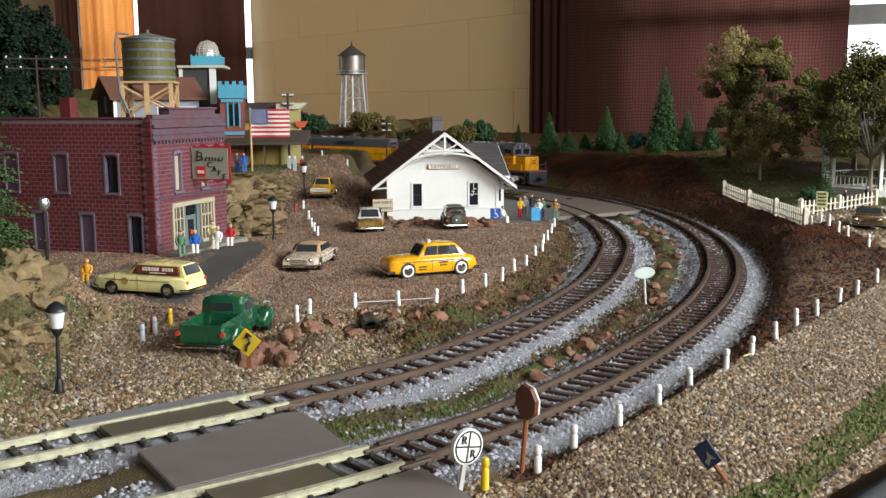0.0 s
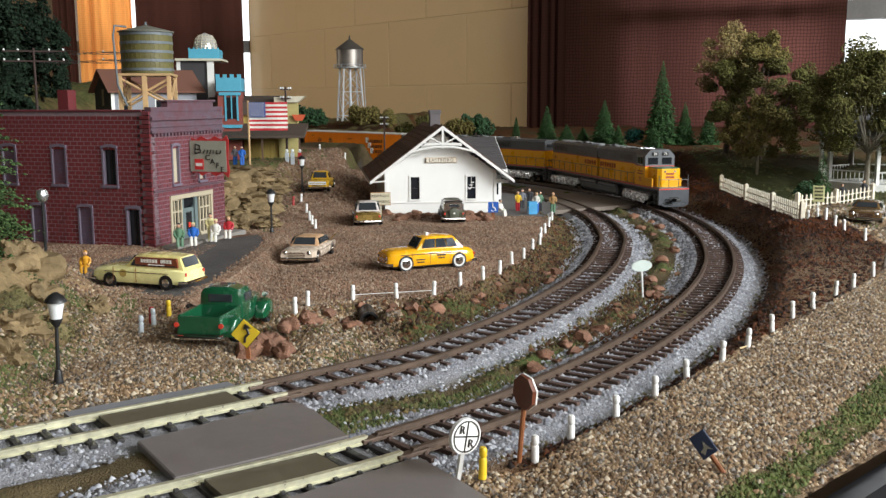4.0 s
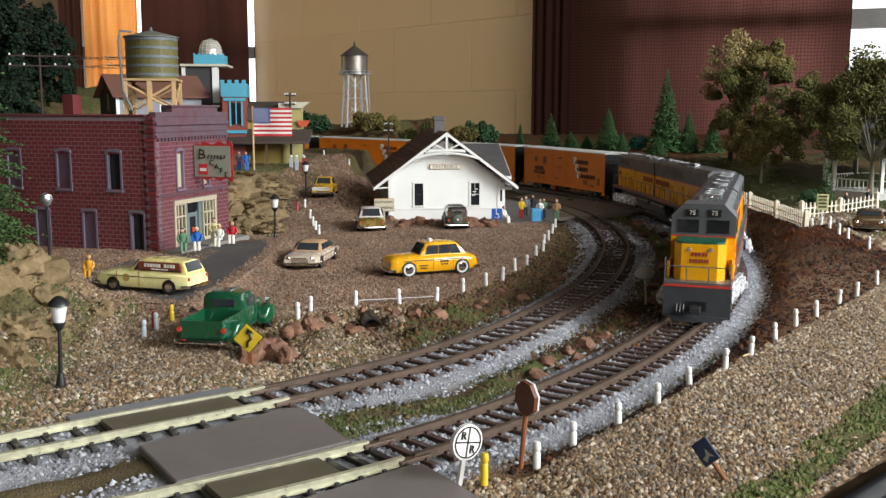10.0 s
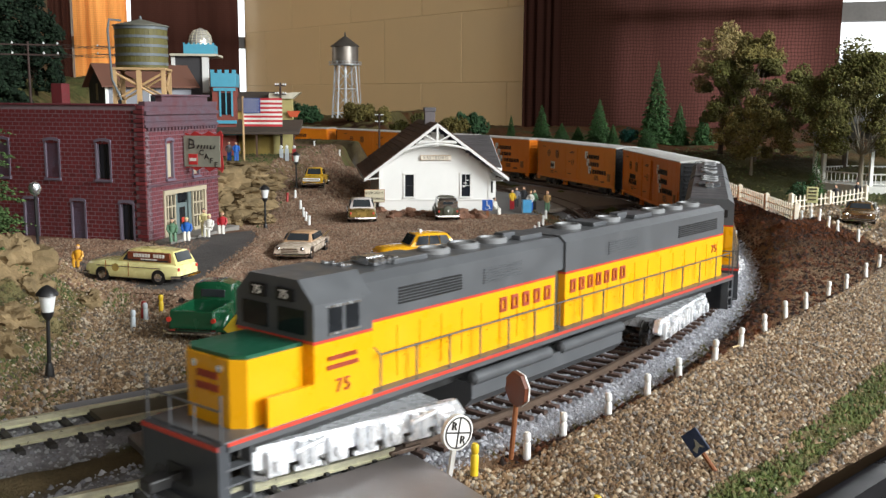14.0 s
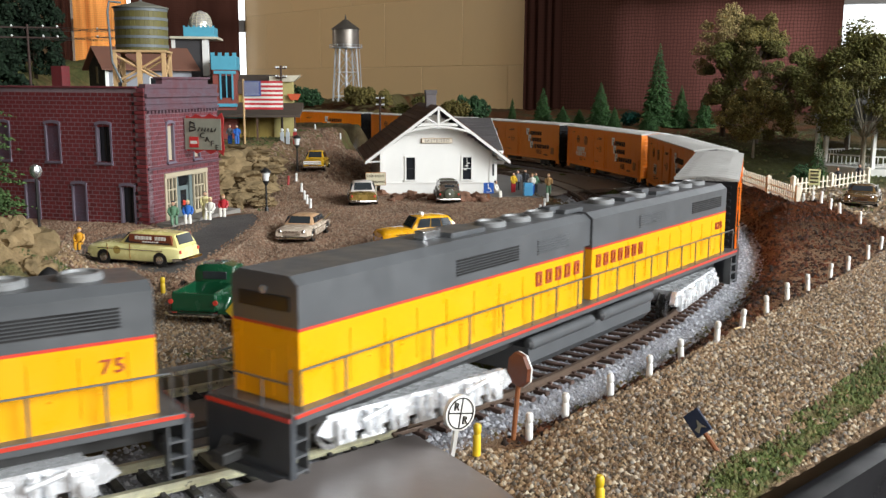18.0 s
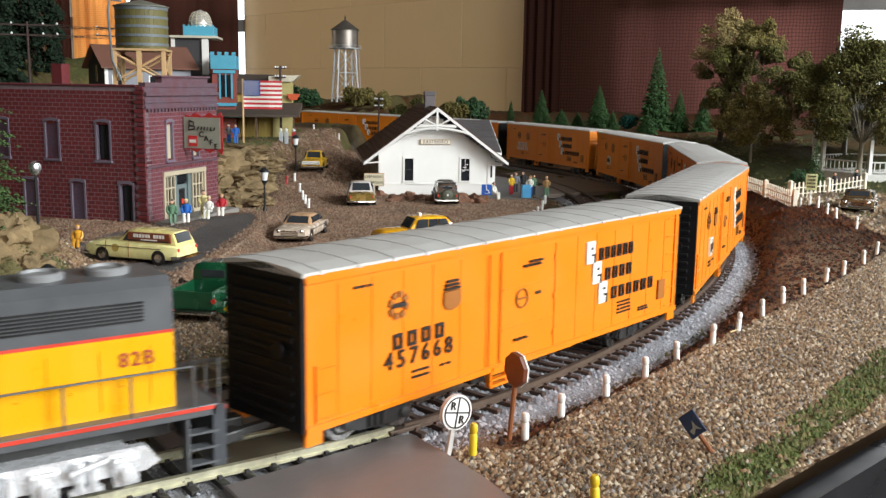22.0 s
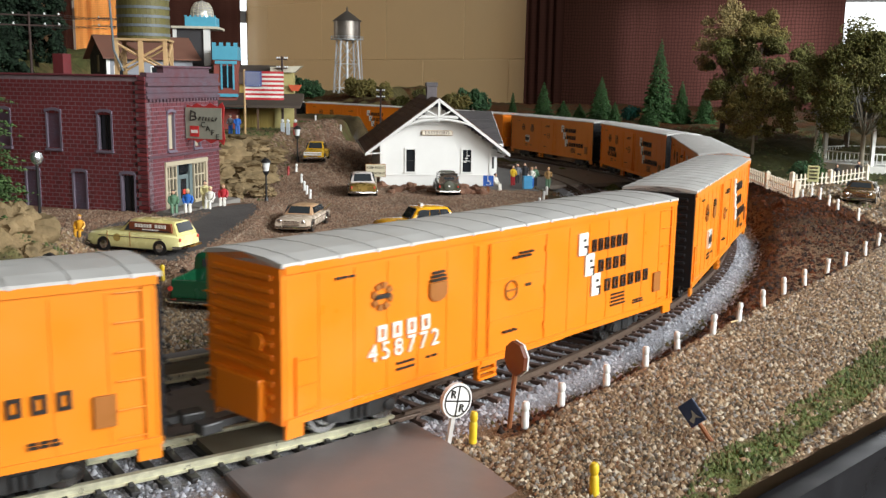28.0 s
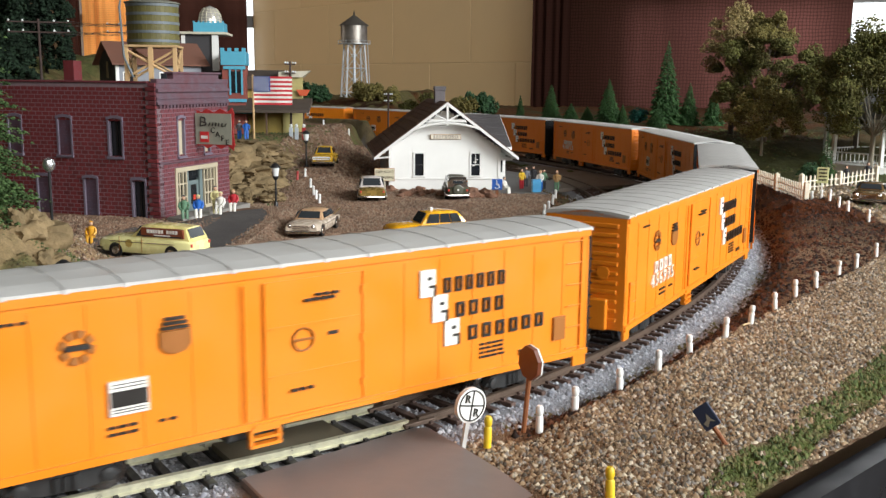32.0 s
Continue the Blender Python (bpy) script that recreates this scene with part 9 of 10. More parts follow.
def fir(x, y, z, h, r, m, seed, label="small green model fir tree", n=1500, fine=1.0):
    rs = np.random.RandomState(seed)
    t = thing("fir_tree", label, "tree", yawed(x, y, z, seed * 37), "fir trees")
    part("trunk", Geo().tube([(0, 0, -0.002), (0, 0, h * 0.9)], h * 0.018, 7, r1=h * 0.004), BARK, t)
    tiers = max(9, int(h / 0.006))
    P, S = [], []
    for k in range(n):
        u = 1 - math.sqrt(rs.rand())
        tier = (u * tiers) % 1.0
        rr = r * (1 - u) ** 0.85 * (0.72 + 0.38 * (1 - tier)) * (0.35 + 0.65 * math.sqrt(rs.rand()))
        a = rs.rand() * 6.28
        rr *= 1 + 0.16 * math.sin(a * 5 + int(u * tiers) * 2.3)
        P.append((rr * math.cos(a), rr * math.sin(a), h * (0.06 + 0.93 * u) - rr * 0.18))
        S.append(fine * (0.35 + 0.65 * rs.rand()) * max(r * 0.135 * (1 - 0.5 * u), 0.0010))
    me_ = bits_mesh("crown", np.array(P), S, m, seed, 0.6, True)
    part("crown", me_, None, t, "bristly green crown")
    return t


def leafy(x, y, z, h, w, m, seed, bark=BARK, trunk=0.35, n=2600, label="", name="model_tree", bit=0.0028, clumps=16, flat=0.75, group="broadleaf trees", m2=None):
    """A tapered trunk with forking limbs, and a crown of leaf bits in uneven clumps at the limb ends."""
    rs = random.Random(seed)
    nr = np.random.RandomState(seed)
    t = thing(name, label or "model tree with an open olive-green crown", "tree", Matrix.Translation((x, y, z)), group)
    ends = []
    g = Geo()
    top = Vector((rs.uniform(-0.05, 0.05) * w, rs.uniform(-0.05, 0.05) * w, h * trunk))
    part("trunk", Geo().tube([(0, 0, -0.003), (top.x * 0.4, top.y * 0.4, h * trunk * 0.5), top], h * 0.022, 8, r1=h * 0.013), bark, t)
    for k in range(clumps):
        a = 2.399 * k + rs.uniform(-0.6, 0.6)
        u = (k + 0.5) / clumps
        rad = w * 0.5 * max(0.12, math.sin(min(1, 0.22 + u * 0.80) * math.pi)) ** 0.7 * rs.uniform(0.35, 1.12)
        e = Vector((rad * math.cos(a), rad * math.sin(a), h * (trunk * 0.95 + (0.95 - trunk * 0.95) * u * rs.uniform(0.85, 1.05))))
        mid = top.lerp(e, 0.5) + Vector((rs.uniform(-1, 1), rs.uniform(-1, 1), rs.uniform(-0.3, 1))) * w * 0.06
        if clumps < 20 or k % 3 == 0:
            part("limb", Geo().tube([top * 0.8, mid, e], h * (0.009 if clumps < 20 else 0.0042), 6, r1=h * 0.002), bark, t)
        ends.append(e)
    P, S = [], []
    for e in ends:
        cw = w * rs.uniform(0.55, 1.25) * 0.80 / math.sqrt(len(ends))
        k = int(n / len(ends) * rs.uniform(0.6, 1.4))
        d = nr.normal(size=(k, 3))
        d *= (0.15 + 0.95 * nr.rand(k, 1) ** 0.6) / np.linalg.norm(d, axis=1, keepdims=True)
        d[:, 2] -= 0.35 * (d[:, 0] ** 2 + d[:, 1] ** 2)
        P.append(np.array(e) + d * np.array([cw * rs.uniform(0.8, 1.3), cw * rs.uniform(0.8, 1.3), cw * flat * rs.uniform(0.7, 1.3)]))
        S.append((0.4 + 0.8 * nr.rand(k)) * bit)
    P, S = np.concatenate(P), np.concatenate(S)
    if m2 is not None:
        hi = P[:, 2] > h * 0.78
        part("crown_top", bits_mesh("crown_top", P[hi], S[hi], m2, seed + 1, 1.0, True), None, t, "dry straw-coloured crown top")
        P, S = P[~hi], S[~hi]
    part("crown", bits_mesh("crown", P, S, m, seed, 1.0, True), None, t, "clumped leafy crown")
    return t


def bush(x, y, z, r, m, seed, label="low rounded bush of foam foliage", n=500):
    nr = np.random.RandomState(seed)
    t = thing("bush", label, "bush", Matrix.Translation((x, y, z)), "bushes")
    P = []
    for k in range(5):
        c = np.array([nr.uniform(-0.6, 0.6) * r, nr.uniform(-0.4, 0.4) * r, nr.uniform(0.35, 0.95) * r])
        d = nr.normal(size=(n // 5, 3))
        d *= (0.55 + 0.45 * nr.rand(n // 5, 1)) / np.linalg.norm(d, axis=1, keepdims=True)
        P.append(c + d * r * nr.uniform(0.4, 0.62))
    P = np.concatenate(P)
    part("foliage", bits_mesh("foliage", P, (0.4 + 0.6 * nr.rand(len(P))) * r * 0.12, m, seed, 1.0, True), None, t)
    part("stem", Geo().tube([(0, 0, -0.002), (r * 0.1, 0, r * 0.5)], r * 0.07, 6, r1=r * 0.03), BARK, t)
    return t


# firs on the back hill
for i, (x, y, top, r) in enumerate([(0.334, 1.46, 0.166, 0.026), (0.367, 1.45, 0.104, 0.017), (0.395, 1.42, 0.094, 0.017), (0.160, 1.45, 0.099, 0.018), (0.248, 1.46, 0.108, 0.021), (0.300, 1.36, 0.069, 0.016), (0.186, 1.42, 0.072, 0.016), (0.262, 1.42, 0.072, 0.012), (0.118, 1.50, 0.082, 0.009), (0.222, 1.50, 0.066, 0.012)]):
    z = height(x, y)
    fir(x, y, z - 0.001, top - z, r, FIRG, 21 + i, n=4200, fine=0.85)
bush(0.300, 1.48, height(0.30, 1.48), 0.019, leaf_mat("leaf_teal", (0.02, 0.10, 0.075), (0.012, 0.05, 0.04)), 5, "dark teal rounded bush")
# big fir beside the cafe
fir(-0.2545, 0.455, 0.010, 0.300, 0.052, leaf_mat("big_fir_green", (0.075, 0.125, 0.040), (0.035, 0.065, 0.022)), 3, "large bushy green fir beside the cafe", 90000, 0.19)
# dark trees on the left hill
for i, (x, y, h, r) in enumerate([(-0.510, 1.10, 0.150, 0.040), (-0.490, 1.20, 0.125, 0.030), (-0.55, 1.22, 0.16, 0.045), (-0.585, 1.10, 0.17, 0.05), (-0.462, 1.04, 0.062, 0.020)]):
    leafy(x, y, height(x, y) - 0.004, h, r * 2.4, FIRD, 50 + i, n=6000, trunk=0.15, clumps=40, bit=0.0026, label="dark green bushy tree on the hill", flat=1.1, group="trees on the hill")
bush(-0.372, 1.03, height(-0.372, 1.03), 0.016, LEAFB, 8)
bush(-0.345, 1.06, height(-0.345, 1.06), 0.014, LEAFO, 9)
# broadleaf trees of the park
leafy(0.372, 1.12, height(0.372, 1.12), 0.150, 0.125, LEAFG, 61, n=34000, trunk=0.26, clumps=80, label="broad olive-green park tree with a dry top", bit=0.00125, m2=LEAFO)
leafy(0.356, 1.20, height(0.356, 1.20), 0.165, 0.085, LEAFT, 62, n=7000, trunk=0.50, clumps=30, label="thin straw-coloured tree with sparse twigs", bit=0.0014)
leafy(0.425, 0.955, height(0.425, 0.955), 0.150, 0.140, LEAFG, 63, bark=BARKG, n=27000, trunk=0.34, clumps=60, label="park tree with pale forked limbs and a dense crown", bit=0.00125)
leafy(0.470, 1.10, height(0.47, 1.1), 0.13, 0.10, LEAFG, 64, n=13000, trunk=0.35, clumps=40, bit=0.0014)
leafy(0.350, 1.06, height(0.35, 1.06), 0.085, 0.08, LEAFO, 65, bark=BARKG, n=5500, trunk=0.28, clumps=36, bit=0.0015, label="low open olive tree by the fence")
bush(0.345, 0.905, height(0.345, 0.905), 0.012, LEAFB, 12, n=400)
fir(0.371, 0.93, height(0.371, 0.93), 0.045, 0.010, FIRG, 77, "small clipped fir by the gazebo", 700)
# bushes along the back
for i, (x, y, r, m) in enumerate([(-0.245, 1.78, 0.030, LEAFB), (-0.215, 1.80, 0.022, LEAFB), (-0.130, 1.72, 0.026, LEAFO), (-0.095, 1.70, 0.022, LEAFO), (-0.065, 1.74, 0.024, LEAFG), (-0.02, 1.72, 0.030, LEAFG), (0.035, 1.66, 0.026, LEAFO), (0.060, 1.68, 0.034, LEAFB), (-0.16, 1.78, 0.03, LEAFO), (0.015, 1.70, 0.024, LEAFO), (-0.30, 1.8, 0.028, LEAFB)]):
    bush(x, y, height(x, y), r, m, 90 + i, n=700)

# ---- rocks ----
ROCKT = mat("tan_rock", (0.30, 0.215, 0.115), 0.9, scale=150, bump=1.0, bscale=420, col2=(0.13, 0.095, 0.05), spec=0.2)
ROCKR = mat("red_rock", (0.21, 0.105, 0.065), 0.85, var=0.35, scale=250, bump=0.6, bscale=900, rnd=0.2)


def rock(x, y, z, r, m, seed, label, group, sub=3, rough=0.38):
    g = Geo().blob((0, 0, 0), r, 0, rough, seed, sub)
    return thing("rock", label, "rock", pose(x, y, z, 0, 0, seed * 41 % 360), group, geo=g, mats=m, smooth=True)


for i, (x, y, z, r) in enumerate([(-0.196, 0.845, 0.028, (0.030, 0.020, 0.013)), (-0.170, 0.875, 0.033, (0.018, 0.013, 0.007)), (-0.176, 0.845, 0.021, (0.024, 0.016, 0.008)), (-0.155, 0.865, 0.026, (0.015, 0.012, 0.006)), (-0.165, 0.825, 0.010, (0.020, 0.013, 0.008)), (-0.190, 0.818, 0.012, (0.024, 0.014, 0.012)), (-0.151, 0.850, 0.015, (0.012, 0.010, 0.008)), (-0.180, 0.90, 0.040, (0.026, 0.016, 0.005)), (-0.205, 0.87, 0.038, (0.02, 0.014, 0.006)), (-0.150, 0.89, 0.030, (0.012, 0.010, 0.005)), (-0.145, 0.80, 0.004, (0.014, 0.010, 0.006)), (-0.17, 0.79, 0.003, (0.016, 0.010, 0.007))]):
    rock(x, y, z, r, ROCKT, i + 1, "layered tan rock of the ledge", "ledge rocks", 4, 0.45)
for i, (x, y, z, r) in enumerate([(-0.212, 0.452, 0.020, (0.026, 0.016, 0.014)), (-0.235, 0.440, 0.026, (0.022, 0.018, 0.018)), (-0.184, 0.430, 0.016, (0.012, 0.008, 0.008)), (-0.176, 0.335, 0.004, (0.014, 0.009, 0.010)), (-0.180, 0.392, 0.012, (0.013, 0.009, 0.008)), (-0.200, 0.445, 0.030, (0.010, 0.008, 0.010)), (-0.172, 0.414, 0.009, (0.009, 0.006, 0.006)), (-0.166, 0.452, 0.007, (0.008, 0.006, 0.005)), (-0.170, 0.365, 0.006, (0.010, 0.007, 0.008)), (-0.190, 0.365, 0.020, (0.013, 0.009, 0.008))]):
    rock(x, y, z, r, ROCKT, i + 31, "rough tan rock outcrop", "outcrop rocks", 4, 0.45)
rs = random.Random(4)
for i in range(30):
    u = rs.random()
    j = int(u * (len(YARD) - 7.2))
    (ax, ay), (bx, by) = YARD[j + 1], YARD[j + 2]
    v = rs.random()
    o = rs.uniform(0.004, 0.030)
    d = Vector((by - ay, -(bx - ax), 0)).normalized()
    x, y = ax + (bx - ax) * v + d.x * o, ay + (by - ay) * v + d.y * o
    k = rs.uniform(0.0016, 0.0040)
    rock(x, y, height(x, y) + k * 0.3, (k * 1.3, k, k * 0.8), ROCKR, i + 50, "small reddish rock in the ditch", "ditch rocks", 2)
for i, (x, y, k) in enumerate([(-0.083, 0.402, 0.0055), (-0.076, 0.410, 0.0060), (-0.079, 0.420, 0.0050), (-0.068, 0.402, 0.0042), (-0.071, 0.437, 0.005), (-0.064, 0.447, 0.0045), (-0.086, 0.413, 0.004)]):
    rock(x, y, height(x, y) + k * 0.5, (k, k * 0.9, k * 1.0), ROCKR, i + 120, "reddish rock beside the pickup", "rocks beside the pickup", 3)
for i in range(34):
    t = rs.random()
    p = LA[index_at(LA, 0.02 + 0.12 * t, 0.40 + 0.5 * t)]
    q = LB[min(range(0, len(LB), 5), key=lambda k: (LB[k].x - p.x) ** 2 + (LB[k].y - p.y) ** 2)]
    v = rs.uniform(0.38, 0.66)
    x, y = p.x + (q.x - p.x) * v, p.y + (q.y - p.y) * v
    k = rs.uniform(0.0018, 0.0045)
    rock(x, y, height(x, y) + k * 0.3, (k * 1.2, k, k * 0.7), ROCKR, i + 150, "small reddish rock between the tracks", "rocks between the tracks", 2)
for i in range(26):
    x, y = rs.uniform(-0.052, 0.045), rs.uniform(0.836, 0.886)
    k = rs.uniform(0.0028, 0.0056)
    rock(x, y, height(x, y) + k * 0.35, (k * 1.1, k, k * 0.8), ROCKR, i + 200, "reddish rock before the station wall", "rocks before the station", 2)


# culvert pipe under the yard's edge
g = Geo()
g.turn([(0.0036, -0.010), (0.0046, -0.010), (0.0046, 0.012), (0.0036, 0.012)], 20, axis=1)
g.f = [q for q in g.f if len(q) == 4]
g.m = g.m[:len(g.f)]
cv = thing("culvert_pipe", "dark round drain pipe in the ditch bank", "pipe", yawed(-0.038, 0.482, -0.0045, 10), geo=g, mats=LAMPB)
# Black disc across the pipe stands for the darkness inside it.
part("pipe_inside", Geo().turn([(0.0037, 0.004), (0.0037, 0.005)], 16, axis=1), BLACK, cv)

# ---- loose stones and turf ----
def stone_mat(name, cols, rough=0.7):
    m = bpy.data.materials.new(name)
    m.use_nodes = True
    n, L = m.node_tree.nodes, m.node_tree.links
    b = n["Principled BSDF"]
    ge, cr = n.new("ShaderNodeNewGeometry"), n.new("ShaderNodeValToRGB")
    e = cr.color_ramp.elements
    for i, c in enumerate(cols):
        q = e[i] if i < 2 else e.new(i / (len(cols) - 1))
        q.position, q.color = i / (len(cols) - 1), (*c, 1)
    cr.color_ramp.interpolation = "CONSTANT"
    nz, tc, mx = n.new("ShaderNodeTexNoise"), n.new("ShaderNodeTexCoord"), n.new("ShaderNodeMix")
    nz.inputs["Scale"].default_value = 25
    mx.data_type, mx.blend_type = "RGBA", "OVERLAY"
    mx.inputs[0].default_value = 0.5
    L.new(tc.outputs["Object"], nz.inputs["Vector"])
    L.new(ge.outputs["Random Per Island"], cr.inputs[0])
    L.new(cr.outputs[0], mx.inputs[6])
    L.new(nz.outputs[0], mx.inputs[7])
    L.new(mx.outputs[2], b.inputs["Base Color"])
    b.inputs["Roughness"].default_value = rough
    return m


nr = np.random.RandomState(5)


def scatter(name, label, n, box_, keep, size, m, seed, sink=0.2, flat=0.8):
    """Loose bits over the ground where keep(x, y, d, yard, edge) holds."""
    x, y = nr.uniform(box_[0], box_[1], n), nr.uniform(box_[2], box_[3], n)
    P = np.stack([x, y], 1)
    da, db = near(P, LA), near(P, LB)
    k = keep(x, y, da, db)
    k &= edge_side(x, y) > 0.0015
    k &= (np.abs(x) < 0.50 * y + 0.03)
    x, y = x[k], y[k]
    z, c, d = relief(x, y)
    s = size * (0.45 + 1.15 * nr.rand(len(x)) ** 2.6)
    ob = new(name, bits_mesh(name, np.stack([x, y, z + s * (0.5 - sink)], 1), s, m, seed, flat))
    return tagged(ob, label, "gravel", kind="stuff")


def free(x, y):
    """True off the crossing, street, platform and buildings."""
    ok = np.ones(len(x), bool)
    def cut(poly):
        inside = np.zeros(len(x), bool)
        for (ax, ay), (bx, by) in zip(poly, poly[1:] + poly[:1]):
            c = ((ay > y) != (by > y))
            t = (bx - ax) * (y - ay) / ((by - ay) if by != ay else 1e-9) + ax
            inside ^= c & (x < t)
        return inside
    for poly in ([(-0.122, 0.318), (-0.075, 0.358), (-0.064, 0.345), (-0.051, 0.331), (-0.036, 0.307), (-0.0285, 0.294), (-0.020, 0.284), (-0.008, 0.276), (0.0062, 0.259), (0.0165, 0.242), (0.026, 0.222), (-0.010, 0.190), (-0.044, 0.212), (-0.057, 0.234), (-0.078, 0.259), (-0.0985, 0.289)], [(-0.215, 0.515), (-0.16, 0.478), (-0.125, 0.466), (-0.117, 0.537), (-0.116, 0.668), (-0.127, 0.715), (-0.17, 0.73), (-0.20, 0.65), (-0.24, 0.60)], [(0.052, 0.875), (0.095, 0.872), (0.21, 0.985), (0.196, 1.04), (0.11, 1.20), (0.035, 1.05)], [(-0.055, 0.90), (0.055, 0.90), (0.09, 1.2), (-0.06, 1.1)]):
        ok &= ~cut(poly)
    return ok


BALL = stone_mat("ballast_grey", [(0.26, 0.27, 0.31), (0.38, 0.39, 0.43), (0.18, 0.18, 0.20), (0.47, 0.48, 0.52), (0.30, 0.29, 0.30)])
GRAV = stone_mat("tan_gravel", [(0.26, 0.17, 0.095), (0.38, 0.27, 0.16), (0.13, 0.085, 0.05), (0.29, 0.185, 0.10), (0.56, 0.47, 0.35), (0.21, 0.13, 0.075), (0.27, 0.24, 0.21), (0.09, 0.07, 0.05), (0.30, 0.17, 0.10)])
GRAVR = stone_mat("reddish_gravel", [(0.23, 0.14, 0.09), (0.32, 0.21, 0.14), (0.13, 0.075, 0.05), (0.27, 0.15, 0.095), (0.38, 0.29, 0.21), (0.18, 0.11, 0.07)])
TURF = stone_mat("turf_green", [(0.085, 0.11, 0.028), (0.12, 0.14, 0.045), (0.05, 0.07, 0.018), (0.16, 0.14, 0.055), (0.10, 0.08, 0.035)], 0.95)
DRY = stone_mat("dry_weeds", [(0.11, 0.085, 0.03), (0.16, 0.115, 0.045), (0.06, 0.045, 0.02), (0.085, 0.085, 0.028), (0.045, 0.03, 0.015)], 0.95)
SOIL = stone_mat("soil_brown", [(0.075, 0.030, 0.010), (0.13, 0.050, 0.015), (0.035, 0.016, 0.007), (0.09, 0.050, 0.020)], 0.95)
# Rust soil bits with the bank's shade put into their colours.
SOIL_SHADED = stone_mat("rust_soil_shaded", [(0.040, 0.011, 0.003), (0.095, 0.026, 0.005), (0.014, 0.005, 0.002), (0.045, 0.017, 0.006)], 0.95)
_tie = lambda x, y, da, db: (np.minimum(da, db) < 0.030) & free(x, y)
scatter("ballast_stones", "blue-grey track ballast", 150000, (-0.26, 0.30, 0.20, 0.75), _tie, 0.00072, BALL, 1, 0.22)
scatter("ballast_stones", "blue-grey track ballast", 50000, (-0.05, 0.30, 0.70, 1.15), _tie, 0.00105, BALL, 2, 0.15)
_out = lambda x, y: np.hypot(x - BC[0], y - BC[1]) > BR
_field = lambda x, y: ((x - 0.028) * 0.310 - (y - 0.275) * 0.248) / 0.397
_gs = lambda x, y: (x - 0.085) * 0.775 - (y - 0.251) * 0.63
_grass = lambda x, y: (_gs(x, y) + 0.006 * lump(x, y, 70, 1) > 0.001) & (_gs(x, y) + 0.006 * lump(x, y, 50, 3) < 0.017)
scatter("loose_gravel", "tan gravel of the field", 330000, (-0.01, 0.36, 0.185, 0.62), lambda x, y, da, db: ((_field(x, y) > 0.002) | (y < 0.268)) & (db > 0.026) & (~_grass(x, y) | (lump(x, y, 300, 2) > 0.80)) & free(x, y), 0.00074, GRAV, 3, 0.25)
scatter("loose_gravel", "tan gravel by the crossing", 70000, (-0.16, -0.02, 0.30, 0.50), lambda x, y, da, db: ~_out(x, y) & (da > 0.022) & (yard_side(x, y) < 0.03) & (db > 0.072) & (x > -0.160) & free(x, y), 0.00080, GRAV, 4, 0.25)
scatter("yard_gravel", "reddish gravel of the yard", 190000, (-0.16, 0.11, 0.45, 0.92), lambda x, y, da, db: (yard_side(x, y) > 0) & (da > 0.03) & free(x, y), 0.00082, GRAVR, 5, 0.3)
scatter("yard_gravel", "tan gravel of the yard's rise", 22000, (-0.17, 0.0, 0.90, 1.33), lambda x, y, da, db: (yard_side(x, y) > 0) & (da > 0.03) & free(x, y), 0.0016, GRAVR, 6, 0.3)
scatter("loose_gravel", "tan gravel by the parked car", 9000, (0.27, 0.44, 0.60, 0.84), lambda x, y, da, db: (db > 0.075) & (x > 0.30), 0.0013, GRAV, 7, 0.25)
scatter("ground_turf", "green turf strip at the layout's edge", 90000, (0.02, 0.30, 0.19, 0.50), lambda x, y, da, db: _grass(x, y) & (lump(x, y, 140, 2) > 0.22), 0.00060, TURF, 8, 0.2, 1.3)
scatter("ground_turf", "dry turf and weeds of the ditch", 26000, (-0.10, 0.13, 0.42, 0.92), lambda x, y, da, db: (yard_side(x, y) < 0.001) & ~_out(x, y) & (da > 0.022) & (lump(x, y, 60, 3) > 0.42), 0.0009, DRY, 9, 0.1, 1.2)
scatter("ground_soil", "brown scenic soil of the ditch", 26000, (-0.10, 0.13, 0.42, 0.92), lambda x, y, da, db: (yard_side(x, y) < 0.002) & ~_out(x, y) & (da > 0.024), 0.0011, SOIL, 10, 0.2)
scatter("ground_turf", "green turf between the tracks", 44000, (-0.08, 0.20, 0.28, 0.95), lambda x, y, da, db: (da > 0.0235) & (db > 0.0235) & (da + db < 0.13) & (lump(x, y, 70, 1) > 0.38) & free(x, y), 0.0008, DRY, 11, 0.1)
scatter("ground_soil", "rust-brown soil of the bank, with its shade put into the colour", 60000, (0.02, 0.36, 0.27, 1.25), lambda x, y, da, db: _out(x, y) & (db > 0.028) & (_field(x, y) < 0.003) & (x < 0.30) & free(x, y), 0.0011, SOIL_SHADED, 12, 0.2)
scatter("ground_turf", "dry turf on the outcrop", 22000, (-0.26, -0.145, 0.30, 0.60), lambda x, y, da, db: (lump(x, y, 22, 0) + 0.9 * lump(x, y, 70, 1) > 1.02) & free(x, y) & (da > 0.03), 0.0008, DRY, 13, 0.2)
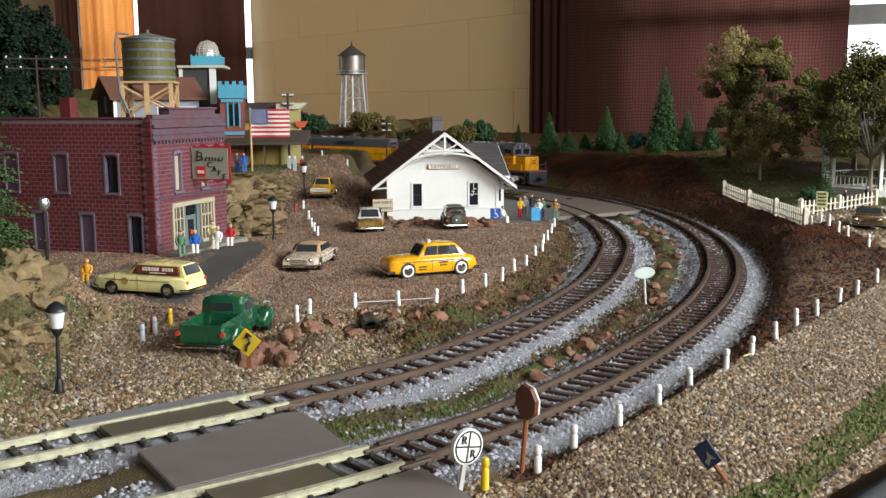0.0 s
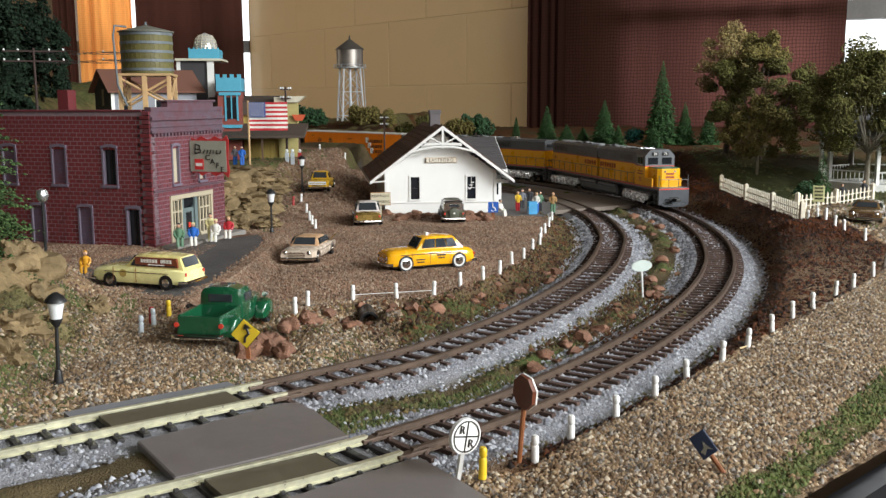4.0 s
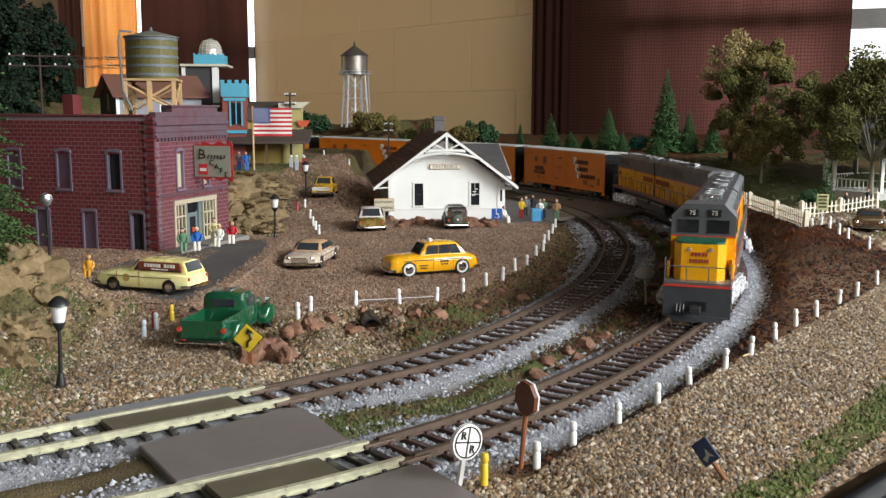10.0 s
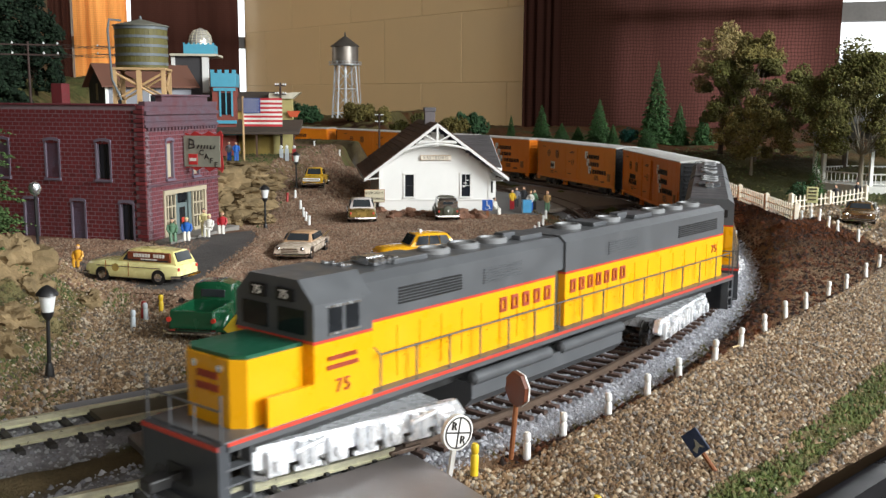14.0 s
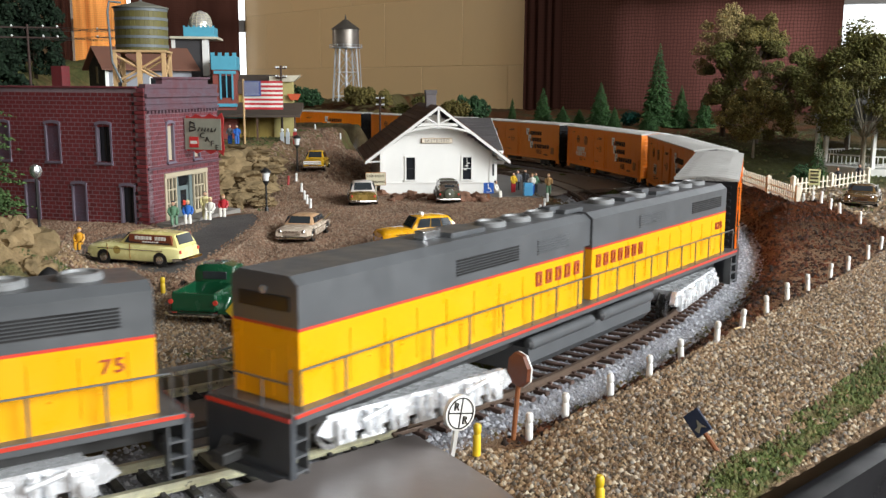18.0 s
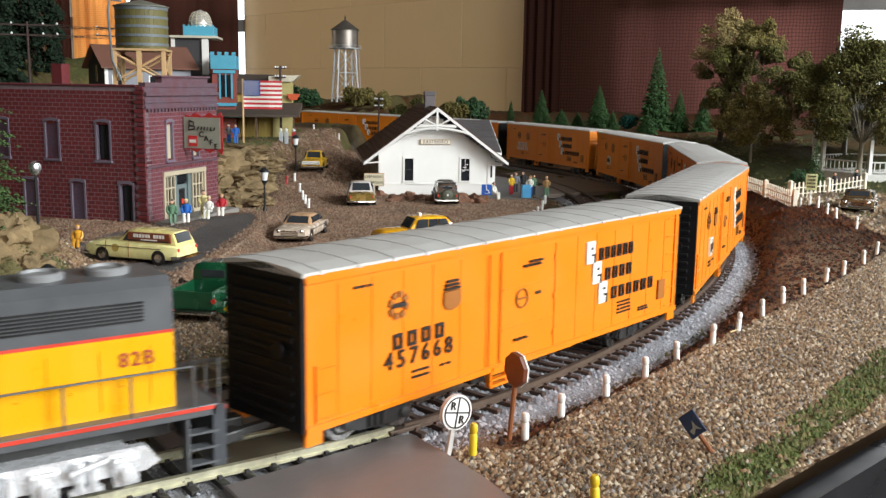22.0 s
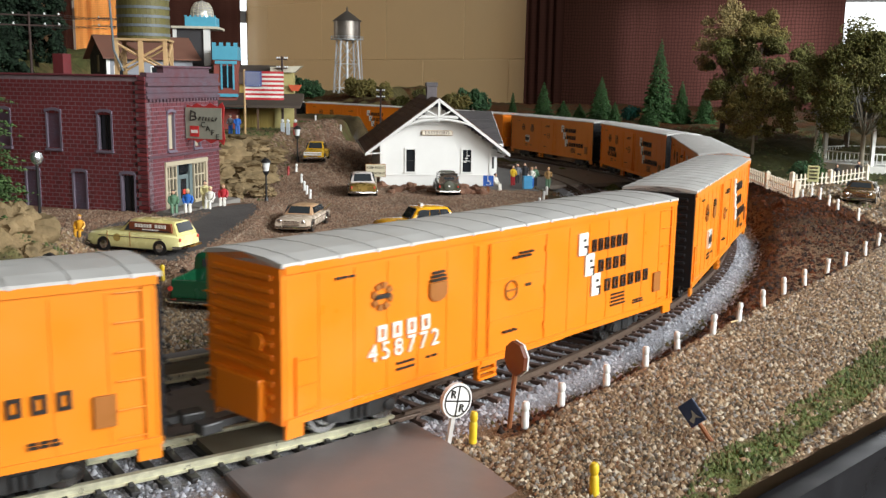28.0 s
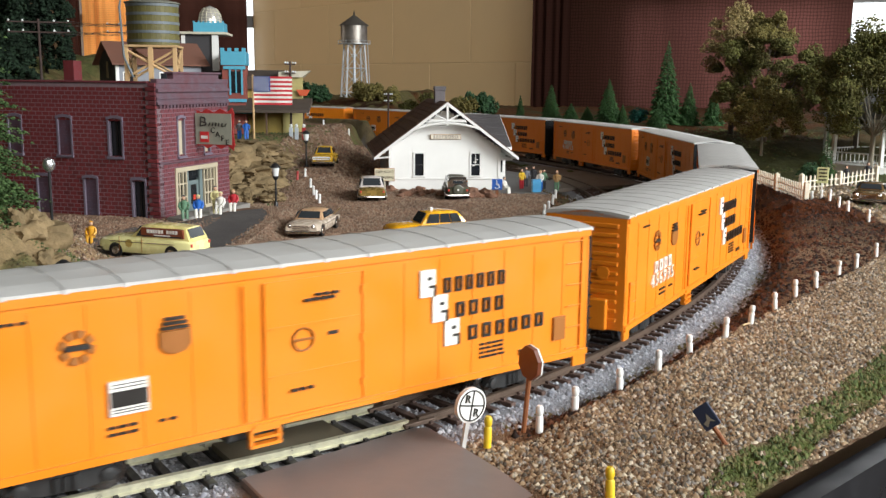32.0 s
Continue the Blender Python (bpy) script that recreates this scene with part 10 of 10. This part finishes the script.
scatter("ground_turf", "dry turf of the ledge and park", 20000, (-0.30, 0.50, 0.70, 1.3), lambda x, y, da, db: ((x < -0.14) | (x > 0.30)) & (lump(x, y, 50, 1) > 0.4) & free(x, y), 0.0014, TURF, 14, 0.2)

scatter("outcrop_grit", "tan grit on the outcrop", 26000, (-0.26, -0.145, 0.30, 0.52), lambda x, y, da, db: (lump(x, y, 60, 2) > 0.42) & (da > 0.03), 0.00065, GRAV, 15, 0.2)
scatter("ground_turf", "green turf on the outcrop", 20000, (-0.26, -0.150, 0.30, 0.48), lambda x, y, da, db: (lump(x, y, 34, 3) > 0.60) & (da > 0.03), 0.0007, TURF, 16, 0.1, 1.2)
scatter("yard_gravel", "brown grit beside the cafe wall", 16000, (-0.27, -0.155, 0.455, 0.66), lambda x, y, da, db: (x < -0.15), 0.0008, GRAVR, 18, 0.3)

scatter("ground_turf", "dark green turf by the road crossing", 16000, (-0.06, 0.03, 0.285, 0.39), lambda x, y, da, db: (da > 0.021) & (db > 0.021) & (da + db < 0.13) & (lump(x, y, 60, 2) > 0.25) & (x - y > -0.352) & free(x, y), 0.0007, TURF, 19, 0.2, 1.2)

# grit along the street's ragged edge
_r = np.random.RandomState(9)
_P = []
for (ax, ay), (bx, by) in zip([(-0.160, 0.478), (-0.125, 0.466), (-0.117, 0.537), (-0.116, 0.668)], [(-0.125, 0.466), (-0.117, 0.537), (-0.116, 0.668), (-0.127, 0.715)]):
    m_ = int(math.hypot(bx - ax, by - ay) * 26000)
    t_, o_ = _r.rand(m_), _r.normal(size=m_) * 0.0035
    q_ = math.hypot(bx - ax, by - ay)
    nx_, ny_ = (by - ay) / q_, -(bx - ax) / q_
    px_, py_ = ax + (bx - ax) * t_ + nx_ * o_, ay + (by - ay) * t_ + ny_ * o_
    _P.append(np.stack([px_, py_, np.where(o_ < 0.0004, 0.0074, 0.0070 - np.clip(o_, 0, 0.01) * 0.6)], 1))
_P = np.concatenate(_P)
tagged(new("street_grit", bits_mesh("street_grit", _P, 0.0005 + 0.0006 * _r.rand(len(_P)), GRAVR, 17, 0.8)), "reddish grit along the street's edge", "gravel", kind="stuff")


motions()
